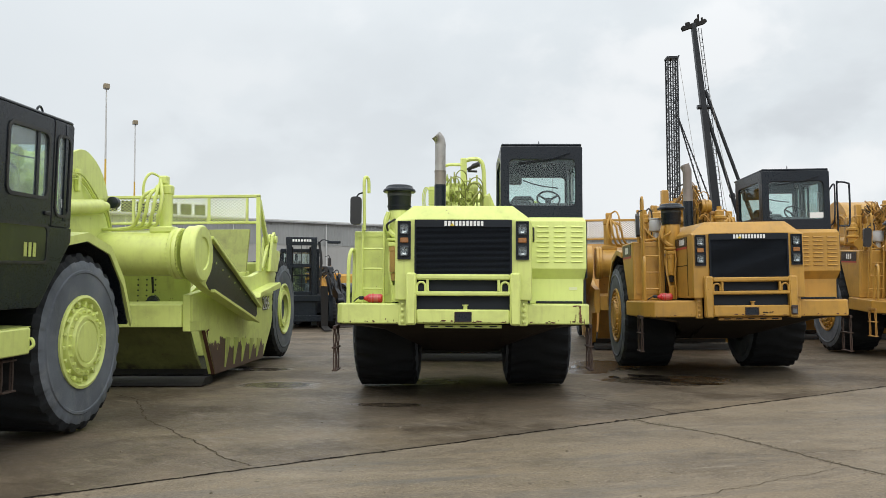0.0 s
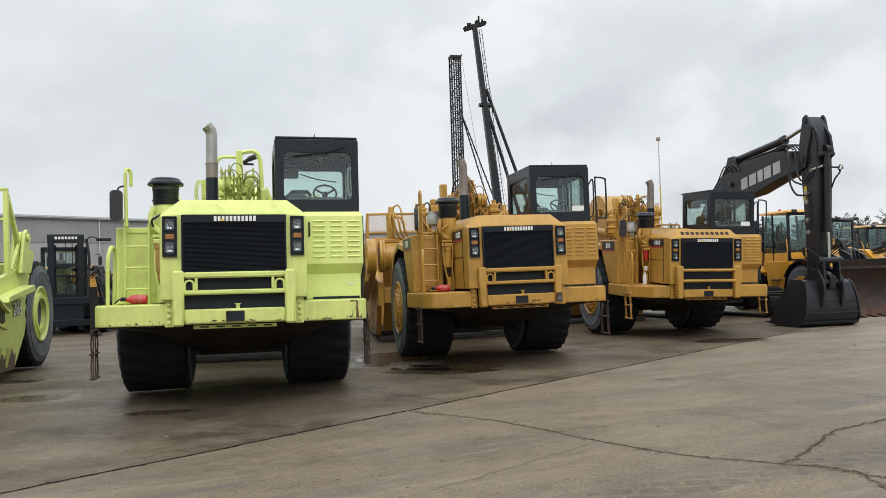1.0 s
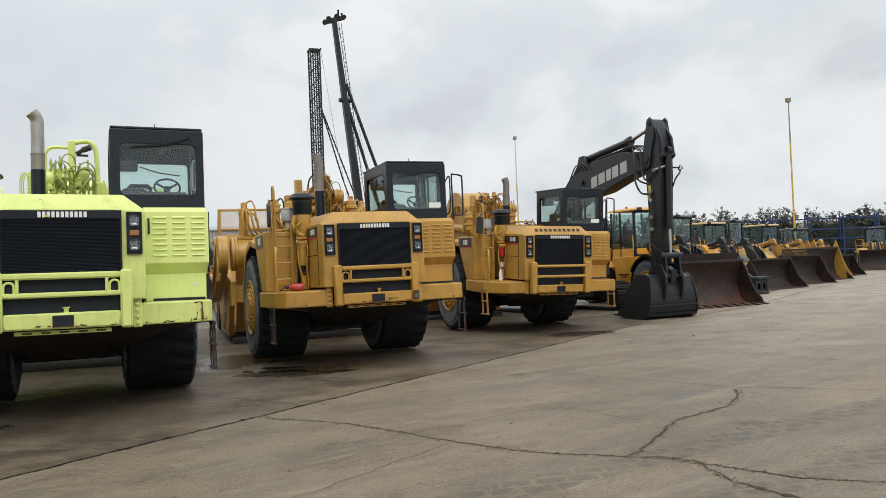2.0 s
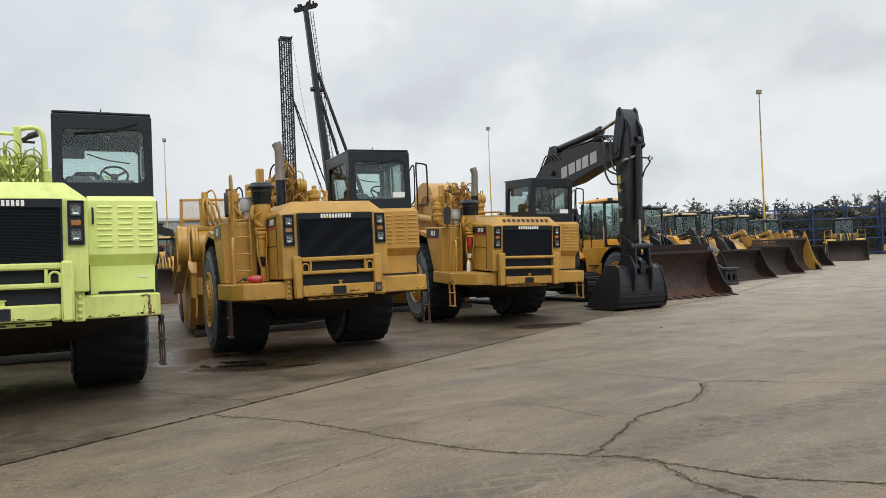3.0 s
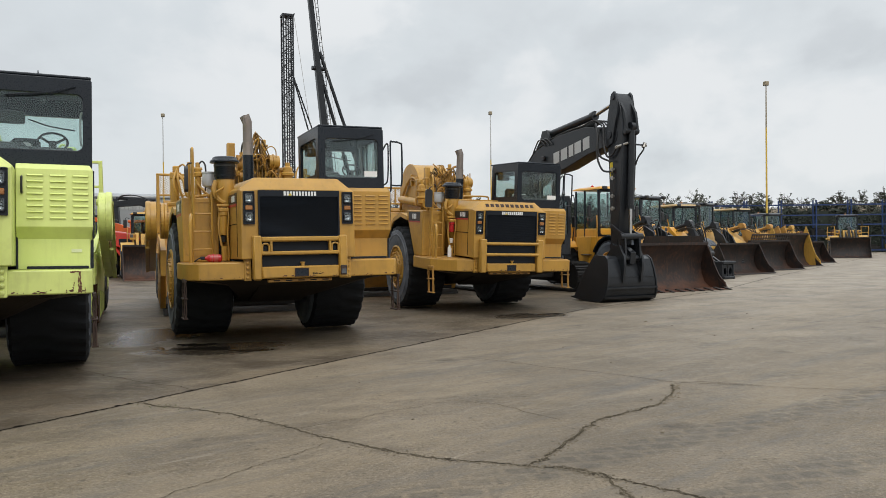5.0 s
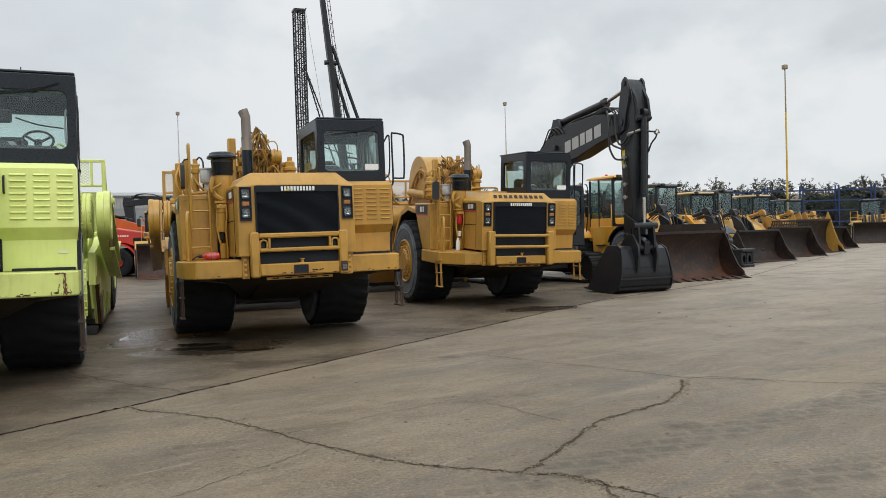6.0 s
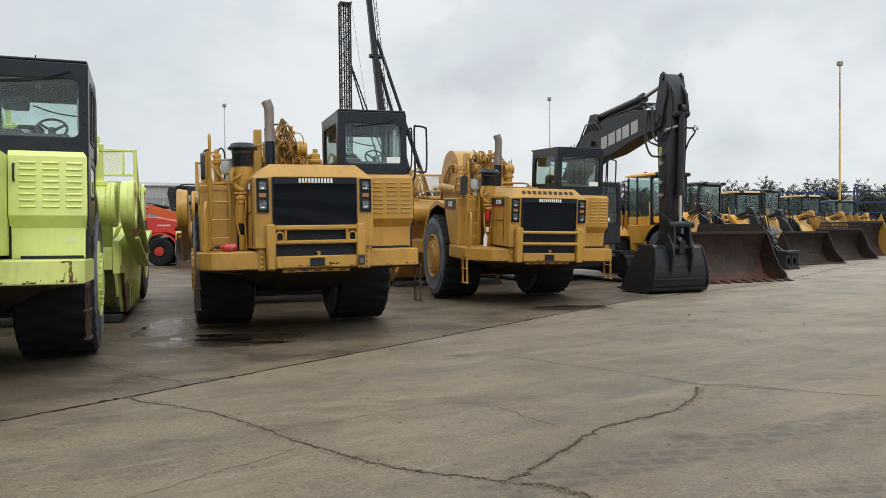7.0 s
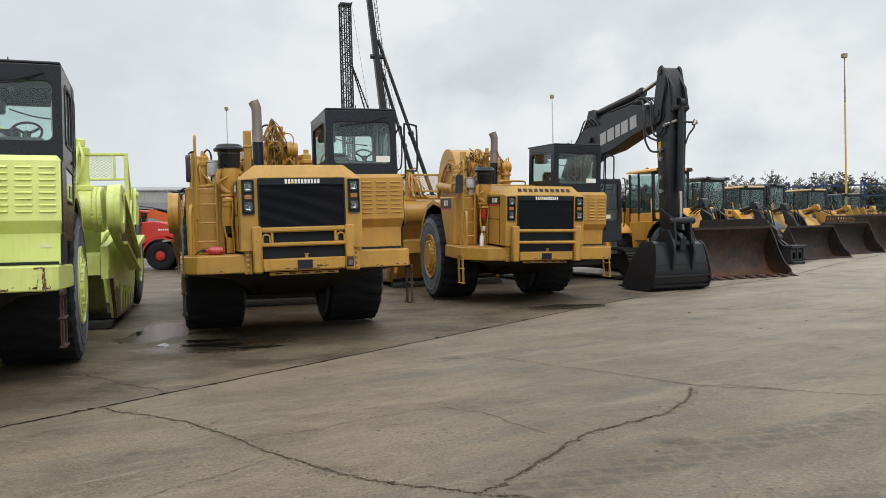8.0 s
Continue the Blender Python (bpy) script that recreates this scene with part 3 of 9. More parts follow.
    col = blend(calc("MULTIPLY", drip, 0.7), col, (0.03, 0.027, 0.024))
    # rain stands in shallow hollows before the machines
    damp = None
    for cx, cy, rx, ry in ((-1.7, 14.1, 1.5, 0.9), (-3.2, 16.2, 1.0, 1.6), (-5.6, 12.4, 0.9, 0.5), (-5.0, 9.9, 0.7, 0.25), (-2.45, 13.85, 0.7, 0.4), (4.0, 18.6, 1.3, 0.7), (-3.3, 15.1, 0.55, 0.9), (-7.6, 11.2, 0.9, 0.6), (-9.4, 13.2, 0.8, 0.5)):
        mp = N("ShaderNodeMapping")
        mp.vector_type = "TEXTURE"
        mp.inputs["Location"].default_value, mp.inputs["Rotation"].default_value, mp.inputs["Scale"].default_value = (cx, cy, 0), (0, 0, radians(16)), (rx, ry, 1)
        L(tc.outputs["Object"], mp.inputs["Vector"])
        ln_ = N("ShaderNodeVectorMath")
        ln_.operation = "LENGTH"
        L(mp.outputs[0], ln_.inputs[0])
        here = span(ln_.outputs["Value"], 0.25, 1.25, 1.0, 0.0)
        damp = here if damp is None else calc("MAXIMUM", damp, here)
    damp = span(calc("ADD", damp, calc("MULTIPLY", mid, 1.2)), 0.92, 1.30)
    col = blend(calc("MULTIPLY", damp, 0.62), col, (0.036, 0.028, 0.020))
    warm = N("ShaderNodeMix")
    warm.data_type, warm.blend_type = "RGBA", "MULTIPLY"
    warm.inputs["Factor"].default_value = 1.0
    L(col, warm.inputs["A"])
    warm.inputs["B"].default_value = (1.06, 1.00, 0.935, 1)
    L(warm.outputs["Result"], b.inputs["Base Color"])
    wet = calc("MULTIPLY", span(ntex(0.33, 5, 0.6), 0.44, 0.60), span(bay, 0.0, 1.0, 0.40, 1.25))
    L(calc("SUBTRACT", span(fine, 0.3, 0.7, 0.44, 0.68), calc("MAXIMUM", calc("MULTIPLY", wet, 0.12), calc("MULTIPLY", damp, 0.40))), b.inputs["Roughness"])
    L(calc("ADD", 0.18, calc("MULTIPLY", damp, 0.42)), b.inputs["Specular IOR Level"])
    bp = N("ShaderNodeBump")
    bp.inputs["Strength"].default_value, bp.inputs["Distance"].default_value = 0.6, 0.012
    L(calc("ADD", calc("MULTIPLY", fine, 0.8), calc("MULTIPLY", grit, 0.5)), bp.inputs["Height"])
    L(bp.outputs["Normal"], b.inputs["Normal"])
    return m


CONCRETE = concrete()
CRACK = surface("crack_dirt", (0.084, 0.067, 0.045), 0.9, vary=0.5, dirt=0.7, dirt_col=(0.016, 0.013, 0.010), scale=4.0, spec=0.08)
SPALL = surface("broken_concrete", (0.17, 0.14, 0.10), 0.9, vary=0.35, dirt=0.4, dirt_col=(0.05, 0.04, 0.03))
GRASS = surface("crack_grass", (0.06, 0.09, 0.02), 0.8, vary=0.3, dirt=0.2)
PUDDLE = surface("shallow_rain_puddle", (0.020, 0.016, 0.012), 0.10, vary=0.2, dirt=0.0, bump=0.0)

ground = B()
gx = [-900, -300, -120, -60, -30, -15, 0, 15, 30, 60, 120, 300, 900]
gv = [(x, y, 0.0) for y in gx for x in gx]
n_g = len(gx)
ground.add(gv, [(j * n_g + i, j * n_g + i + 1, (j + 1) * n_g + i + 1, (j + 1) * n_g + i) for j in range(n_g - 1) for i in range(n_g - 1)])
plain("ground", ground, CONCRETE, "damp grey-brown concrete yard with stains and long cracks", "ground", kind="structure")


def crack(b, pts, width, rng, wobble=0.05, step=0.03, z=0.004):
    """A ragged dark line along pts: the walls of the gap wander on their own, and bits have broken out beside it."""
    line = []
    for (x0, y0), (x1, y1) in zip(pts, pts[1:]):
        n = max(2, int(math.hypot(x1 - x0, y1 - y0) / step))
        line += [(x0 + (x1 - x0) * i / n, y0 + (y1 - y0) * i / n) for i in range(n)]
    line.append(pts[-1])
    left, right = [], []
    drift, swell = 0.0, 1.0
    for i, (x, y) in enumerate(line):
        ax, ay = line[max(0, i - 1)]
        bx, by = line[min(len(line) - 1, i + 1)]
        d = math.hypot(bx - ax, by - ay) or 1
        nx, ny = -(by - ay) / d, (bx - ax) / d
        drift = drift * 0.90 + rng.uniform(-wobble, wobble) * 0.42
        swell = min(1.8, max(0.35, swell * 0.9 + rng.uniform(0.0, 0.22)))
        wl, wr = (width * 0.45 * swell * rng.choice((0.45, 0.7, 0.9, 1.0, 1.3)) for _ in range(2))
        left.append((x + nx * (drift + wl), y + ny * (drift + wl), z))
        right.append((x + nx * (drift - wr), y + ny * (drift - wr), z))
        if rng.random() < 0.07:
            r = width * rng.uniform(0.5, 1.3)
            cx, cy = x + nx * (drift + rng.choice((-1, 1)) * width * 0.6), y + ny * (drift + rng.choice((-1, 1)) * width * 0.6)
            chip = [(cx + r * rng.uniform(0.5, 1.2) * math.cos(k * 1.05), cy + r * rng.uniform(0.5, 1.2) * math.sin(k * 1.05), z + 0.001) for k in range(6)]
            b.add(chip, [tuple(range(6))])
    n = len(line)
    b.add(left + right, [(i, i + 1, n + i + 1, n + i) for i in range(n - 1)])
    return b


rng = random.Random(5)
jb = B()
JOINT_DARK = surface("joint_dirt", (0.012, 0.010, 0.008), 0.95, vary=0.5, dirt=0.5, dirt_col=(0.05, 0.04, 0.028), scale=2.0, spec=0.05)
crack(jb, [(-12.2, -4.9), (-5.38, 4.66), (5.6, 20.03), (11.2, 25.6), (16.4, 33.0), (34, 56), (60, 90)], 0.036, rng, 0.016)
plain("pavement_joint", jb, JOINT_DARK, "dark straight joint between two concrete slabs", "joint", kind="structure")
CRACK_BY_LIME = [(-3.2, 12.3), (-2.55, 11.62), (-1.95, 11.12), (-1.45, 10.74), (-1.2, 10.52)]
CRACKS = [
    ([(-1.64, 9.87), (-0.54, 9.2), (0.17, 8.51), (0.9, 7.72), (1.64, 7.29), (2.24, 7.1), (3.1, 6.3), (4.6, 5.6)], 0.024),
    ([(2.03, 7.13), (2.37, 7.66), (2.92, 8.55), (3.7, 9.18), (4.09, 9.77), (4.25, 10.25)], 0.030),
    ([(4.25, 10.25), (4.56, 10.35), (5.1, 10.1)], 0.010),
    ([(0.17, 8.51), (0.69, 8.86), (1.66, 9.63), (2.08, 9.37), (2.6, 8.6)], 0.006),
    ([(0.48, 7.98), (0.23, 7.6), (-0.09, 7.21), (-0.8, 6.3)], 0.006),
    ([(2.3, 12.4), (3.41, 11.36), (4.28, 10.35), (5.83, 9.73), (9.5, 8.6)], 0.011),
    ([(7.0, 18.0), (7.54, 17.58), (9.31, 16.46), (14.0, 14.0)], 0.020),
    ([(2.24, 7.1), (2.5, 6.9), (2.6, 6.2), (3.2, 5.2)], 0.034),
    (CRACK_BY_LIME, 0.015),
    ([(-9.41, 9.37), (-8.59, 9.05), (-7.95, 8.39), (-7.18, 7.73), (-6.27, 7.16), (-5.51, 6.68), (-4.87, 6.28), (-4.5, 6.12)], 0.015),
]
for pts, w in CRACKS:
    plain("ground_crack", crack(B(), pts, w, rng, 0.035), CRACK, "thin ragged crack in the concrete", "crack", "cracks in the yard", kind="structure")
def crumb(b, x, y, r, rng_):
    k = rng_.randint(4, 6)
    base = [(x + r * rng_.uniform(0.7, 1.4) * math.cos(6.283 * j / k), y + r * rng_.uniform(0.6, 1.0) * math.sin(6.283 * j / k), 0.001) for j in range(k)]
    b.loft([base, [(x + (p[0] - x) * 0.55, y + (p[1] - y) * 0.55, r * 0.7) for p in base]])


sp = B()
for pts, w in CRACKS[:2] + CRACKS[7:8]:
    for (x0, y0), (x1, y1) in zip(pts, pts[1:]):
        for i in range(90):
            k = rng.random()
            crumb(sp, x0 + (x1 - x0) * k + rng.gauss(0, 0.030), y0 + (y1 - y0) * k + rng.gauss(0, 0.030), rng.uniform(0.003, 0.012), rng)
tagged(plain("concrete_crumbs", sp, SPALL, "loose crumbs of concrete along the cracks", "rubble"), kind="stuff")
gr = B()
for i in range(60):
    cx, cy = rng.choice([(-1.2, 9.6), (-1.35, 9.7), (-0.9, 9.4), (6.4, 21.4), (6.6, 21.6)])
    cx, cy = cx + rng.gauss(0, 0.14), cy + rng.gauss(0, 0.05)
    h, a = rng.uniform(0.005, 0.016), rng.uniform(0, 6.28)
    gr.add([(cx - 0.004, cy, 0.002), (cx + 0.004, cy, 0.002), (cx + math.cos(a) * h * 0.7, cy + math.sin(a) * h * 0.7, h)], [(0, 1, 2)])
tagged(plain("crack_grass", gr, GRASS, "short green grass blades growing in a crack", "grass"), kind="stuff")


def puddle(cx, cy, rx, ry, turn, seed):
    r = random.Random(seed)
    n, b, pts = 40, B(), []
    ph = [r.uniform(0, 6.28) for _ in range(4)]
    for i in range(n):
        a = 2 * math.pi * i / n
        k = 1 + 0.22 * math.sin(2 * a + ph[0]) + 0.16 * math.sin(3 * a + ph[1]) + 0.10 * math.sin(5 * a + ph[2]) + 0.07 * math.sin(9 * a + ph[3])
        x, y = rx * k * math.cos(a), ry * k * math.sin(a)
        pts.append((cx + x * math.cos(turn) - y * math.sin(turn), cy + x * math.sin(turn) + y * math.cos(turn), 0.0045))
    b.add(pts, [tuple(range(n))])
    plain("rain_puddle", b, PUDDLE, "shallow dark rain puddle on the concrete", "puddle", "puddles under the machines")


for i, (x, y, rx, ry) in enumerate(((-1.85, 14.1, 0.42, 0.22), (-2.2, 14.6, 0.26, 0.20), (-1.1, 13.8, 0.42, 0.10), (4.4, 18.9, 0.5, 0.07), (-2.66, 14.20, 0.08, 0.20), (-3.70, 15.7, 0.08, 0.36))):
    puddle(x, y, rx, ry, radians(14), 40 + i)
st = B()
for i in range(130):
    x, y = rng.uniform(-8, 9), rng.uniform(5, 20)
    r = rng.uniform(0.006, 0.02) * (1.6 if rng.random() < 0.1 else 1)
    crumb(st, x, y, r, rng)
tagged(plain("loose_grit", st, SPALL, "scattered small stones and clods on the yard", "grit"), kind="stuff")


# ---- wheel tractor-scrapers ----
def make_tyre(R=1.03, W=0.98, lugs=25):
    """An earthmover tyre with worn bar lugs in one skin, axle along x, centred."""
    h, n = W / 2, lugs * 12
    rows = [(0.80, 0.46, 0), (0.96, 0.52, 0), (1.0, 0.66, 0), (1.0, 0.775, 0), (1.025, 0.785, 0), (1.025, 0.81, 0), (0.995, 0.82, 0), (0.985, 0.86, 0.3), (0.95, R - 0.12, 0.9), (0.88, R - 0.06, 1.0), (0.70, R - 0.052, 1.0), (0.45, R - 0.048, 1.0), (0.20, R - 0.045, 0.9), (0.05, R - 0.040, 0.6)]
    prof = [(-x * h, r, k) for x, r, k in rows] + [(x * h, r, k) for x, r, k in rows[::-1]]

    def ring(x, r, k):
        out = []
        for i in range(n):
            a = 2 * math.pi * i / n
            ph = (a * lugs / (2 * math.pi) + (0.25 if x > 0 else -0.25) + 0.45 * (1 - abs(x) / h)) % 1.0
            up = min(1.0, max(0.0, min(ph, 0.58 - ph) / 0.045)) * k
            rr = r + up * (0.014 if r < R - 0.1 else 0.036 if abs(x) > 0.8 * h else 0.018)
            out.append((x * (1 + 0.025 * up * (r < R - 0.1)), rr * math.cos(a), rr * math.sin(a)))
        return out
    return B().loft([ring(*p) for p in prof]).mesh("tyre")


def make_rim(front=True):
    b = B()
    x = 0.50
    b.lathe([(0.30, 0.52), (x - 0.005, 0.53), (x + 0.005, 0.50), (x - 0.03, 0.475), (x - 0.06, 0.46), (x - 0.06, 0.40), (x + 0.0, 0.38), (x + 0.0, 0.30)]
            + ([(x + 0.035, 0.288), (x + 0.035, 0.255), (x + 0.022, 0.248), (x + 0.022, 0.235), (x + 0.035, 0.225), (x + 0.040, 0.0001)] if front else [(x - 0.05, 0.33), (x - 0.26, 0.30), (x - 0.28, 0.18), (x - 0.20, 0.16), (x - 0.20, 0.0001)]),
            (0, 0, 0), (1, 0, 0), 40)
    return b.mesh("rim")


PAINTED = {}


def painted(me, material):
    """A copy of a shared mesh in another paint, made once."""
    key = (me.name, material.name)
    if key not in PAINTED:
        PAINTED[key] = me.copy()
        PAINTED[key].materials.clear()
        PAINTED[key].materials.append(material)
    return PAINTED[key]


TYRE = make_tyre()
TYRE.materials.append(RUBBER)
TYRE.materials.append(SIDEWALL)
for poly in TYRE.polygons:
    c = poly.center
    rad = math.hypot(c.y, c.z)
    if rad < 0.90 and abs(c.x) > 0.35:
        poly.material_index = 1
RIM_FRONT, RIM_REAR = make_rim(True), make_rim(False)
NUT = B().cyl((0, 0, 0), (0.034, 0, 0), 0.017, n=6).mesh("wheel_nut")
WEDGE = B().box(0, 0.058, -0.024, 0.024, -0.020, 0.020, 0.006).mesh("rim_wedge")


def wheel(parent, x, y, right, paint, front=True, steer=0.0):
    k = 1.0 if front else 1.09
    ty = piece("tyre", TYRE, RUBBER, parent, (x, y, 1.03 * k), ((x * 37 + y * 11) % 13, 0, (0 if right else 180) + steer))
    ty.scale = (1, k, k)
    part("rim", painted(RIM_FRONT if front else RIM_REAR, paint), paint, ty)
    for nm, me, n, r, x_ in ((("wheel_nut", NUT, 20, 0.345, 0.498), ("rim_wedge", WEDGE, 18, 0.432, 0.438)) if front else (("wheel_nut", NUT, 16, 0.24, 0.225),)):
        me = painted(me, paint)
        for i in range(n):
            a = 360 * i / n
            piece(nm, me, paint, ty, (x_, r * math.cos(radians(a)), r * math.sin(radians(a))), (a, 0, 0))
    return ty


def hang_step(parent, x, y0, y1, z_top, material):
    """A swinging step: two bent straps a side that meet at small treads."""
    b = B()
    for y in (y0, y1):
        for dx in (-0.026, 0.026):
            b.tube([(x, y, z_top + 0.02), (x + dx * 0.55, y + 0.01, z_top - 0.13), (x + dx * 0.3, y, z_top - 0.25), (x + dx * 0.5, y - 0.005, z_top - 0.40), (x + dx * 0.4, y - 0.01, z_top - 0.55)], 0.010, 6, steps=3)
    for dz in (0.25, 0.55):
        b.box(x - 0.036, x + 0.036, y0 - 0.025, y1 + 0.025, z_top - dz - 0.02, z_top - dz, 0.004)
    b.box(x - 0.02, x + 0.02, y0 - 0.03, y1 + 0.03, z_top - 0.02, z_top + 0.03, 0.004)
    return part("access_step", b, material, parent, "hanging step below the bumper")


FLANGE_BOLT = B().cyl((-0.082, 0, 0), (0.082, 0, 0), 0.013, n=6).mesh("flange_bolt")
LOUVER = B().add([(-0.082, 0, 0.011), (0.082, 0, 0.011), (0.082, 0, -0.010), (-0.082, 0, -0.010), (-0.074, -0.017, -0.006), (0.074, -0.017, -0.006), (0.074, -0.012, -0.010), (-0.074, -0.012, -0.010)],
                 [(0, 1, 5, 4), (4, 5, 6, 7), (7, 6, 2, 3), (0, 4, 7, 3), (1, 2, 6, 5)]).mesh("louver")
SLAT = B().loft([[(-0.61, 0, -0.0035), (0.61, 0, -0.0035), (0.61, 0.012, 0.005), (-0.61, 0.012, 0.005)], [(-0.61, 0.0015, -0.006), (0.61, 0.0015, -0.006), (0.61, 0.014, 0.0035), (-0.61, 0.014, 0.0035)]]).mesh("grille_slat")


def headlamp(parent, x, z, y, T, amber_first):
    """Two square lamps with dished reflectors behind ribbed glass, an indicator between them, in a black panel."""
    pn = part("headlamp_panel", B(T).ring(rrect(x - 0.086, x + 0.086, z - 0.25, z + 0.25, 0.01), rrect(x - 0.076, x + 0.076, z - 0.24, z + 0.24, 0.01), "y", y - 0.03, y + 0.02)
              .box(x - 0.08, x + 0.08, y - 0.002, y + 0.02, z - 0.245, z + 0.245), BLACK, parent, "black twin headlamp panel")
    for dz in (0.142, -0.142):
        sq = lambda k, d: [(px_, y - d, pz_) for px_, pz_ in rrect(x - 0.057 * k, x + 0.057 * k, z + dz - 0.065 * k, z + dz + 0.065 * k, 0.026 * k)]
        part("headlamp", B(T).loft([sq(1.10, 0.004), sq(1.10, 0.034), sq(1.0, 0.038), sq(0.98, 0.030)], False), BLACK, pn)
        part("reflector", B(T).loft([sq(0.84, 0.031), sq(0.80, 0.022), sq(0.66, 0.012), sq(0.44, 0.006), sq(0.22, 0.004)], False), REFLECTOR, pn, "bright dished lamp reflector")
        part("lamp_bezel", B(T).loft([sq(1.0, 0.033), sq(0.83, 0.0325), sq(0.83, 0.028)], False), SEAT, pn, "dark grey lamp bezel")
        part("bulb", B(T).lathe([(0.0, 0.016), (-0.012, 0.015), (-0.018, 0.009), (-0.020, 0.0001)], (x, y - 0.008, z + dz), (0, 1, 0), 12), LENS, pn)
        ribs = B(T)
        for k in range(3):
            ribs.box(x - 0.032 + 0.030 * k, x - 0.028 + 0.030 * k, y - 0.0355, y - 0.0335, z + dz - 0.052, z + dz + 0.052)
        lens = part("lens", B(T).loft([sq(0.99, 0.0325), sq(0.97, 0.0365), sq(0.5, 0.0385)]), LAMP_GLASS, pn, "rounded square headlamp glass")
        lens.visible_shadow = False
        rb = part("lens_ribs", ribs, LAMP_GLASS, pn)
        rb.visible_shadow = False
    part("indicator", B(T).box(x - 0.054, x + 0.054, y - 0.030, y, z - 0.034, z + 0.034, 0.010), AMBER, pn, "amber indicator lamp")


def bars_word(T, x0, x1, y, z0, z1, n, seed, axis="y"):
    """A row of plain bars of the size and colour of unlettered print."""
    r = random.Random(seed)
    b = B(T)
    w = (x1 - x0) / n
    for i in range(n):
        a = x0 + w * i
        b.box(a + w * 0.12, a + w * 0.80, y - 0.006, y, z0, z1) if axis == "y" else b.box(y - 0.006, y, a + w * 0.14, a + w * 0.72, z0, z1)
    return b


def paint_chips(T, p0, p1, z_edge, up, n, seed, runs=0):
    """Bare rusty flakes along an edge of a face between two points of the plan, and a few short runs below them."""
    r = random.Random(seed)
    b = B(T)
    ux, uy = p1[0] - p0[0], p1[1] - p0[1]
    ln = math.hypot(ux, uy)
    for i in range(n + runs):
        k = r.random()
        run = i >= n
        off = 0.0 if run else min(abs(r.gauss(0, 0.012)), 0.05)
        w = r.uniform(0.003, 0.008) if run else r.choice((0.004, 0.006, 0.008, 0.012, 0.02, 0.035)) * r.uniform(0.6, 1.2)
        h = r.uniform(0.05, 0.13) if run else r.uniform(0.004, 0.014)
        z = z_edge + up * (off + h * 0.6)
        pts = []
        for j in range(7):
            a = 2 * math.pi * j / 7
            d = k * ln + w * math.cos(a) * r.uniform(0.6, 1.2)
            pts.append((p0[0] + ux * d / ln, p0[1] + uy * d / ln - 0.0025, z + h * math.sin(a) * r.uniform(0.5, 1.1)))
        b.add(pts, [tuple(range(7))])
    return b


def rust_runs(T, seed):
    """Rust that has bled from a dented bumper corner: one thin line along the top, and runs down the face."""
    r = random.Random(seed)
    b = B(T)
    face = lambda x: -2.80 + (x - 0.735) * 0.0694 - 0.004
    for x, z0, z1, w in ((1.535, 1.315, 1.09, 0.011), (1.520, 1.26, 1.085, 0.006), (1.548, 1.20, 1.08, 0.006), (1.475, 1.20, 1.16, 0.005), (1.465, 1.15, 1.10, 0.006), (1.585, 1.14, 1.08, 0.005), (1.40, 1.12, 1.085, 0.005)):
        n = 12
        mid = [(x + r.uniform(-0.006, 0.006), z0 + (z1 - z0) * k / n, w * r.uniform(0.4, 1.2)) for k in range(n + 1)]
        b.add([(m - h, face(m), z) for m, z, h in mid] + [(m + h, face(m), z) for m, z, h in mid], [(k, k + 1, n + 2 + k, n + 1 + k) for k in range(n)])
    top = [(1.435 + 0.012 * k, 1.312 + r.uniform(-0.006, 0.006), r.uniform(0.003, 0.011)) for k in range(10)]
    b.add([(x, face(x), z - h) for x, z, h in top] + [(x, face(x), z + h) for x, z, h in top], [(k, k + 1, 11 + k, 10 + k) for k in range(9)])
    return b


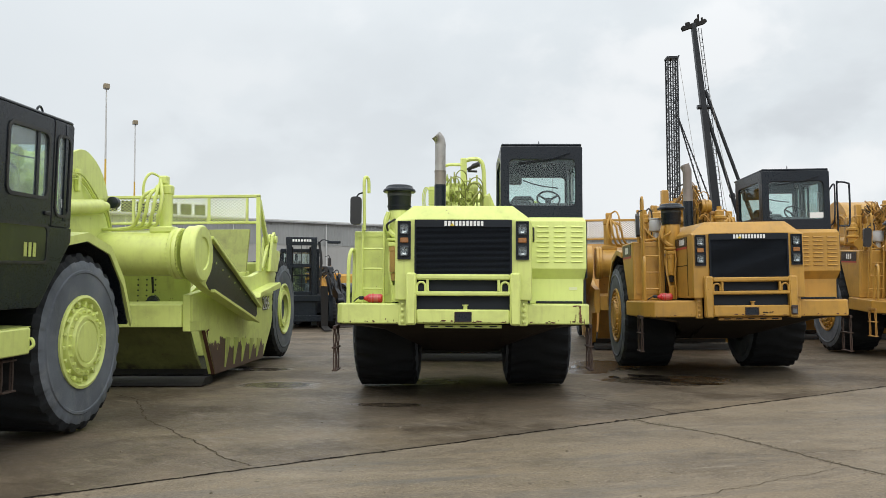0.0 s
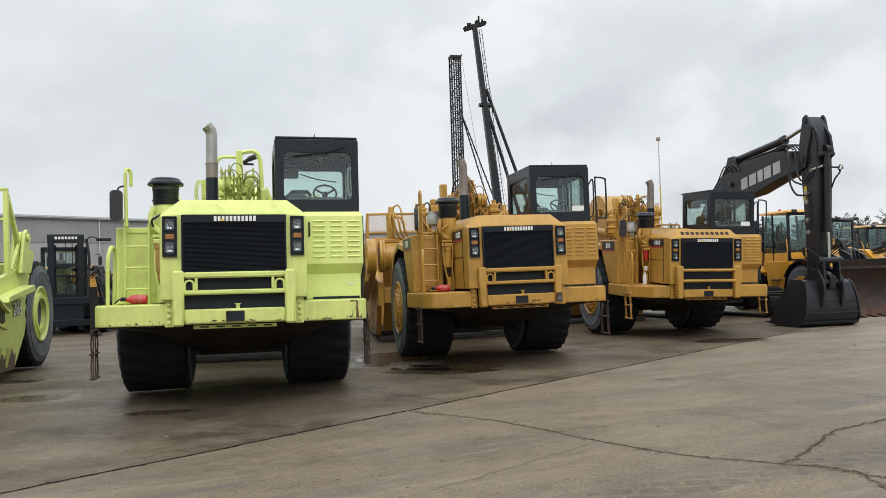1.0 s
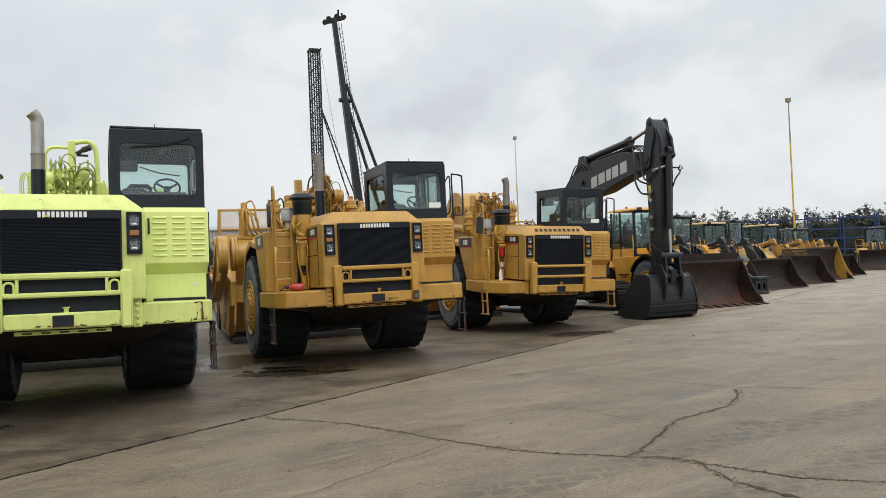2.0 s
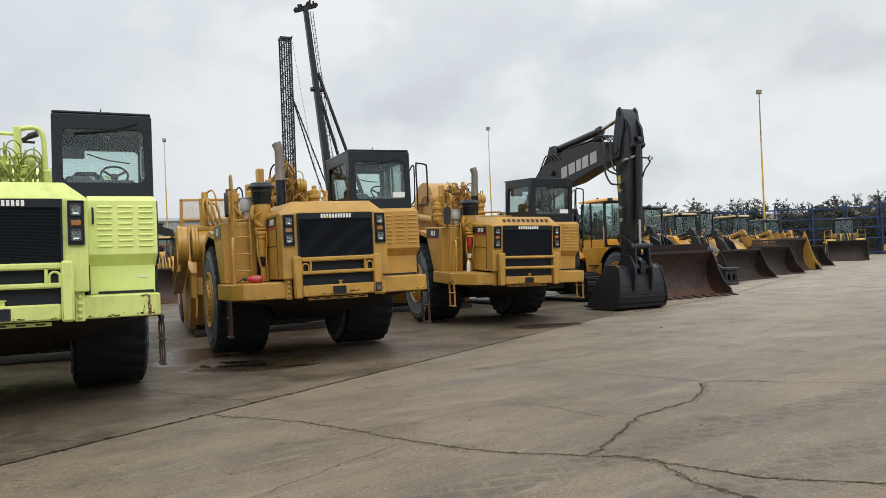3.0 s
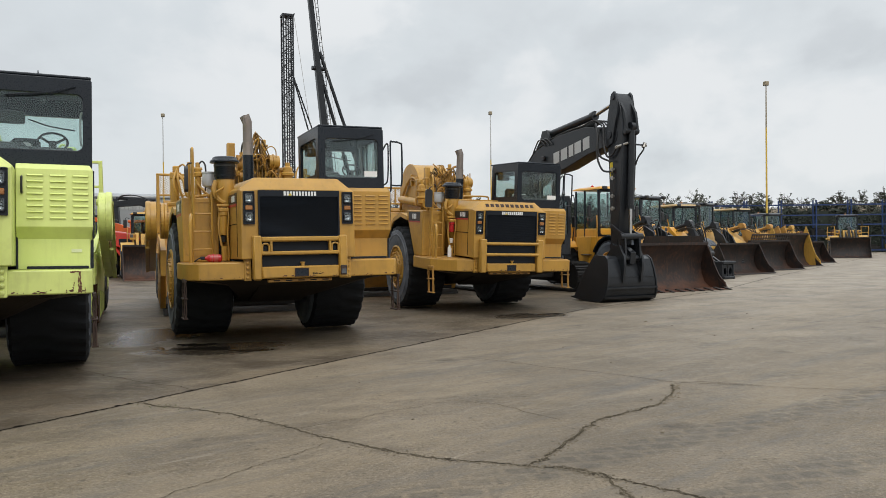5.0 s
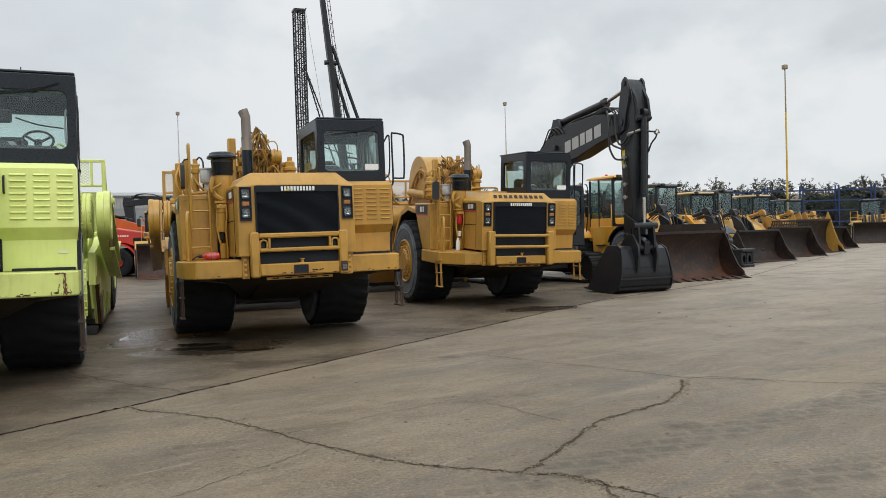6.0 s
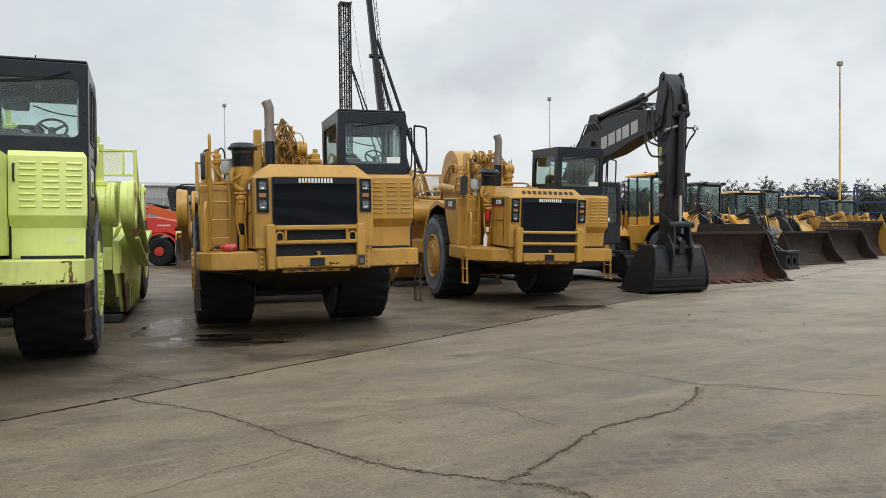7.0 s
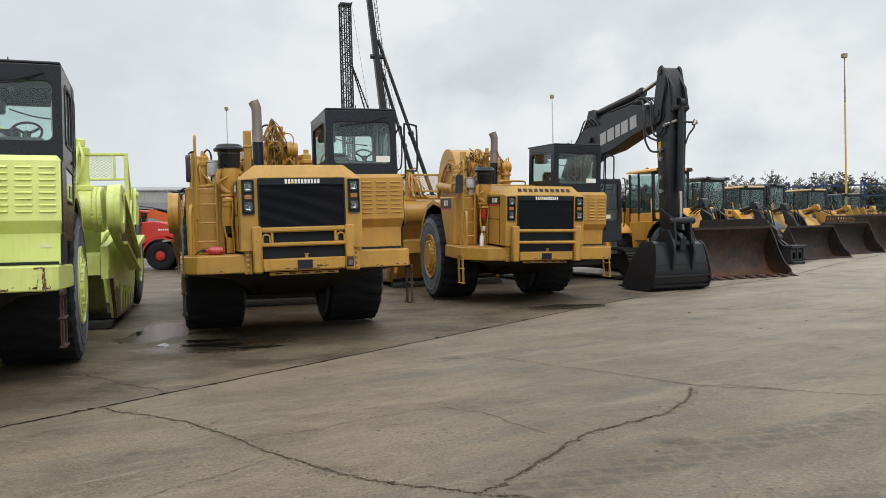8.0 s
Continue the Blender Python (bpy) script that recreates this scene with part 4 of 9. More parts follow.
def cab(s, T, glass_mat, sticker):
    """Black operator cab with posts, panes, seat and wheel."""
    x0, x1, y0, y1, z0, z1 = 0.53, 1.675, -2.10, -0.68, 2.50, 3.56
    c = B(T)
    c.ring(rrect(x0, x1, z0, z1, 0.03), rrect(x0 + 0.12, x1 - 0.10, z0 + 0.22, z1 - 0.19, 0.07), "y", y0, y0 + 0.06)
    shell = part("cab_shell", c, BLACK, s, "black painted steel cab", bevel=0.012)
    part("cab_rear", B(T).ring(rrect(x0, x1, z0, z1, 0.03), rrect(0.59, 1.61, 2.62, 3.33, 0.06), "y", y1 - 0.05, y1), BLACK, shell)
    d = B(T)
    d.ring(rrect(y0 + 0.06, y1 - 0.05, z0, z1, 0.02), rrect(y0 + 0.16, y1 - 0.16, z0 + 0.28, z1 - 0.17, 0.06), "x", x0, x0 + 0.05)
    part("cab_side", d, BLACK, shell)
    door = B(T)
    door.ring(rrect(y0 + 0.06, -0.965, z0 - 0.05, z1, 0.02), rrect(-1.74, y1 - 0.38, z0 + 0.24, z1 - 0.17, 0.07), "x", x1 - 0.045, x1 - 0.005)
    door.ring(rrect(-0.96, -0.56, z0 - 0.05, z1, 0.02), rrect(-0.88, -0.64, z0 + 0.08, z1 - 0.16, 0.07), "x", x1 - 0.045, x1 - 0.005)
    part("door", door, BLACK, shell, bevel=0.008)
    # lower door with its own glazed panel, cut along the wheel arch
    low = B(T)
    low.prism([(y0 + 0.06, 1.62), (-1.10, 1.62), (-0.52, 2.30), (-0.52, 2.45), (y0 + 0.06, 2.45)], "x", x1 - 0.06, x1 - 0.015)
    part("lower_door_panel", low, BLACK, shell, bevel=0.008)
    part("lower_door_glass", B(T).prism(rrect(y0 + 0.22, -1.02, 2.08, 2.44, 0.05), "x", x1 - 0.012, x1 - 0.004), DOOR_PANE, shell, "dark reflecting lower door pane")
    part("pane_seal", B(T).ring(rrect(y0 + 0.20, -1.0, 2.06, 2.46, 0.05), rrect(y0 + 0.225, -1.025, 2.085, 2.435, 0.05), "x", x1 - 0.012, x1 + 0.004), HOSE, shell)
    part("window_seal", B(T).ring(rrect(-1.77, y1 - 0.35, z0 + 0.21, z1 - 0.14, 0.09), rrect(-1.735, y1 - 0.385, z0 + 0.245, z1 - 0.175, 0.07), "x", x1 - 0.006, x1 + 0.006), HOSE, shell)
    mark = bars_word(T, -1.44, -1.20, x1 + 0.004, 2.13, 2.27, 3, 1, "x")
    part("brand_mark", mark, LIME_WORN, shell, "small dull green maker's mark drawn as bars")
    part("roof", B(T).box(x0 + 0.008, x1 - 0.008, y0 + 0.008, -0.57, z1, z1 + 0.035, 0.012), BLACK, shell)
    part("floor_plate", B(T).box(x0 + 0.02, x1 - 0.07, y0 + 0.08, y1 - 0.07, z0 - 0.03, z0 + 0.02), BLACK, shell)
    part("underbody", B(T).box(x0 + 0.10, x1 - 0.07, -1.9, y1 - 0.02, 1.95, z0 - 0.035), BLACK, shell)
    eye = B(T).tube([(1.45, -0.92, z1 + 0.03), (1.45, -0.92, z1 + 0.11), (1.45, -0.87, z1 + 0.15), (1.45, -0.82, z1 + 0.11), (1.45, -0.82, z1 + 0.03)], 0.012, 6)
    part("lifting_eye", eye, BLACK, shell)
    g = B(T).box(x0 + 0.11, x1 - 0.09, y0 + 0.026, y0 + 0.032, z0 + 0.21, z1 - 0.18)
    w1 = part("windscreen", g, glass_mat, shell)
    w2 = part("rear_window", B(T).box(0.58, 1.62, y1 - 0.03, y1 - 0.024, 2.61, 3.34), GLASS, shell)
    w3 = part("side_window", B(T).box(x0 + 0.02, x0 + 0.026, y0 + 0.15, y1 - 0.15, z0 + 0.27, z1 - 0.16), glass_mat, shell)
    w4 = part("door_window", B(T).box(x1 - 0.026, x1 - 0.02, y0 + 0.14, y1 - 0.37, z0 + 0.21, z1 - 0.16), GLASS_FILMED, shell)
    for w in (w1, w2, w3, w4):
        w.visible_shadow = False
    part("window_divider", B(T).box(x1 - 0.032, x1 - 0.006, -1.26, -1.21, z0 + 0.21, z1 - 0.16), BLACK, shell)
    part("corner_window", B(T).prism(rrect(-0.89, -0.63, z0 + 0.07, z1 - 0.15, 0.07), "x", x1 - 0.026, x1 - 0.020), GLASS_FILMED, shell).visible_shadow = False
    part("corner_sticker", B(T).box(x1 - 0.020, x1 - 0.016, -0.74, -0.69, z0 + 0.16, z0 + 0.25), GREY_BOX, shell)
    part("corner_seal", B(T).ring(rrect(-0.905, -0.615, z0 + 0.055, z1 - 0.135, 0.09), rrect(-0.878, -0.642, z0 + 0.082, z1 - 0.162, 0.07), "x", x1 - 0.006, x1 + 0.006), HOSE, shell)
    part("door_seam", B(T).box(x1 - 0.006, x1 + 0.002, -0.955, -0.94, z0 - 0.04, z1 - 0.01), HOSE, shell)
    part("door_handle", B(T).box(x1 - 0.002, x1 + 0.02, -1.10, -1.0, z0 + 0.06, z0 + 0.10, 0.006), HOSE, shell)
    seat = B(T).box(0.74, 1.14, -1.35, -0.90, z0 + 0.02, z0 + 0.26, 0.06).box(0.76, 1.10, -1.02, -0.90, z0 + 0.22, z0 + 0.50, 0.05)
    part("seat", seat, SEAT, shell)
    part("dashboard", B(T).box(0.66, 1.5, -1.98, -1.80, z0, z0 + 0.27, 0.05).box(0.66, 0.98, -1.84, -1.66, z0, z0 + 0.33, 0.04), SEAT, shell)
    ring_pts = [(1.25 + 0.165 * math.cos(a), -1.62 + 0.10 * math.sin(a), z0 + 0.37 + 0.128 * math.sin(a)) for a in [2 * math.pi * i / 20 for i in range(21)]]
    part("rear_wiper", B(T).tube([(1.50, y1 - 0.07, 3.16), (1.20, y1 - 0.08, 3.20), (0.95, y1 - 0.07, 3.28)], 0.010, 5), BLACK, shell)
    sw = B(T).tube(ring_pts, 0.015, 6, smooth=False)
    for a in (0.5, 2.6, 4.7):
        sw.cyl((1.25, -1.60, z0 + 0.345), (1.25 + 0.165 * math.cos(a), -1.62 + 0.10 * math.sin(a), z0 + 0.37 + 0.128 * math.sin(a)), 0.016, n=6)
    sw.cyl((1.25, -1.59, z0 + 0.335), (1.25, -1.625, z0 + 0.36), 0.045, n=12).cyl((1.25, -1.60, z0 + 0.34), (1.25, -1.82, z0 + 0.10), 0.035, n=8)
    part("steering_wheel", sw, SEAT, shell, "black three-spoke steering wheel")
    wp = B(T).tube([(1.50, y0 - 0.015, z1 - 0.10), (1.2, y0 - 0.03, z1 - 0.19), (0.78, y0 - 0.025, z1 - 0.245)], 0.010, 5)
    wp.tube([(1.42, y0 - 0.02, z1 - 0.13), (1.22, y0 - 0.03, z1 - 0.21)], 0.008, 5, smooth=False)
    part("wiper", wp, BLACK, shell)
    part("sun_visor", B(T).box(0.62, 0.92, y1 - 0.22, y1 - 0.10, 3.20, 3.36, 0.02), SEAT, shell, "dark box hung inside the cab")
    part("cab_aerial", B(T).cyl((1.10, -1.75, z1 + 0.04), (1.10, -1.75, z1 + 0.14), 0.010, 0.006, n=6).cyl((1.10, -1.75, z1 + 0.04), (1.10, -1.75, z1 + 0.06), 0.022, n=8), BLACK, shell)
    part("gear_console", B(T).prism([(-1.72, z0), (-1.72, z0 + 0.20), (-1.62, z0 + 0.36), (-1.42, z0 + 0.36), (-1.36, z0)], "x", 0.72, 1.02), GREY_BOX, shell, "pale grey instrument console", bevel=0.03)
    part("door_grab_bar", B(T).tube([(x1 - 0.09, -1.90, z0 + 0.30), (x1 - 0.12, -1.90, z0 + 0.34), (x1 - 0.12, -1.90, z0 + 0.66), (x1 - 0.09, -1.90, z0 + 0.70)], 0.012, 6), GREY_BOX, shell)
    part("interior_mirror", B(T).box(1.12, 1.18, y0 + 0.10, y0 + 0.13, z1 - 0.30, z1 - 0.24, 0.01), SEAT, shell)
    if sticker:
        part("window_notice", B(T).box(1.33, 1.56, y0 + 0.012, y0 + 0.020, z0 + 0.235, z0 + 0.33), WHITE, shell, "white paper notice in the windscreen")


def tractor(s, T, paint, pale, worn, style):
    G = style["kind"] == "lime"
    # ---- hood, grille and lights
    h = B(T)
    fr = [(-0.89, -2.88, 1.38), (0.89, -2.88, 1.38), (0.89, -2.88, 2.42), (0.66, -2.88, 2.44), (-0.66, -2.88, 2.44), (-0.89, -2.88, 2.42)]
    md = [(-0.89, -2.74, 1.38), (0.89, -2.74, 1.38), (0.89, -2.74, 2.45), (0.65, -2.74, 2.63), (-0.65, -2.74, 2.63), (-0.89, -2.74, 2.45)]
    bk = [(x, -0.95, z + (0.04 if z > 2 else 0)) for x, y, z in md]
    h.loft([fr, md, bk])
    hood = part("hood", h, paint, s, bevel=0.018)
    part("hood_lip", B(T).box(-0.60, 0.60, -1.05, -0.97, 2.66, 2.70, 0.01), paint, hood)
    gy = -2.885
    part("grille_backing", B(T).box(-0.628, 0.628, gy - 0.012, gy + 0.02, 1.70, 2.405), GRILLE, s)
    gb = B(T).ring(rrect(-0.632, 0.632, 1.70, 2.425, 0.01), rrect(-0.61, 0.61, 1.725, 2.33, 0.01), "y", gy - 0.040, gy - 0.006)
    part("grille_frame", gb, GRILLE, s, "black radiator grille surround")
    for i in range(38):
        ob = piece("grille_slat", SLAT, GRILLE, s)
        ob.matrix_local = T @ Matrix.Translation((0, gy - 0.026, 1.733 + i * 0.0157))
    part("brand_lettering", bars_word(T, -0.25, 0.27, gy - 0.041, 2.343, 2.408, 11, 3), WHITE, s, "white maker's lettering drawn as plain bars")
    part("brand_triangle", B(T).prism([(-0.175, 2.345), (-0.115, 2.345), (-0.145, 2.38)], "y", gy - 0.052, gy - 0.047), DECAL_Y, s)
    for x in (-0.768, 0.768):
        headlamp(s, x, 2.158, -2.88, T, True)
    # ---- lower openings and bumper guard
    part("lower_grille", B(T).box(-0.64, 0.64, -2.893, -2.86, 1.20, 1.69), GRILLE, s)
    if style["guard"] == "frame":
        guard = part("brush_guard", B(T).box(-0.605, 0.605, -2.995, -2.9, 1.64, 1.715, 0.015), paint, s, "welded bar guard before the radiator", bevel=0.006)
        part("guard_bar", B(T).box(-0.605, 0.605, -2.99, -2.9, 1.435, 1.495, 0.012), paint, guard, bevel=0.006)
        for sx in (-1, 1):
            part("guard_upright", B(T).box(*sorted((sx * 0.60, sx * 0.735)), -3.0, -2.87, 1.06, 1.735, 0.02), paint, guard, bevel=0.006)
            part("guard_tie", B(T).box(*sorted((sx * 0.44, sx * 0.475)), -2.988, -2.92, 1.49, 1.645, 0.006), paint, guard)
        for sx in (-1, 1):
            ey = B(T).tube([(sx * 0.487, -2.96, 1.49), (sx * 0.487, -2.96, 1.56)] + [(sx * (0.54 + 0.053 * math.cos(radians(a))), -2.96, 1.56 + 0.053 * math.sin(radians(a))) for a in (150, 120, 90, 60, 30)] + [(sx * 0.593, -2.96, 1.56), (sx * 0.593, -2.96, 1.49)], 0.015, 8)
            part("tow_loop", ey, paint, guard)
            part("tow_hole", B(T).box(*sorted((sx * 0.50, sx * 0.58)), -2.905, -2.893, 1.50, 1.575), BLACK, guard)
    else:
        guard = part("guard_post", B(T).box(-0.77, -0.62, -3.02, -2.87, 1.06, 1.80, 0.02), paint, s, "upright guard post before the radiator", bevel=0.006)
        part("guard_post", B(T).box(0.62, 0.77, -3.02, -2.87, 1.06, 1.80, 0.02), paint, s, "upright guard post before the radiator", bevel=0.006)
        part("dealer_lettering", B(T).add([(x + u, -2.880 + v * 0.14, 2.450 + v * 0.19) for x in [-0.60 + 0.122 * i for i in range(10)] for u, v in ((0.0, 0.30), (0.082, 0.30), (0.082, 0.66), (0.0, 0.66))], [tuple(range(4 * i, 4 * i + 4)) for i in range(10)]), BROWN_STEP, s, "brown dealer lettering drawn as plain bars")
        for z in (1.70, 1.46):
            part("guard_rail", B(T).cyl((-0.66, -2.99, z), (0.66, -2.99, z), 0.035, n=12), paint, guard)
    bm_ = B(T).box(-0.60, 0.60, -2.98, -2.80, 1.08, 1.262, 0.015)
    beam = part("bumper_beam", bm_, paint, s, bevel=0.006)
    tagged(part("chipped_paint", paint_chips(T, (-0.58, -2.982), (0.58, -2.982), 1.09, 1, 26 if G else 14, 5, 0), RUST_BARE, beam, "bare rusty chips along the beam"), kind="stuff")
    lip_ = B(T).box(-0.50, 0.50, -2.90, -2.80, 1.02, 1.066, 0.006)
    part("bumper_lip", lip_, worn, beam, "worn lower lip with slots")
    for i in range(5):
        part("lip_slot", B(T).box(-0.42 + i * 0.19, -0.32 + i * 0.19, -2.905, -2.90, 1.034, 1.052), STEEL_DARK, beam)
    if not G and style["guard"] == "frame":
        wl = part("bumper_lamp", B(T).box(0.61, 0.71, -3.03, -2.99, 1.11, 1.26, 0.012), BROWN_STEP, beam, "small rusty lamp housing on the bumper")
        part("lamp_lens", B(T).box(0.625, 0.695, -3.034, -3.029, 1.13, 1.20, 0.004), LENS, wl)
        tagged(part("chipped_paint", paint_chips(T, (0.18, -2.984), (0.34, -2.984), 1.13, 1, 14, 31, 0), STEEL_DARK, beam, "scraped dark paint"), kind="stuff")
    part("tow_socket", B(T).ring(rrect(-0.110, 0.110, 1.10, 1.232, 0.01), rrect(-0.098, 0.098, 1.112, 1.220, 0.01), "y", -2.994, -2.975), BROWN_STEP, beam, "worn rusty tow socket")
    part("tow_opening", B(T).box(-0.099, 0.099, -2.984, -2.9795, 1.111, 1.221), BLACK, beam, "dark tow opening")
    part("tow_pin", B(T).cyl((0.03, -2.93, 1.26), (0.03, -2.93, 1.31), 0.026, n=10).cyl((0.03, -2.93, 1.31), (0.03, -2.93, 1.325), 0.04, n=10), paint, beam)
    for sx in (-1, 1):
        lo, hi = sorted((sx * 0.735, sx * 1.665))
        wing = B(T)
        out = [(0.735, -2.80), (1.60, -2.74), (1.665, -2.66), (1.665, -1.12), (0.90, -1.12), (0.735, -1.4)]
        if style.get("chamfer") and sx < 0:
            out[1:3] = [(1.22, -2.74), (1.68, -2.30)]
        elif not G and sx < 0:
            out[1:3] = [(1.42, -2.752), (1.50, -2.735), (1.62, -2.58), (1.672, -2.46)]
        wing.prism([(sx * x, y) for x, y in out], "z", 1.07, 1.335)
        wg = part("bumper_wing", wing, paint, s, "bumper end that serves as a deck", bevel=0.02)
        part("deck_plate", B(T).prism([(sx * x * 0.985, y + 0.03) for x, y in out], "z", 1.335, 1.343), worn, wg)
        nuts = B(T)
        for i in range(4):
            nuts.lathe([(0, 0.026), (-0.02, 0.024), (-0.03, 0.0001)], (sx * 0.79, -2.815, 1.10 + i * 0.075), (0, 1, 0), 8)
        part("bumper_bolts", nuts, paint, wg)
        q0, q1 = ((sx * 0.86, -2.793), (sx * 1.58, -2.743)) if not (style.get("chamfer") and sx < 0) else ((sx * 0.86, -2.788), (sx * 1.20, -2.744))
        n_c = 16 if G else 8
        tagged(part("chipped_paint", paint_chips(T, q0, q1, 1.084, 1, n_c, 11 + sx, 0), RUST_BARE, wg, "bare rusty chips along the bumper edge"), kind="stuff")
        part("lower_valance", B(T).loft([[(sx * 0.70, -2.66, 1.056), (sx * 1.56, -2.56, 1.056), (sx * 1.56, -2.53, 1.056), (sx * 0.70, -2.63, 1.056)], [(sx * 0.66, -1.95, 0.90), (sx * 1.20, -1.75, 1.0), (sx * 1.20, -1.72, 1.02), (sx * 0.66, -1.92, 0.92)]]), UNDER_LIME if G else UNDER_YELLOW, wg, "dirty sloping plate below the bumper end, shade in its colour")
        # added dark sheet that keeps coloured bounce off the ground
        part("wing_underside", B(T).prism([(sx * (0.02 + x * 0.97), y + 0.03) for x, y in out], "z", 1.060, 1.068), BELLY, wg, "dark plate added under the bumper end against bounce light")
        if G and sx > 0:
            tagged(part("rust_run", rust_runs(T, 9), RUST_BARE, wg, "thin rust runs where the corner was struck"), kind="stuff")
        part("bumper_bracket", B(T).box(*sorted((sx * 0.735, sx * 0.84)), -2.815, -2.72, 1.05, 1.41, 0.008), paint, wg)
        hang_step(s, sx * 1.69, -2.62, -2.34, 1.09, style["step"])
        if style.get("rear_step") and sx > 0:
            hang_step(s, 1.60, -1.45, -1.27, 1.20, style["step"])
            part("tow_hook", B(T).tube([(1.62, -1.14, 1.20), (1.68, -1.13, 1.22), (1.70, -1.13, 1.16), (1.66, -1.14, 1.12)], 0.018, 6), paint, s)
    # ---- belly and axle
    # wide block coloured dark in place of the shaded open underside
    bl = B(T)
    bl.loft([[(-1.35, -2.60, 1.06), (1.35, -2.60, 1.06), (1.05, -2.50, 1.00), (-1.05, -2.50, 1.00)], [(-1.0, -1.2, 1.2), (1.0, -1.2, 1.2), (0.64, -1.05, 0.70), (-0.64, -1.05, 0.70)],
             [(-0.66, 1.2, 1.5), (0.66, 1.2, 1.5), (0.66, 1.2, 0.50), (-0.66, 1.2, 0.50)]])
    part("belly_guard", bl, BELLY, s, "wide belly guard, its dark colour standing for the shade below", bevel=0.01)
    part("skid_plate", B(T).loft([[(-0.52, -2.30, 0.965), (0.52, -2.30, 0.965), (0.52, -2.28, 1.0), (-0.52, -2.28, 1.0)], [(-0.46, -1.0, 0.62), (0.46, -1.0, 0.62), (0.46, -0.96, 0.70), (-0.46, -0.96, 0.70)]]), BELLY, s, "skid plate below the engine with shade in its colour", bevel=0.008)
    part("cross_shaft", B().cyl((-0.66, 0.62, 0.62), (0.66, 0.62, 0.62), 0.10, n=14).box(-0.60, 0.60, 0.45, 0.80, 0.66, 0.92, 0.03), STEEL_DARK, s)
    part("axle", B().cyl((-0.75, 0, 1.03), (0.75, 0, 1.03), 0.30, n=20).lathe([(-0.3, 0.30), (-0.2, 0.42), (0.2, 0.42), (0.3, 0.30)], (0, 0, 1.0), (1, 0, 0), 20), STEEL_DARK, s)
    for x in (-0.55, 0.35):
        part("frame_rail", B(T).box(x, x + 0.20, -2.5, 1.2, 1.05, 1.4), STEEL_DARK, s)
    # ---- louvred box beside the hood
    vb = B(T)
    vb.loft([[(0.895, y, 1.345), (1.645, y, 1.345), (1.65, y, 1.68), (1.66, y, 1.80), (1.66, y, 2.47), (1.63, y, 2.50), (0.895, y, 2.50)] for y in (-2.285, -1.95)])
    vb.loft([[(0.895, -2.27, 1.665), (1.662, -2.27, 1.665), (1.662, -1.95, 1.665), (0.895, -1.95, 1.665)], [(0.895, -2.40, 1.815), (1.675, -2.40, 1.815), (1.675, -1.95, 1.815), (0.895, -1.95, 1.815)],
             [(0.895, -2.40, 2.46), (1.675, -2.40, 2.46), (1.675, -1.95, 2.46), (0.895, -1.95, 2.46)], [(0.895, -2.36, 2.52), (1.64, -2.36, 2.52), (1.64, -1.95, 2.52), (0.895, -1.95, 2.52)]])
    vent = part("louvred_box", vb, pale, s, bevel=0.010)
    for r in range(8):
        for c in range(3):
            ob = piece("louver", painted(LOUVER, pale), pale, vent)
            ob.matrix_local = T @ Matrix.Translation((1.085 + c * 0.23, -2.402, 1.915 + r * 0.068))
    part("box_handle", B(T).tube([(0.955, -2.40, 2.19), (0.955, -2.44, 2.21), (0.955, -2.44, 2.35), (0.955, -2.40, 2.37)], 0.013, 6), HOSE, vent)
    # black strip added in place of the shaded gap under the box
    part("box_skirt", B(T).box(1.0, 1.63, -2.305, -2.28, 1.342, 1.378, 0.006), BLACK, vent, "black strip standing for the dark gap below the box")
    part("edge_seal", B(T).box(1.655, 1.682, -2.27, -1.95, 1.345, 1.68).box(1.676, 1.69, -2.37, -1.95, 1.69, 2.46), BLACK, vent, "black rubber edge seal")
    part("edge_seal", B(T).prism([(0.892, 1.345), (0.915, 1.345), (0.915, 1.66), (0.90, 1.80), (0.892, 1.80)], "y", -2.30, -2.27), BLACK, vent, "black rubber edge seal")
    if G:
        part("small_label", B(T).box(1.45, 1.56, -2.293, -2.286, 1.53, 1.57), LIME_LABEL, vent)
    # ---- left side: fender box, ladder, rails
    fb = B(T)
    fb.prism([(-1.52, 1.345), (-1.52, 2.40), (-0.42, 2.40), (-0.42, 2.28), (-0.99, 1.345)], "x", -1.60, -1.03)
    fender = part("fender_box", fb, paint, s, bevel=0.02)
    part("fender_hatch", B(T).ring(rrect(-1.56, -1.08, 1.45, 2.34, 0.03), rrect(-1.54, -1.10, 1.47, 2.32, 0.03), "y", -1.532, -1.522), paint, fender)
    lad = B(T)
    for x in (-1.46, -1.15):
        lad.tube([(x, -1.64, 1.345), (x, -1.66, 1.6), (x, -1.66, 2.38), (x, -1.58, 2.46), (x, -1.50, 2.40)], 0.018, 8)
    ladder = part("ladder", lad, paint, s)
    for z in (1.55, 1.84, 2.13):
        part("rung", B(T).cyl((-1.46, -1.66, z), (-1.15, -1.66, z), 0.014, n=8), paint, ladder)
    part("tall_handrail", B(T).tube([(-1.44, -1.72, 1.9), (-1.44, -1.72, 2.9), (-1.44, -1.71, 3.12), (-1.44, -1.66, 3.19), (-1.44, -1.58, 3.14), (-1.44, -1.56, 2.95), (-1.44, -1.55, 2.40)], 0.021, 8) if not G else B(T).tube([(-1.43, -1.72, 2.40), (-1.44, -1.72, 2.9), (-1.44, -1.72, 3.12), (-1.42, -1.69, 3.18), (-1.385, -1.66, 3.14), (-1.38, -1.64, 2.95)], 0.024, 8), paint, s)
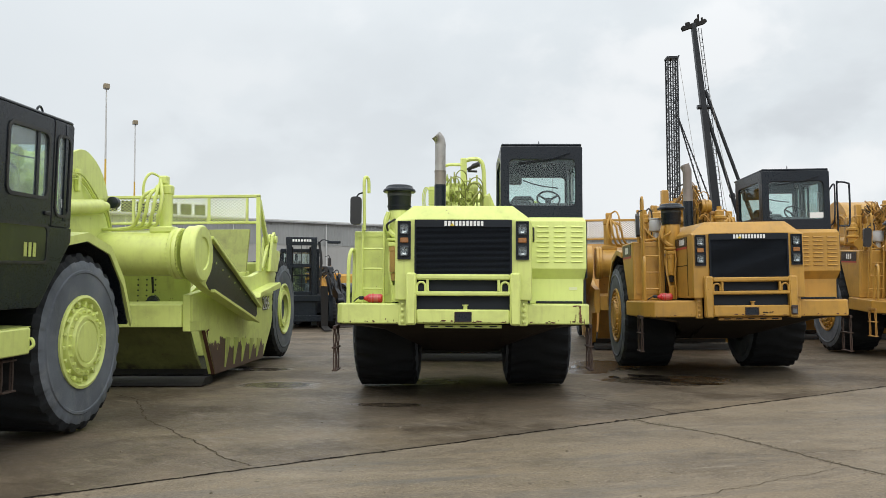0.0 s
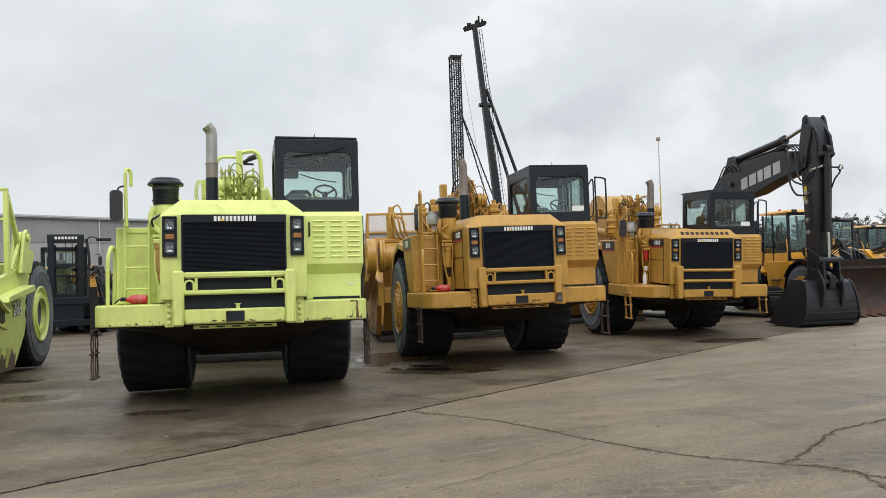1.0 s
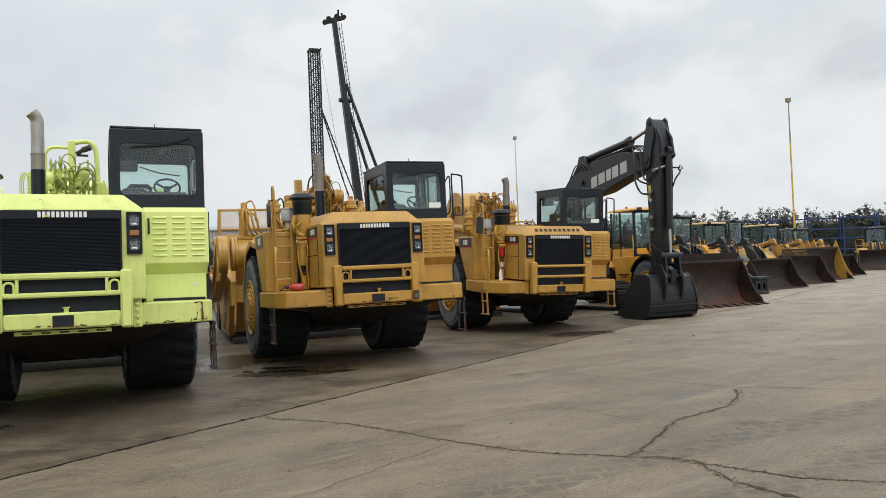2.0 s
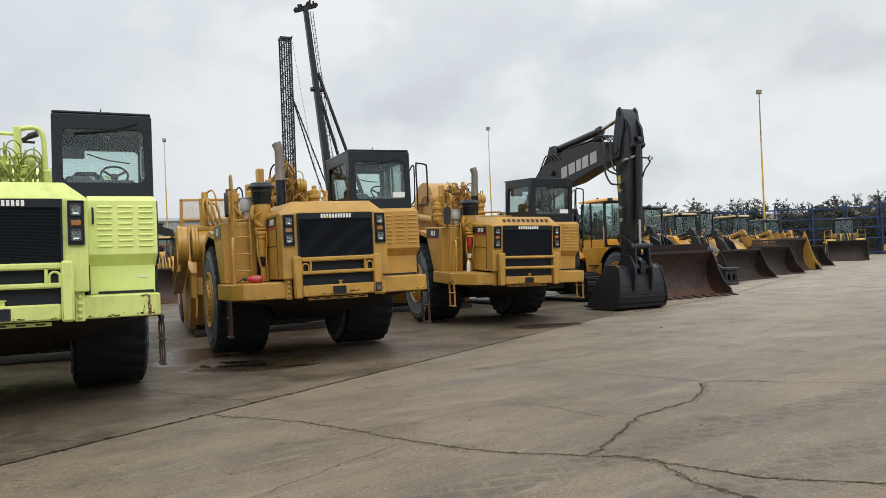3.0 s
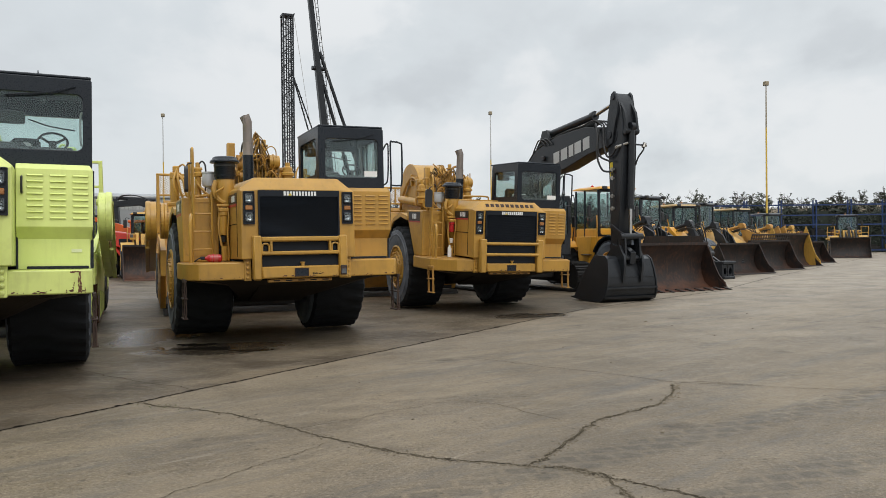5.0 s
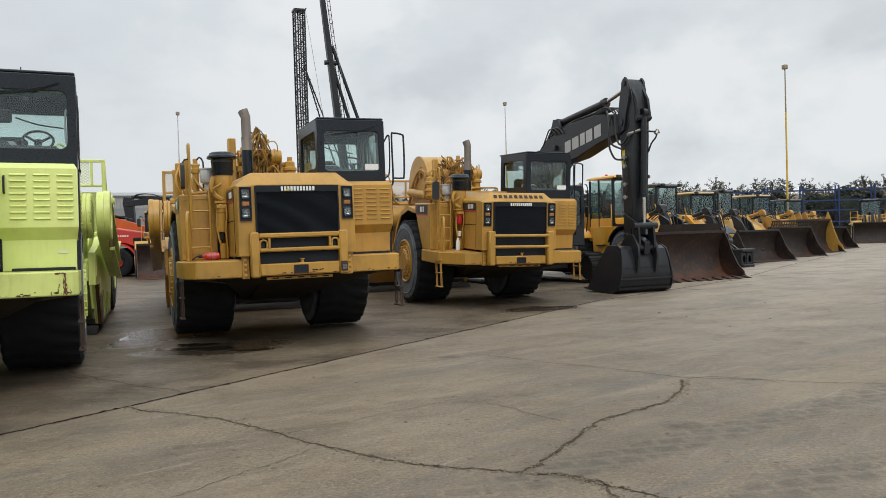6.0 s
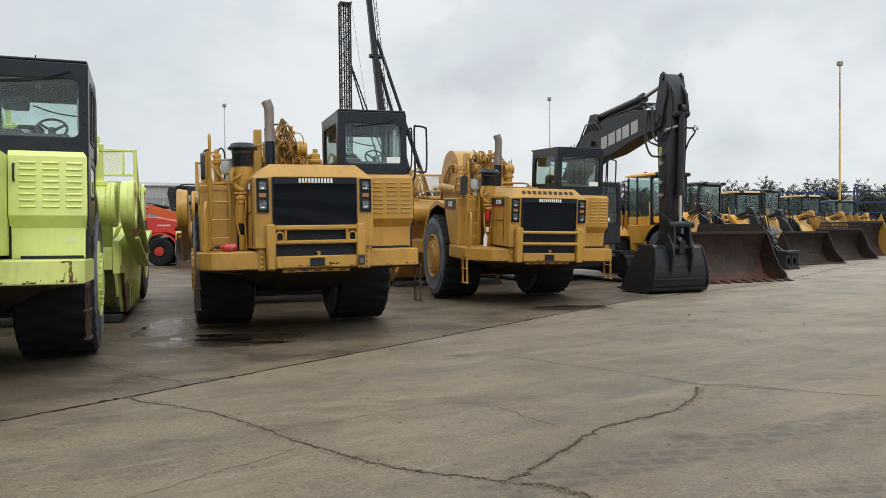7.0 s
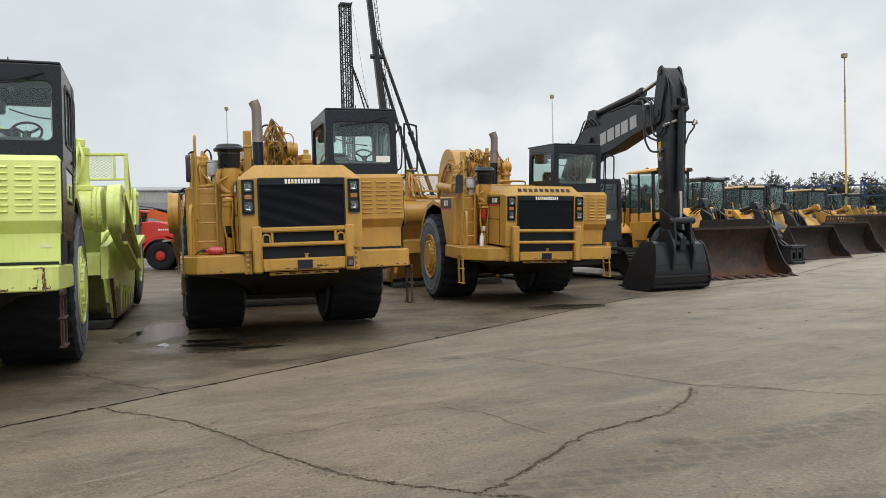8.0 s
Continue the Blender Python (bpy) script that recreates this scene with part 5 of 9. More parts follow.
    part("low_handrail", B(T).tube([(-1.565, -2.35, 1.34), (-1.565, -2.35, 1.85), (-1.55, -2.30, 2.03), (-1.53, -2.2, 2.08), (-1.52, -2.1, 1.98), (-1.53, -2.08, 1.34)], 0.026, 8), paint, s)
    Tm = T @ Matrix.Translation((-1.55, -1.77, 0)) @ pose(0, 0, 0, 0, 0, style.get("mirror", 0))
    mir = part("mirror", B(Tm).loft([[(x, y, z) for x, z in rrect(-0.08, 0.08, 2.47, 2.88, 0.05)] for y in (-0.03, 0.03)]), MIRROR, s, "black mirror on a stalk")
    part("mirror_arm", B(T).tube([(-1.44, -1.72, 2.95), (-1.52, -1.74, 2.92), (-1.55, -1.76, 2.85)], 0.012, 6), BLACK, mir)
    # wheel arches
    for sx in (-1, 1):
        prof = [(-0.48, 2.26), (0.05, 2.34), (0.62, 2.20), (1.02, 1.80), (1.30, 1.28)]
        inner = [(y - 0.01 * (1 + i), z - 0.035) for i, (y, z) in enumerate(prof)]
        a = B(T).prism(prof + inner[::-1], "x", *sorted((sx * 0.72, sx * 1.60)))
        arch = part("wheel_arch", a, paint, s, bevel=0.008)
        lip = [(y - 0.02, z - 0.10) for y, z in prof]
        part("arch_lip", B(T).prism(prof + lip[::-1], "x", *sorted((sx * 1.60, sx * 1.625))), paint, arch)
        part("arch_liner", B(T).prism([(y - 0.02, z - 0.04) for y, z in prof] + [(y - 0.06, z - 0.07) for y, z in prof][::-1], "x", *sorted((sx * 0.74, sx * 1.58))), BLACK, arch)
    if not G:
        part("side_badge", B(T).box(-1.607, -1.601, -1.36, -0.56, 2.15, 2.365), BLACK, fender)
        part("side_badge_stripe", B(T).box(-1.606, -1.600, -1.36, -0.56, 2.115, 2.15), DECAL_RED, fender)
        part("side_badge_print", bars_word(T, -1.12, -0.82, -1.606, 2.20, 2.32, 3, 2, "x"), WHITE, fender)
        part("hood_badge", B(T).box(-0.898, -0.892, -2.55, -1.72, 2.245, 2.41), BLACK, hood)
        part("hood_badge_stripe", B(T).box(-0.902, -0.896, -2.55, -1.72, 2.21, 2.245), DECAL_RED, hood)
        part("hood_badge_print", bars_word(T, -2.40, -2.08, -0.898, 2.28, 2.375, 4, 2, "x"), WHITE, hood)
    if not G:
        # hand pump, pipes and a slotted post on the fender
        pump = part("grease_pump", B(T).lathe([(0, 0.09), (0.03, 0.09), (0.04, 0.055), (0.36, 0.05), (0.37, 0.075), (0.43, 0.075), (0.44, 0.06), (0.50, 0.06), (0.52, 0.04), (0.60, 0.035), (0.61, 0.0001)], (-1.31, -1.25, 2.40), (0, 0, 1), 16)
                    .cyl((-1.39, -1.27, 2.80), (-1.23, -1.27, 2.80), 0.028, n=8).cyl((-1.38, -1.27, 2.90), (-1.24, -1.27, 2.90), 0.022, n=8), paint, s, "painted grease pump on the fender")
        part("pump_hose", B(T).tube([(-1.29, -1.27, 2.98), (-1.24, -1.28, 3.02), (-1.19, -1.28, 2.94), (-1.19, -1.27, 2.7), (-1.20, -1.25, 2.42)], 0.014, 6), HOSE, pump)
        for k in range(4):
            part("pump_line", B(T).tube([(-1.36 + 0.03 * k, -1.30, 2.72 - 0.05 * k), (-1.30 + 0.03 * k, -1.36, 2.60 - 0.04 * k), (-1.20 + 0.03 * k, -1.42, 2.48 - 0.02 * k), (-1.12 + 0.03 * k, -1.46, 2.41)], 0.014, 6), paint, pump)
        part("slotted_post", B(T).box(-1.505, -1.455, -1.50, -1.46, 2.38, 2.98, 0.006).cyl((-1.53, -1.48, 2.62), (-1.44, -1.48, 2.62), 0.016, n=8).cyl((-1.53, -1.48, 2.86), (-1.44, -1.48, 2.86), 0.016, n=8), paint, s)
        part("fender_rail", B(T).tube([(-1.46, -1.48, 2.41), (-1.2, -1.48, 2.44), (-1.06, -1.48, 2.44), (-1.05, -1.48, 2.62)], 0.022, 7), paint, s)
    # panel seams on the engine side
    se = B(T)
    for y in (-2.55, -1.75):
        se.box(-0.897, -0.891, y - 0.008, y + 0.008, 1.42, 2.36)
    se.box(-0.897, -0.891, -2.55, -1.75, 1.92, 1.935)
    part("side_panel_seams", se, STEEL_DARK, hood)
    # ---- intake, filters and exhaust
    px, py = -0.93, -1.66
    pc = part("air_precleaner", B(T).lathe([(0.0, 0.10), (0.0, 0.160), (0.02, 0.166), (0.255, 0.172), (0.265, 0.178), (0.268, 0.232), (0.278, 0.238), (0.302, 0.234), (0.325, 0.205), (0.355, 0.19), (0.368, 0.165), (0.374, 0.0001)], (px, py, 2.69), (0, 0, 1), 28), BLACK, s, "black drum-shaped air precleaner")
    part("precleaner_band", B(T).lathe([(0.0, 0.162), (0.0, 0.176), (0.018, 0.176), (0.018, 0.162)], (px, py, 2.74), (0, 0, 1), 28, True), GRILLE, pc)
    part("precleaner_screen", B(T).lathe([(0.0, 0.166), (0.0, 0.1755), (0.035, 0.1765), (0.04, 0.166)], (px, py, 2.895), (0, 0, 1), 28, True), GREY_SCREEN, pc, "dusty intake screen")
    part("intake_duct", B(T).lathe([(0.0, 0.10), (0.1, 0.13), (0.42, 0.15), (0.46, 0.14), (0.5, 0.12)], (px, py, 2.24), (0, 0, 1), 20).tube([(px, py + 0.05, 2.45), (px + 0.12, py + 0.1, 2.30), (px + 0.35, py + 0.15, 2.26)], 0.13, 14), paint, s)
    part("engine_pipe", B(T).tube([(-1.08, -1.70, 2.66), (-1.12, -1.72, 2.5), (-1.05, -1.74, 2.36), (-0.95, -1.76, 2.30)], 0.04, 8), paint, s)
    part("engine_pipe", B(T).tube([(-0.98, -1.80, 1.36), (-0.98, -1.80, 1.6)], 0.05, 10, smooth=False), paint, s)
    part("engine_pipe", B(T).tube([(-1.03, -1.74, 2.25), (-1.06, -1.78, 1.9), (-1.02, -1.80, 1.6)], 0.02, 6), paint, s)
    part("engine_pipe", B(T).tube([(-0.93, -1.86, 2.22), (-0.92, -1.90, 2.05), (-0.94, -1.88, 1.8), (-0.92, -1.86, 1.5), (-0.92, -1.84, 1.36)], 0.014, 6), paint, s)
    part("engine_pipe", B(T).tube([(-0.90, -1.70, 2.60), (-1.02, -1.82, 2.52), (-1.10, -1.80, 2.45), (-1.04, -1.70, 2.30)], 0.016, 6), HOSE if G else paint, s)
    part("pipe_clamp", B(T).box(-1.09, -0.90, -1.83, -1.73, 2.235, 2.275, 0.008), paint, s)
    fl = B(T).lathe([(0, 0.0001), (0.0, 0.05), (0.02, 0.058), (0.17, 0.058), (0.18, 0.068), (0.22, 0.068), (0.23, 0.03)] if style.get("z") else [(0, 0.0001), (0.0, 0.055), (0.03, 0.062), (0.30, 0.062), (0.31, 0.075), (0.37, 0.075), (0.38, 0.03)], (-0.99, -1.82, 1.92 if style.get("z") else 1.78), (0, 0, 1), 16)
    part("fuel_filter", fl, EXT_RED if style.get("z") else FILTER_TAN if G else paint, s)
    part("filter_bowl", B(T).lathe([(0, 0.0001), (0.0, 0.035), (0.10, 0.045), (0.11, 0.03)], (-0.99, -1.82, 1.66), (0, 0, 1), 14), WHITE if style.get("z") else FILTER_TAN if G else STEEL_DARK, s)
    part("filter_head", B(T).box(-1.07, -0.91, -1.90, -1.74, 2.15, 2.21, 0.01), paint, s)
    if not G:
        part("coolant_bottle", B(T).lathe([(0, 0.05), (0.02, 0.105), (0.05, 0.118), (0.20, 0.118), (0.225, 0.108), (0.23, 0.12), (0.255, 0.12), (0.26, 0.0001)], (-1.14, -1.36, 2.58), (0, 0, 1), 18).cyl((-1.14, -1.36, 2.36), (-1.14, -1.36, 2.59), 0.05, n=10), GREY_BOX, s, "pale precleaner bowl")
    ex, ey_ = (-0.355 if G else -0.40), -0.80
    part("exhaust_sleeve", B(T).cyl((ex, ey_, 2.60), (ex, ey_, 3.20), 0.092, n=20), BLACK, s)
    mid_pipe = part("exhaust_pipe", B(T).cyl((ex, ey_, 3.20), (ex, ey_, 3.42), 0.089, n=20).cyl((ex, ey_, 3.405), (ex, ey_, 3.425), 0.094, n=20), STAINLESS, s, "heat-stained exhaust stack with a bent tip")
    if G:
        tip = B(T).tube([(ex, ey_, 3.425), (ex, ey_, 3.78), (ex, ey_, 3.86), (ex - 0.02, ey_ - 0.01, 3.93), (ex - 0.07, ey_ - 0.03, 3.99)], 0.084, 18)
        part("exhaust_tip", tip, STEEL, mid_pipe, "pale bent exhaust tip")
    else:
        up = [Vector((ex + 0.082 * math.cos(a), ey_ + 0.082 * math.sin(a), 0)) for a in [2 * math.pi * k / 18 for k in range(18)]]
        lean = lambda v, z, sh: v + Vector((sh, -0.3 * sh, z + 0.45 * (v.x - ex) * (sh < 0)))
        tip = B(T).loft([[lean(v, 3.425, 0) for v in up], [v + Vector((0, 0, 3.775 + 0.25 * (v.x - ex))) for v in up], [lean(v, 3.90, -0.045) for v in up]])
        part("exhaust_tip", tip, STAINLESS, mid_pipe, "mitred rust-brown exhaust tip")
    part("exhaust_opening", B(T).cyl((ex - 0.062, ey_ - 0.012, 3.983), (ex - 0.066, ey_ - 0.014, 3.988), 0.05, n=14) if G else B(T).cyl((ex - 0.045, ey_ + 0.013, 3.903), (ex - 0.046, ey_ + 0.013, 3.906), 0.055, n=14), BLACK, mid_pipe)
    # ---- extinguisher
    if style.get("z"):
        part("fire_extinguisher", B(T).lathe([(0, 0.0001), (0, 0.05), (0.02, 0.045), (0.20, 0.045), (0.24, 0.025), (0.27, 0.022), (0.28, 0.0001)], (-1.08, -1.95, 1.345), (0, 0, 1), 16), WHITE, s)
    else:
        e = B(T).lathe([(0, 0.0001), (0, 0.045), (0.02, 0.060), (0.19, 0.060), (0.23, 0.03), (0.26, 0.02)], (-1.10, -2.30, 1.405), (-1, -0.05, 0), 18)
        fe = part("fire_extinguisher", e, EXT_RED, s, "red fire extinguisher lying on the deck")
        part("extinguisher_valve", B(T).box(-1.42, -1.355, -2.35, -2.29, 1.385, 1.435, 0.01).tube([(-1.39, -2.32, 1.43), (-1.45, -2.30, 1.40), (-1.50, -2.26, 1.36)], 0.010, 6), BLACK, fe)
        part("extinguisher_label", B(T).lathe([(0.0, 0.0605), (0.0, 0.0612), (0.10, 0.0612), (0.10, 0.0605)], (-1.16, -2.304, 1.405), (-1, -0.05, 0), 18, True), EXT_LABEL, fe, "faded label round the cylinder")
        part("extinguisher_strap", B(T).lathe([(0.0, 0.060), (0.0, 0.0665), (0.02, 0.0665), (0.02, 0.060)], (-1.22, -2.306, 1.405), (-1, -0.05, 0), 18, True), EXT_RED, fe)
    cab(s, Matrix.Translation(style.get("cab_shift", (0, 0, 0))) @ T, GLASS, not G)
    if not G:
        part("mirror_bracket", B(T).tube([(1.69, -1.95, 2.45), (1.80, -2.0, 2.48), (1.84, -2.0, 2.6), (1.84, -2.0, 3.30), (1.88, -2.0, 3.36), (2.02, -2.0, 3.34), (2.05, -2.0, 3.26), (2.04, -2.0, 2.66), (1.98, -2.0, 2.60), (1.86, -2.0, 2.60)], 0.016, 6), BLACK, s, "empty black mirror frame")
        part("cab_grab_rail", B(T).tube([(1.69, -2.0, 3.20), (1.76, -2.05, 3.32), (1.78, -2.05, 3.2), (1.76, -2.05, 2.7), (1.70, -2.0, 2.6)], 0.014, 6), BLACK, s)


def worn_of(paint):
    return LIME_WORN if paint is LIME else YELLOW_WORN


def fitting(b, x, y, z, r=0.028, h=0.08):
    """A hose end: collar, hexagon and neck."""
    b.cyl((x, y, z), (x, y, z + h), r * 0.75, n=8).cyl((x, y, z + h * 0.3), (x, y, z + h * 0.65), r, n=6)
    return b


def hydraulics(s, paint, seed, style):
    """Hitch tower behind the engine with hoses, valves and rails, and the gooseneck."""
    r = random.Random(seed)
    lime = style["kind"] == "lime"
    worn = worn_of(paint)
    oily = LIME_OLIVE if lime else YELLOW_OILY
    tower = part("hitch_tower", B().box(-0.42, 0.42, 1.05, 1.5, 1.6, 2.62, 0.03).box(-0.30, 0.34, 1.22, 1.45, 2.5, 3.05, 0.03), paint, s, bevel=0.01)
    if lime:
        part("tower_post", B().box(0.0, 0.115, 1.16, 1.30, 1.7, 3.95, 0.015).box(-0.03, 0.145, 1.14, 1.32, 3.30, 3.36, 0.01), paint, tower, bevel=0.006)
        part("hose_guide_rail", B().tube([(-0.33, 1.2, 2.6), (-0.33, 1.2, 3.6), (-0.31, 1.2, 3.76), (-0.22, 1.2, 3.83), (0.0, 1.2, 3.83)], 0.028, 8), paint, tower, "bent pipe rail guarding the hoses")
        part("hose_guide_rail", B().tube([(0.08, 1.2, 3.90), (0.20, 1.2, 3.93), (0.33, 1.2, 3.92), (0.41, 1.2, 3.80), (0.43, 1.2, 3.4), (0.45, 1.2, 2.6)], 0.038, 8), paint, tower, "bent pipe rail guarding the hoses")
        part("hose_end", B().cyl((0.13, 1.12, 3.72), (0.24, 1.08, 3.79), 0.035, n=10).cyl((0.22, 1.09, 3.78), (0.34, 1.05, 3.82), 0.048, n=10).cyl((0.13, 1.12, 3.70), (0.30, 1.10, 3.69), 0.020, n=8), HOSE, tower, "black hose end")
        for x0, x1, z, rad in ((-0.30, -0.05, 3.30, 0.125), (0.15, 0.30, 3.33, 0.15), (-0.22, -0.06, 3.02, 0.10)):
            part("pump_drum", B().lathe([(0, 0.5 * rad), (0.0, rad), ((x1 - x0) * 0.3, rad), ((x1 - x0) * 0.34, rad * 1.07), ((x1 - x0) * 0.45, rad * 1.07), ((x1 - x0) * 0.5, rad), (x1 - x0, rad * 0.9), (x1 - x0, rad * 0.4)], (x0, 0.98, z), (1, 0, 0), 18), paint if x0 < 0 else worn, tower)
        part("cross_bar", B().box(-0.34, 0.50, 1.06, 1.14, 3.13, 3.19, 0.01).box(0.36, 0.52, 0.98, 1.12, 3.02, 3.26, 0.02).box(-0.28, 0.10, 1.0, 1.08, 3.42, 3.47, 0.008), paint, tower, bevel=0.005)
        part("tower_strut", B().prism([(0.46, 3.26), (0.52, 3.30), (0.62, 3.05), (0.62, 2.6), (0.50, 2.6)], "y", 1.10, 1.16), paint, tower, bevel=0.004)
        coil = [(-0.62 + 0.075 * math.cos(a) + 0.003 * a, 0.95 + 0.012 * a, 3.17 + 0.23 * math.sin(a)) for a in [0.45 * k for k in range(46)]]
        part("coiled_hose", B().tube(coil, 0.010, 5, smooth=False), paint, tower, "coiled thin hose beside the exhaust")
        rib = B().box(-0.56, -0.46, 0.90, 1.02, 2.6, 3.40)
        for k in range(12):
            rib.box(-0.575, -0.445, 0.885, 1.035, 2.78 + 0.05 * k, 2.80 + 0.05 * k)
        part("ribbed_cooler", rib, paint, tower)
        stems = ((-0.24, 3.62), (-0.17, 3.58), (-0.11, 3.66), (-0.04, 3.5), (0.17, 3.55), (0.23, 3.47), (0.29, 3.60), (0.36, 3.42))
    else:
        part("tower_post", B().box(-0.52, -0.37, 0.95, 1.10, 2.3, 3.63, 0.015).box(-0.535, -0.355, 0.935, 1.115, 3.30, 3.35, 0.008), paint, tower, bevel=0.006)
        part("tower_post", B().box(0.15, 0.235, 0.95, 1.04, 2.6, 3.72, 0.012).box(0.11, 0.275, 0.94, 1.05, 3.58, 3.62, 0.006), paint, tower, bevel=0.005)
        for x0, x1, z, rad in ((0.28, 0.48, 3.27, 0.145), (-0.34, -0.12, 3.22, 0.14), (-0.30, -0.08, 2.98, 0.11)):
            part("pump_drum", B().lathe([(0, 0.5 * rad), (0.0, rad), ((x1 - x0) * 0.3, rad), ((x1 - x0) * 0.34, rad * 1.1), ((x1 - x0) * 0.45, rad * 1.1), ((x1 - x0) * 0.5, rad), (x1 - x0, rad * 0.9), (x1 - x0, rad * 0.4)], (x0, 0.92, z), (1, 0, 0), 18), paint if x0 > 0 else worn, tower)
        for x, y, z, k in ((0.64, 0.85, 2.66, 1.0), (0.50, 0.95, 2.52, 0.9), (-0.70, 0.75, 2.62, 1.0)):
            part("accumulator", B().lathe([(0, 0.05), (0.03, 0.11), (0.14, 0.115), (0.16, 0.145), (0.20, 0.145), (0.22, 0.10), (0.32, 0.10), (0.34, 0.135), (0.39, 0.135), (0.41, 0.10), (0.50, 0.095), (0.53, 0.05), (0.60, 0.05)], (x, y, z), (0, 0, k), 16), paint, tower)
        part("cross_bar", B().cyl((-0.35, 0.98, 3.36), (0.30, 0.98, 3.36), 0.04, n=10).cyl((0.30, 0.98, 3.12), (0.68, 0.90, 3.12), 0.05, n=10).box(-0.10, 0.12, 0.92, 1.06, 2.95, 3.10, 0.015), worn, tower)
        part("bracket_valve", B().box(-0.76, -0.62, 0.9, 1.04, 3.12, 3.30, 0.02).cyl((-0.69, 0.90, 3.21), (-0.69, 0.82, 3.21), 0.06, n=12).cyl((-0.62, 1.0, 2.6), (-0.64, 0.98, 3.2), 0.045, n=10).cyl((-0.80, 0.98, 2.6), (-0.72, 0.98, 3.2), 0.03, n=8), paint, tower, "valve on a bracket beside the post")
        part("low_pipe_rail", B().tube([(-0.25, -0.90, 2.66), (-0.20, -0.90, 2.74), (0.10, -0.90, 2.75), (0.42, -0.90, 2.74), (0.46, -0.90, 2.66)], 0.022, 6), paint, tower)
        # valve bank between the drums, with close upright lines before it
        part("valve_bank", B().box(-0.12, 0.30, 0.98, 1.16, 2.7, 3.42, 0.02).box(-0.38, 0.46, 1.0, 1.14, 2.7, 3.10, 0.02), oily, tower, "oily valve bank", bevel=0.006)
        stems = [(-0.32 + 0.052 * k, 3.22 + 0.18 * math.sin(k * 2.1)) for k in range(16)]
        if style.get("z"):
            stems += [(0.50 + 0.05 * k, 3.40 + 0.10 * math.sin(k * 1.7)) for k in range(6)] + [(-0.62 + 0.06 * k, 3.30) for k in range(4)]
            part("pump_drum", B().lathe([(0, 0.08), (0.0, 0.16), (0.10, 0.16), (0.11, 0.18), (0.16, 0.18), (0.17, 0.15), (0.26, 0.13), (0.26, 0.05)], (0.52, 0.90, 3.22), (1, 0, 0), 18), paint, tower)
            part("side_block", B().box(-0.72, -0.40, 0.95, 1.2, 2.62, 3.22, 0.02).box(0.48, 0.72, 1.0, 1.2, 2.6, 3.10, 0.02), oily, tower, bevel=0.008)
    # upright steel lines with their couplings
    for x, top in stems:
        y = r.uniform(0.86, 0.95)
        st = B().tube([(x + r.uniform(-0.02, 0.02), y + 0.05, 2.6), (x, y, 2.95), (x, y, top)], r.uniform(0.011, 0.017), 6, steps=2)
        fitting(st, x, y, top - r.uniform(0.1, 0.3))
        fitting(st, x, y, r.uniform(2.95, 3.15), 0.026)
        part("steel_line", st, r.choice((paint, paint, worn, oily)), tower)
    # hoses that rise in a bundle to a clamp and fall away on either side
    n_h, peak, z_top, spread = (0, 0, 0, 0) if lime else (15, -0.02, 3.72, 0.24) if style.get("z") else (12, 0.03, 3.86, 0.05)
    for i in range(n_h):
        x0, x1 = r.uniform(-0.30, 0.42), r.uniform(-0.32, 0.48)
        y = r.uniform(0.80, 1.08)
        px, pz = peak + r.gauss(0, spread), z_top - abs(r.gauss(0, 0.13))
        path = [(x0, y + 0.04, 2.70), (x0 + r.uniform(-.03, .03), y, 3.10), (x0 * 0.35 + px * 0.65 - 0.03, y - 0.05, pz - 0.16), (px, y - 0.06, pz), (x1 * 0.35 + px * 0.65 + 0.03, y - 0.04, pz - 0.17), (x1, y + 0.02, 3.12), (x1, y + 0.10, 2.72)]
        part("hydraulic_hose", B().tube(path, r.choice((0.008, 0.010, 0.012, 0.015)), 6, steps=4), r.choice((paint, oily, worn, oily)) if r.random() < 0.88 else HOSE, tower)
    # hoses that arch over from one coupling to the next
    for i in range(11 if lime else 15 if style.get("z") else 6):
        cx, rad = r.uniform(-0.26, 0.30), r.uniform(0.06, 0.17)
        cz, y = (r.uniform(3.05, 3.48) if i % 3 else r.uniform(3.3, 3.58)), r.uniform(0.78, 1.10)
        arc = [(cx - rad * math.cos(a), y - 0.10 * math.sin(a), cz + rad * 1.3 * math.sin(a)) for a in [math.pi * k / 6 for k in range(7)]]
        path = [(arc[0][0] + r.uniform(-.02, .02), y + 0.06, cz - r.uniform(0.25, 0.5))] + arc + [(arc[-1][0] + r.uniform(-.03, .03), y + 0.06, cz - r.uniform(0.2, 0.45))]
        part("hydraulic_hose", B().tube(path, r.choice((0.010, 0.013, 0.017)), 6, steps=2), HOSE if r.random() < (0.3 if lime else 0.15) else r.choice((paint, oily, worn)), tower)
    # short cross links low in the bundle
    for i in range(10 if lime else 22):
        x0, z0, y = r.uniform(-0.42, 0.30), r.uniform(2.80, 3.40), r.uniform(0.76, 0.98)
        w_, d_ = r.uniform(0.10, 0.35), r.uniform(-0.22, 0.22)
        part("hydraulic_hose", B().tube([(x0, y, z0), (x0 + w_ * 0.25, y - 0.06, z0 + 0.10), (x0 + w_ * 0.7, y - 0.05, z0 + 0.06 + d_), (x0 + w_, y + 0.02, z0 + d_ - 0.05)], r.choice((0.010, 0.014, 0.02)), 6, steps=3), r.choice((paint, worn, oily)), tower)
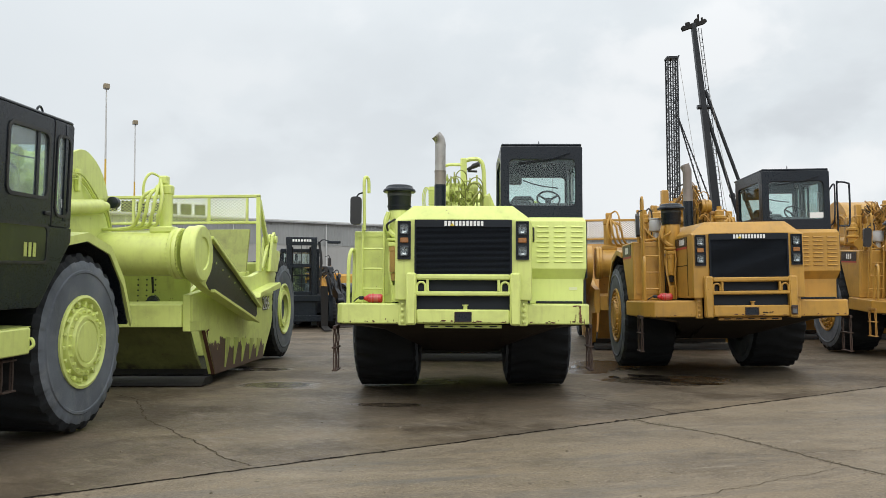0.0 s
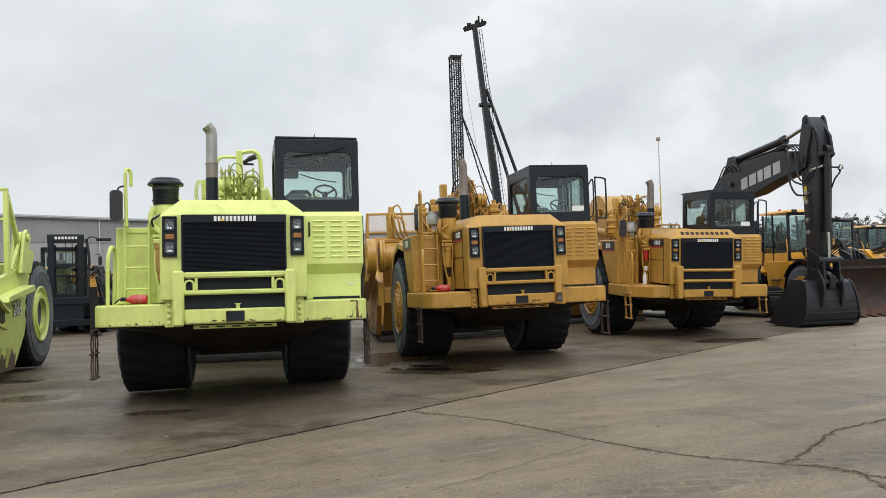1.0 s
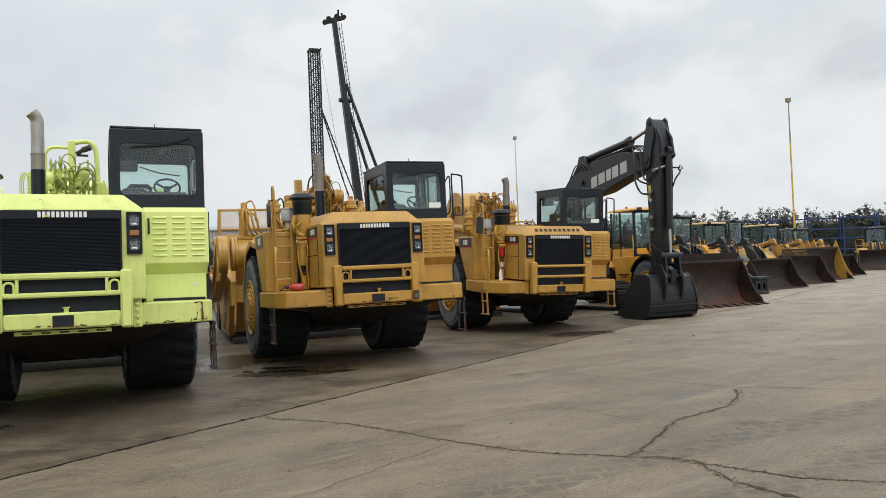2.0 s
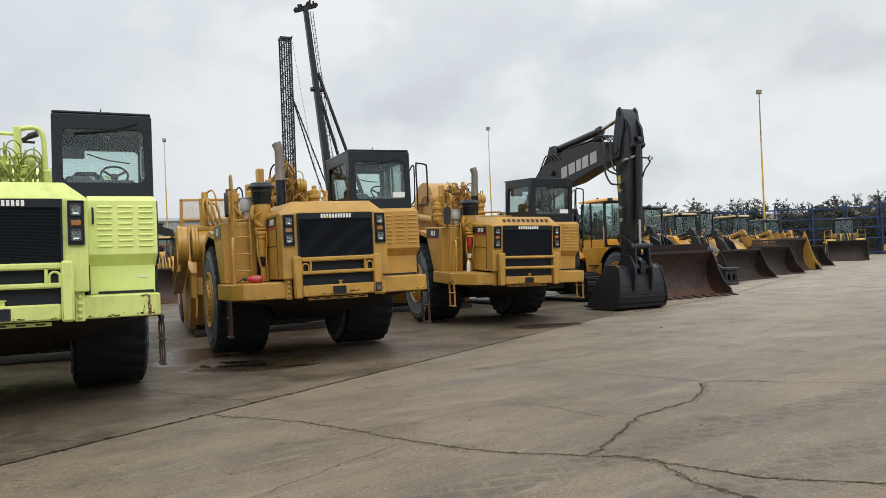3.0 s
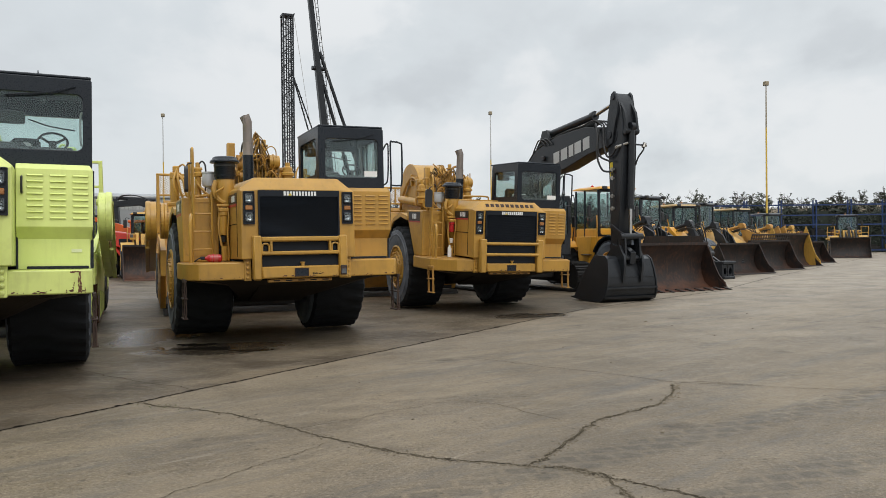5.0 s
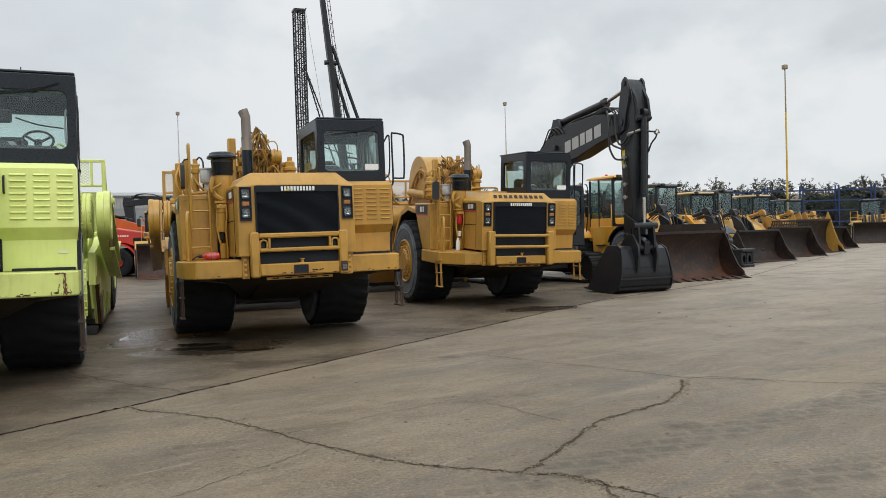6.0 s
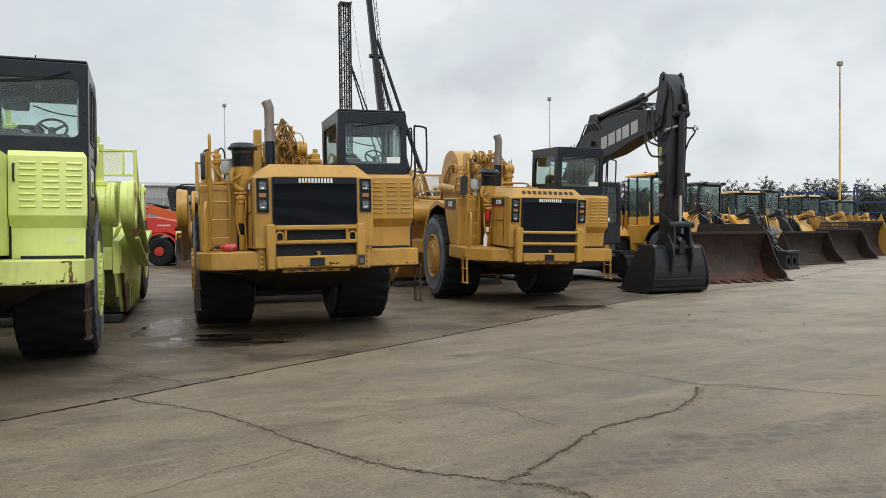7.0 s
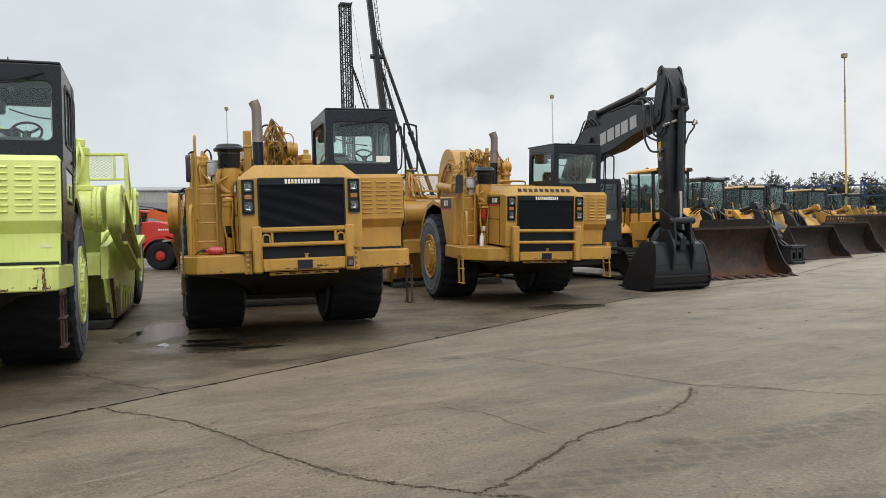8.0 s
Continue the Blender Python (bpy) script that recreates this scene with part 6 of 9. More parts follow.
    for i in range(8 if lime else 12):
        x0, z0, y = r.uniform(-0.36, 0.30), r.uniform(2.80, 3.30), r.uniform(0.82, 0.95)
        w_, h_ = r.uniform(0.05, 0.12), r.uniform(0.06, 0.15)
        vb_ = B().box(x0, x0 + w_, y, y + 0.12, z0, z0 + h_, 0.01)
        for k in range(3):
            fitting(vb_, x0 + w_ * (0.2 + 0.3 * k), y + 0.06, z0 + h_, 0.018, 0.05)
        vb_.cyl((x0 + w_ / 2, y, z0 + h_ / 2), (x0 + w_ / 2, y - 0.03, z0 + h_ / 2), min(w_, h_) * 0.32, n=8)
        part("valve_body", vb_, worn if i % 3 == 0 else paint, tower)
    # gooseneck: two cheek plates and a top skin
    crown = [(2.42 - 0.86 * math.cos(radians(a)), 2.98 + 0.86 * math.sin(radians(a))) for a in range(10, 171, 10)]
    prof = [(1.45, 1.75), (1.5, 2.7)] + crown + [(3.38, 2.55), (3.35, 1.80), (2.95, 1.72), (2.75, 2.1), (2.3, 2.45), (1.95, 2.2), (1.8, 1.7)]
    gd = style.get("goose_drop", 0.0)
    sink = lambda pts: [(y - 0.6 * gd * min(1.0, max(0.0, (y - 2.2) / 0.5)), z - gd * min(1.0, max(0.0, (z - 2.7) / 0.4))) for y, z in pts]
    prof = sink(prof)
    g = B()
    for x in (-0.46, 0.40):
        g.prism(prof, "x", x, x + 0.06)
    g.prism(sink([(2.42 + (y - 2.42) * 0.975, z - 0.02) for y, z in crown] + [(2.42 + (y - 2.42) * 0.92, z - 0.07) for y, z in crown[::-1]]), "x", -0.42, 0.42)
    goose = part("gooseneck", g, paint, s, "tall curved gooseneck plates", bevel=0.012)
    for x in (-0.62, 0.56):
        part("steering_cylinder", B().cyl((x, 0.6, 2.62), (x * 0.95, 2.7, 2.85), 0.11, n=16).cyl((x * 0.95, 2.7, 2.85), (x * 0.95, 2.9, 2.87), 0.07, n=12), paint, goose)
    for i in range(9):
        x = r.choice((-0.50, 0.49)) + r.uniform(-0.02, 0.03)
        k = r.uniform(0.0, 0.45)
        part("hydraulic_hose", B().tube([(x, 1.50, 3.05 + k * 0.4), (x * 1.02, 1.80, 3.30 + k * 0.3 - gd), (x * 1.03, 2.20, 3.32 + k * 0.25 - gd), (x * 1.05, 2.65, 3.05 + k * 0.2 - gd), (x * 1.06, 2.92, 2.72 + 0.2 * k), (x * 1.1, 3.02, 2.55)], r.choice((0.011, 0.015, 0.019)), 6, steps=4), r.choice((paint, worn)), goose)
    part("hose_clamp", B().box(0.46, 0.53, 2.08, 2.16, 3.20 - gd, 3.52 - gd, 0.01).box(-0.53, -0.46, 2.08, 2.16, 3.20 - gd, 3.52 - gd, 0.01), paint, goose)
    part("horn_lamp", B().lathe([(0, 0.03), (0.02, 0.09), (0.12, 0.09), (0.13, 0.0001)], (0.55, 3.05, 2.95), (0, 1, 0), 16), BLACK, goose)


def expanded_mesh(x0, x1, z0, z1, y, cell_x=0.085, cell_z=0.06, t=0.007):
    b = B()
    nx, nz = int((x1 - x0) / cell_x), int((z1 - z0) / cell_z)
    dx, dz = (x1 - x0) / nx, (z1 - z0) / nz
    for i in range(nx):
        for k in range(nz):
            for a, c in (((0, 0), (1, 1)), ((0, 1), (1, 0))):
                p = (x0 + (i + a[0]) * dx, z0 + (k + a[1]) * dz)
                q = (x0 + (i + c[0]) * dx, z0 + (k + c[1]) * dz)
                s = t if c[1] > a[1] else -t
                b.add([(p[0], y, p[1] - t), (p[0], y, p[1] + t), (q[0], y, q[1] + t), (q[0], y, q[1] - t)], [(0, 1, 2, 3)])
    return b


def bowl(s, W, paint, worn, inset, style):
    """Scraper unit: draft frame, bowl, apron, ejector, guard fence and rear wheels, in metres from the front axle."""
    ty, tz = 3.0, 2.15
    part("draft_tube", B(W).cyl((-1.72, ty, tz), (1.72, ty, tz), 0.34, n=36), paint, s)
    for sx in (-1, 1):
        tubeflange = B(W)
        tubeflange.lathe([(0.0, 0.335), (0.0, 0.385), (0.05, 0.39), (0.06, 0.375), (0.07, 0.39), (0.12, 0.385), (0.12, 0.335)], (sx * 1.585, ty, tz), (sx, 0, 0), 40)
        flange = part("tube_flange", tubeflange, paint, s, "bolted flange round the draft tube")
        bolt = painted(FLANGE_BOLT, paint)
        for i in range(32):
            a = 2 * math.pi * i / 32
            piece("flange_bolt", bolt, paint, flange).matrix_local = W @ Matrix.Translation((sx * 1.645, ty + 0.363 * math.cos(a), tz + 0.363 * math.sin(a)))
        arm_prof = [(ty + 0.42 * math.cos(a), tz + 0.42 * math.sin(a)) for a in [radians(d) for d in range(60, 261, 20)]]
        arm_prof += [(3.55, 1.55), (6.05, 0.98), (6.25, 1.02), (6.25, 1.28)]
        arm_prof = [(3.32, 2.52)] + arm_prof[1:]
        arm = part("draft_arm", B(W).prism(arm_prof, "x", *sorted((sx * 1.80, sx * 1.95))), paint, s, "tapering draft arm along the bowl", bevel=0.015)
        hubp = B(W).lathe([(0, 0.43), (0.08, 0.43), (0.10, 0.41), (0.10, 0.25), (0.075, 0.24), (0.075, 0.0001)], (sx * 1.92, ty, tz), (sx, 0, 0), 36)
        part("arm_boss", hubp, paint, arm, bevel=0.006)
        ins = [(3.52, 2.38)] + [(ty + 0.53 * math.cos(radians(a)), tz + 0.53 * math.sin(radians(a))) for a in (15, 0, -15, -30, -45, -58)] + [(3.42, 1.60), (6.0, 1.05), (6.16, 1.10), (6.14, 1.30)]
        part("arm_inset", B(W).prism(ins, "x", *sorted((sx * 1.951, sx * 1.958))), inset, arm, "dark panel on the arm")
        rim = B(W)
        for (ya, za), (yb, zb) in (((3.40, 2.44), (6.22, 1.28)), ((3.5, 1.60), (6.1, 1.0))):
            rim.prism([(ya, za), (yb, zb), (yb, zb - 0.05), (ya, za - 0.05)], "x", *sorted((sx * 1.95, sx * 2.03)))
        part("arm_rib", rim, paint, arm, bevel=0.006)
        # hydraulic riser on the tube
        rs = B(W).cyl((sx * 1.42, ty, 2.45), (sx * 1.42, ty, 3.05), 0.095, n=16).box(*sorted((sx * 1.28, sx * 1.52)), ty - 0.08, ty + 0.10, 3.05, 3.20, 0.02).box(*sorted((sx * 1.32, sx * 1.46)), ty - 0.06, ty + 0.06, 3.20, 3.34, 0.02)
        rs.box(*sorted((sx * 1.22, sx * 1.58)), ty - 0.15, ty + 0.15, 2.46, 2.56, 0.02)
        riser = part("lift_cylinder", rs, paint, s, "upright lift cylinder on the draft tube")
        r = random.Random(7 + sx)
        for i in range(4):
            e = sx * (1.27 + 0.1 * i)
            part("cylinder_hose", B(W).tube([(sx * 1.37, ty - 0.10, 3.15 + 0.04 * i), (e - sx * 0.12, ty - 0.22, 3.0), (e - sx * 0.18, ty - 0.22, 2.72), (e - sx * 0.35, ty - 0.1, 2.55), (sx * (0.5 - 0.1 * i), ty - 0.05, 2.52)], 0.026, 7), paint, riser)
        part("cylinder_hose", B(W).tube([(sx * 1.34, ty, 3.32), (sx * 1.24, ty - 0.15, 3.36), (sx * 1.17, ty - 0.22, 3.2), (sx * 1.15, ty - 0.2, 2.9)], 0.02, 6), paint, riser)
        # bowl side
        side_prof = [(3.25, 1.52), (3.25, 0.95), (3.95, 0.93), (4.45, 0.16), (7.45, 0.16), (8.10, 0.75), (8.62, 1.66), (8.62, 1.80), (8.30, 2.15), (8.0, 2.18), (7.55, 1.98), (6.6, 1.84), (5.0, 1.80), (4.2, 1.62)]
        sd = part("bowl_side", B(W).prism(side_prof, "x", *sorted((sx * 1.60, sx * 1.72))), paint, s, "worn bowl side plate", bevel=0.012)
        part("worn_strip", B(W).prism([(4.44, 0.165), (4.10, 0.70), (4.05, 0.90), (4.40, 1.02), (7.60, 0.72), (7.44, 0.165)], "x", *sorted((sx * 1.722, sx * 1.727))), LIME_SCRAPED if style["kind"] == "lime" else YELLOW_SCRAPED, sd, "lower bowl side with paint rubbed off to rust")
        for k in range(5):
            y_, d_ = 4.92 + 0.50 * k, 0.04 * k
            part("wear_bar", B(W).prism([(y_, 0.24), (y_ + 0.04, 0.23), (y_ + 0.30, 0.70 - d_), (y_ + 0.26, 0.74 - d_), (y_ + 0.06, 0.76 - d_)], "x", *sorted((sx * 1.7275, sx * 1.742))), LIME_WORN if style["kind"] == "lime" else YELLOW_SCRAPED, sd)
        edge_ = [(3.98, 0.92), (4.46, 0.17), (4.62, 0.17), (4.50, 0.42), (4.40, 0.55), (4.34, 0.76), (4.20, 0.80), (4.12, 0.94)]
        part("rusty_front_edge", B(W).prism(edge_, "x", *sorted((sx * 1.7215, sx * 1.7255))), RUST_BARE if style["kind"] == "lime" else worn, sd, "rusty scraped front edge")
        part("rusty_front_face", B(W).prism([(3.946, 0.926), (4.446, 0.156), (4.45, 0.16), (3.95, 0.93)], "x", *sorted((sx * 1.655, sx * 1.716))), RUST_BARE if style["kind"] == "lime" else worn, sd, "rusty scraped front face")
        for k in range(7):
            part("panel_bolt", B(W).cyl((sx * 1.955, 3.75 + 0.33 * k, 2.02 - 0.105 * k), (sx * 1.966, 3.75 + 0.33 * k, 2.02 - 0.105 * k), 0.016, n=6), paint, arm)
        part("side_flare", B(W).prism([(6.3, 1.42), (7.9, 1.60), (7.95, 1.66), (7.9, 1.72), (6.35, 1.52)], "x", *sorted((sx * 1.72, sx * 1.98))), paint, sd, bevel=0.01)
        ear = [(7.6, 1.95), (7.78, 2.50), (7.86, 2.72), (8.0, 2.80), (8.13, 2.70), (8.16, 2.52), (8.12, 2.42), (8.40, 2.40), (8.44, 2.30), (8.3, 2.1), (8.2, 1.95)]
        part("rear_ear", B(W).prism(ear, "x", *sorted((sx * 1.60, sx * 1.66))).prism(ear, "x", *sorted((sx * 1.77, sx * 1.83))).box(*sorted((sx * 1.66, sx * 1.77)), 7.72, 8.2, 1.95, 2.25), paint, sd, bevel=0.008)
        part("ear_pin", B(W).cyl((sx * 1.57, 8.0, 2.64), (sx * 1.87, 8.0, 2.64), 0.075, n=14).lathe([(0, 0.12), (0.05, 0.12)], (sx * 1.695, 8.0, 2.64), (1, 0, 0), 16), paint, sd)
        part("ear_link", B(W).prism([(7.30, 2.02), (7.36, 1.96), (8.04, 2.58), (8.0, 2.68), (7.92, 2.66)], "x", *sorted((sx * 1.69, sx * 1.75))), paint, sd, bevel=0.008)
        part("side_plate_patch", B(W).box(*sorted((sx * 1.72, sx * 1.735)), 3.3, 3.6, 1.10, 1.50, 0.004), paint, sd)
        if style["kind"] == "lime":
            if sx > 0:
                face = W @ pose(1.7285, 7.66, 1.27, 90, 0, 90)
                part("fleet_number", lettering("286", 0.37, face, 0.018), BLACK, sd, "black outline of the fleet number")
                part("fleet_number", lettering("286", 0.37, W @ pose(1.7315, 7.66, 1.27, 90, 0, 90)), WHITE, sd, "white painted fleet number 286")
        # guard fence end
        fe = B(W).prism([(7.12, 1.95), (7.28, 1.95), (7.20, 3.50), (7.12, 3.50)], "x", *sorted((sx * 1.66, sx * 1.74)))
        fe.prism([(7.25, 3.42), (8.05, 2.30), (7.98, 2.25), (7.20, 3.32)], "x", *sorted((sx * 1.66, sx * 1.74)))
        part("fence_stay", fe, paint, s, bevel=0.008)
        wheel(s, *(W @ Vector((sx * 1.26, 9.2, 0)))[:2], sx > 0, paint if style["kind"] == "lime" else YELLOW, False, style["bend"])
    # front of the bowl
    cb = B(W).prism([(3.20, 1.02), (3.20, 1.36), (3.36, 1.42), (3.50, 1.36), (3.50, 1.02)], "x", -1.60, 1.60)
    part("front_crossbeam", cb, paint, s, bevel=0.012)
    bp = part("apron_plate", B(W).prism([(3.58, 1.35), (3.62, 2.0), (3.66, 2.0), (3.63, 1.35)], "x", -1.58, 1.58), worn, s, "perforated plate behind the draft tube")
    dots = B(W)
    for r_ in range(6):
        for c in range(3):
            dots.cyl((0.75 + c * 0.14, 3.572 + 0.004 * r_, 1.42 + r_ * 0.085), (0.75 + c * 0.14, 3.58 + 0.004 * r_, 1.42 + r_ * 0.085), 0.014, n=8)
    part("plate_holes", dots, BLACK, bp)
    ap = [(3.45, 1.05), (3.62, 0.85), (3.85, 0.55), (4.15, 0.28), (4.20, 0.30), (3.92, 0.60), (3.70, 0.90), (3.55, 1.08)]
    part("apron", B(W).prism(ap, "x", -1.58, 1.58), APRON_LIME if style["kind"] == "lime" else worn, s, "curved scuffed apron with shade put into its paint")
    part("cutting_edge", B(W).prism([(4.00, 0.02), (4.02, 0.06), (4.16, 0.14), (4.5, 0.14), (4.5, 0.02)], "x", -1.66, 1.66), STEEL_DARK, s, "dark steel cutting edge near the ground")
    part("bowl_floor", B(W).box(-1.60, 1.60, 4.4, 7.4, 0.16, 0.26), STEEL_DARK, s)
    ej = B(W).prism([(6.4, 0.3), (6.7, 1.8), (7.02, 2.80), (7.08, 2.80), (6.78, 1.8), (6.5, 0.3)], "x", -1.57, 1.56)
    part("ejector", ej, LIME_OLIVE if style["kind"] == "lime" else worn, s, "leaning ejector plate inside the bowl", bevel=0.008)
    part("rear_frame", B(W).box(-1.55, 1.55, 7.75, 7.95, 0.6, 2.15, 0.03).box(-0.6, 0.6, 7.9, 11.0, 0.9, 1.7, 0.04).box(-0.9, 0.9, 10.9, 11.3, 0.7, 1.7, 0.04), paint, s)
    part("rear_axle", B(W).cyl((-0.9, 9.2, 1.12), (0.9, 9.2, 1.12), 0.22, n=16), STEEL_DARK, s)
    # guard fence across the bowl
    fn = B(W).box(-1.74, 1.74, 7.12, 7.20, 3.46, 3.52, 0.01).box(-1.74, 1.74, 7.13, 7.19, 2.92, 2.97, 0.01)
    fence = part("guard_fence", fn, paint, s, "mesh guard fence above the bowl")
    for i in range(5):
        x = -1.7 + i * 0.79
        part("fence_post", B(W).box(x - 0.025, x + 0.025, 7.13, 7.19, 2.92, 3.48, 0.005), paint, fence)
    me = expanded_mesh(-1.7, 1.42, 2.97, 3.46, 7.16)
    me.v = [tuple(W @ Vector(p)) for p in me.v]
    tagged(part("fence_mesh", me, paint, fence), kind="stuff")
    part("apron_arm", B(W).prism([(3.7, 1.55), (4.3, 1.75), (7.0, 1.95), (7.0, 1.85), (4.3, 1.6)], "x", 1.48, 1.56), paint, s)
    part("chain_hook", B(W).cyl((1.05, 3.42, 1.8), (1.05, 3.45, 1.55), 0.02, n=6).lathe([(0, 0.04), (0.02, 0.09), (0.10, 0.09), (0.12, 0.04)], (1.05, 3.40, 1.42), (0, 1, 0), 14), BLACK, s)


def scraper(label, at, yaw, tilt, paint, pale, worn, inset, style, seed):
    s = thing("wheel_tractor_scraper", pose(at[0], at[1], 0, 0, 0, yaw), label, "scraper", "row of parked scrapers")
    T = pose(0, 0, 0, tilt[0], tilt[1], 0)
    # the rear unit turns about the hitch
    W = Matrix.Translation((0, 1.3, 0)) @ pose(0, 0, 0, 0, 0, style["bend"]) @ Matrix.Translation((0, -1.3, 0))
    for sx in (-1, 1):
        wheel(s, sx * 1.19, 0.0, sx > 0, paint)
    tractor(s, T, paint, pale, worn, style)
    hydraulics(s, paint, seed, style)
    bowl(s, W, paint, worn, inset, style)
    return s


LIME_STYLE = {"kind": "lime", "guard": "frame", "step": BROWN_STEP, "bend": 0.0}
scraper("lime green wheel tractor-scraper with a black cab, parked facing the aisle", (-8.85, 6.21), 20.3, (0.8, 2.2), LIME, LIME_PALE, LIME_WORN, BLACK, dict(LIME_STYLE, cab_shift=(0, 0.09, -0.09), rail_off=True, rear_step=True, goose_drop=0.19), 1)
scraper("lime green wheel tractor-scraper with a red extinguisher on its deck", (-4.785, 12.239), 21.49, (-1.445, 0.539), LIME, LIME_PALE, LIME_WORN, BLACK, dict(LIME_STYLE, bend=-3.7, goose_drop=0.40), 2)
scraper("yellow wheel tractor-scraper with a black cab and bar guard", (-1.352, 16.49), 19.96, (-0.726, -0.339), YELLOW, YELLOW, YELLOW_WORN, YELLOW_WORN,
        {"kind": "yellow", "guard": "frame", "step": BROWN_STEP, "bend": -3.0, "mirror": 84, "goose_drop": 0.40}, 3)
scraper("yellow wheel tractor-scraper with round guard rails before the grille", (2.722, 21.745), 17.95, (2.382, 1.27), YELLOW, YELLOW, YELLOW_WORN, YELLOW_WORN,
        {"kind": "yellow", "guard": "rails", "step": YELLOW_WORN, "bend": 0.0, "chamfer": True, "z": True}, 4)


# ---- excavator ----
def excavator(at, yaw):
    s = thing("excavator", pose(at[0], at[1], 0, 0, 0, yaw), "charcoal crawler excavator with its bucket set down on the yard", "excavator")
    # stick
    prof = [(-0.08, 1.50), (-0.20, 2.4), (-0.31, 3.9), (-0.34, 4.70), (-0.22, 5.18), (-0.10, 5.42), (0.00, 5.52), (0.08, 5.46), (0.19, 5.05), (0.30, 4.55), (0.30, 4.0), (0.25, 3.0), (0.22, 1.42), (0.05, 1.36)]
    stick = part("stick", B().prism(prof, "x", -0.23, 0.23), CHARCOAL, s, "dark grey dipper stick", bevel=0.02)
    for x in (-0.285, 0.225):
        part("stick_head_plate", B().prism([(-0.20, 5.05), (-0.12, 5.46), (-0.04, 5.56), (0.08, 5.50), (0.20, 5.06), (0.33, 4.5), (0.30, 4.1), (0.05, 4.2), (-0.05, 4.6)], "x", x, x + 0.06), CHARCOAL, stick, bevel=0.01)
    part("stick_pin", B().cyl((-0.31, 0.17, 4.42), (0.31, 0.17, 4.42), 0.10, n=16).cyl((-0.31, 0.0, 5.40), (0.31, 0.0, 5.40), 0.075, n=14), CHARCOAL, stick)
    part("bucket_cylinder", B().cyl((0.0, -0.42, 4.55), (0.0, -0.34, 2.55), 0.085, n=16).cyl((0.0, -0.34, 2.55), (0.0, -0.335, 2.45), 0.11, n=16).lathe([(0, 0.12), (0.12, 0.12)], (-0.06, -0.42, 4.58), (1, 0, 0), 14), CHARCOAL, stick)
    part("cylinder_rod", B().cyl((0.0, -0.335, 2.47), (0.0, -0.32, 1.70), 0.05, n=14), CHROME, stick, "bright hydraulic rod")
    for z_, l_ in ((3.50, 0.07), (3.27, 0.05), (2.80, 0.06), (2.47, 0.06)):
        part("pipe_clamp", B().box(-0.325, -0.235, 0.0, l_ + 0.05, z_ - 0.025, z_ + 0.025, 0.006).cyl((-0.295, 0.05, z_ - 0.05), (-0.295, 0.05, z_ + 0.05), 0.032, n=8), STEEL, stick)
    br = [(-0.20, 5.25), (-0.40, 4.95), (-0.46, 4.55), (-0.44, 4.40), (-0.34, 4.36), (-0.22, 4.6)]
    part("cylinder_bracket", B().prism(br, "x", -0.20, -0.13).prism(br, "x", 0.13, 0.20).cyl((-0.22, -0.40, 4.47), (0.22, -0.40, 4.47), 0.07, n=12), CHARCOAL, stick, bevel=0.008)
    part("warning_label", B().box(-0.238, -0.231, 0.09, 0.21, 3.30, 3.70), DECAL_Y, stick, "yellow warning label")
    part("stick_hose", B().tube([(-0.27, 0.62, 4.66), (-0.34, 0.62, 4.30), (-0.36, 0.60, 3.85), (-0.35, 0.40, 3.52), (-0.33, 0.15, 3.45), (-0.295, 0.05, 3.46)], 0.026, 8), HOSE, stick)
    part("stick_hose", B().tube([(-0.29, 0.40, 4.70), (-0.34, 0.34, 4.20), (-0.33, 0.20, 3.86), (-0.30, 0.0, 3.90), (-0.28, -0.16, 4.08)], 0.026, 8), HOSE, stick)
    part("stick_pipe", B().tube([(-0.295, 0.05, 3.46), (-0.295, 0.05, 3.0), (-0.295, 0.05, 2.75), (-0.295, 0.10, 2.42)], 0.020, 7), HOSE, stick)
    tee = part("hose_tee", B().cyl((-0.28, -0.18, 4.08), (-0.10, -0.40, 4.16), 0.034, n=8).cyl((-0.29, -0.13, 4.05), (-0.27, -0.20, 4.09), 0.05, n=6), STEEL, stick, "bright hose fitting")
    part("cross_pipe", B().tube([(-0.10, -0.42, 4.16), (0.14, -0.44, 4.12), (0.40, -0.42, 4.12)], 0.024, 7), CHARCOAL, tee)
    part("pipe_end", B().cyl((0.36, -0.42, 4.06), (0.42, -0.42, 4.17), 0.05, n=8).cyl((0.40, -0.42, 4.12), (0.47, -0.42, 4.10), 0.03, n=6), STEEL, tee)
    part("quick_hitch_hose", B().tube([(0.39, -0.42, 4.10), (0.36, -0.42, 3.98), (0.26, -0.36, 3.82), (0.20, -0.30, 3.60)], 0.022, 7), HOSE, stick)
    part("side_rib", B().ring(circle(0.16, 4.42, 0.27, 24), circle(0.16, 4.42, 0.25, 24), "x", -0.246, -0.228), CHARCOAL, stick)
    # linkage
    lk = B()
    for x in (-0.26, 0.20):
        lk.prism([(-0.42, 1.78), (-0.28, 1.84), (-0.18, 1.70), (-0.24, 1.15), (-0.36, 1.05), (-0.46, 1.15)], "x", x, x + 0.06)
        lk.prism([(-0.40, 1.80), (-0.30, 1.70), (0.18, 1.98), (0.10, 2.06)], "x", x - 0.04, x)
    link = part("bucket_link", lk, CHARCOAL, s, "pinned bucket linkage", bevel=0.008)
    part("link_pin", B().cyl((-0.36, -0.35, 1.72), (0.36, -0.35, 1.72), 0.085, n=14).cyl((-0.34, -0.34, 1.16), (0.34, -0.34, 1.16), 0.075, n=14).cyl((-0.30, 0.08, 1.46), (0.30, 0.08, 1.46), 0.08, n=14), CHARCOAL, link)
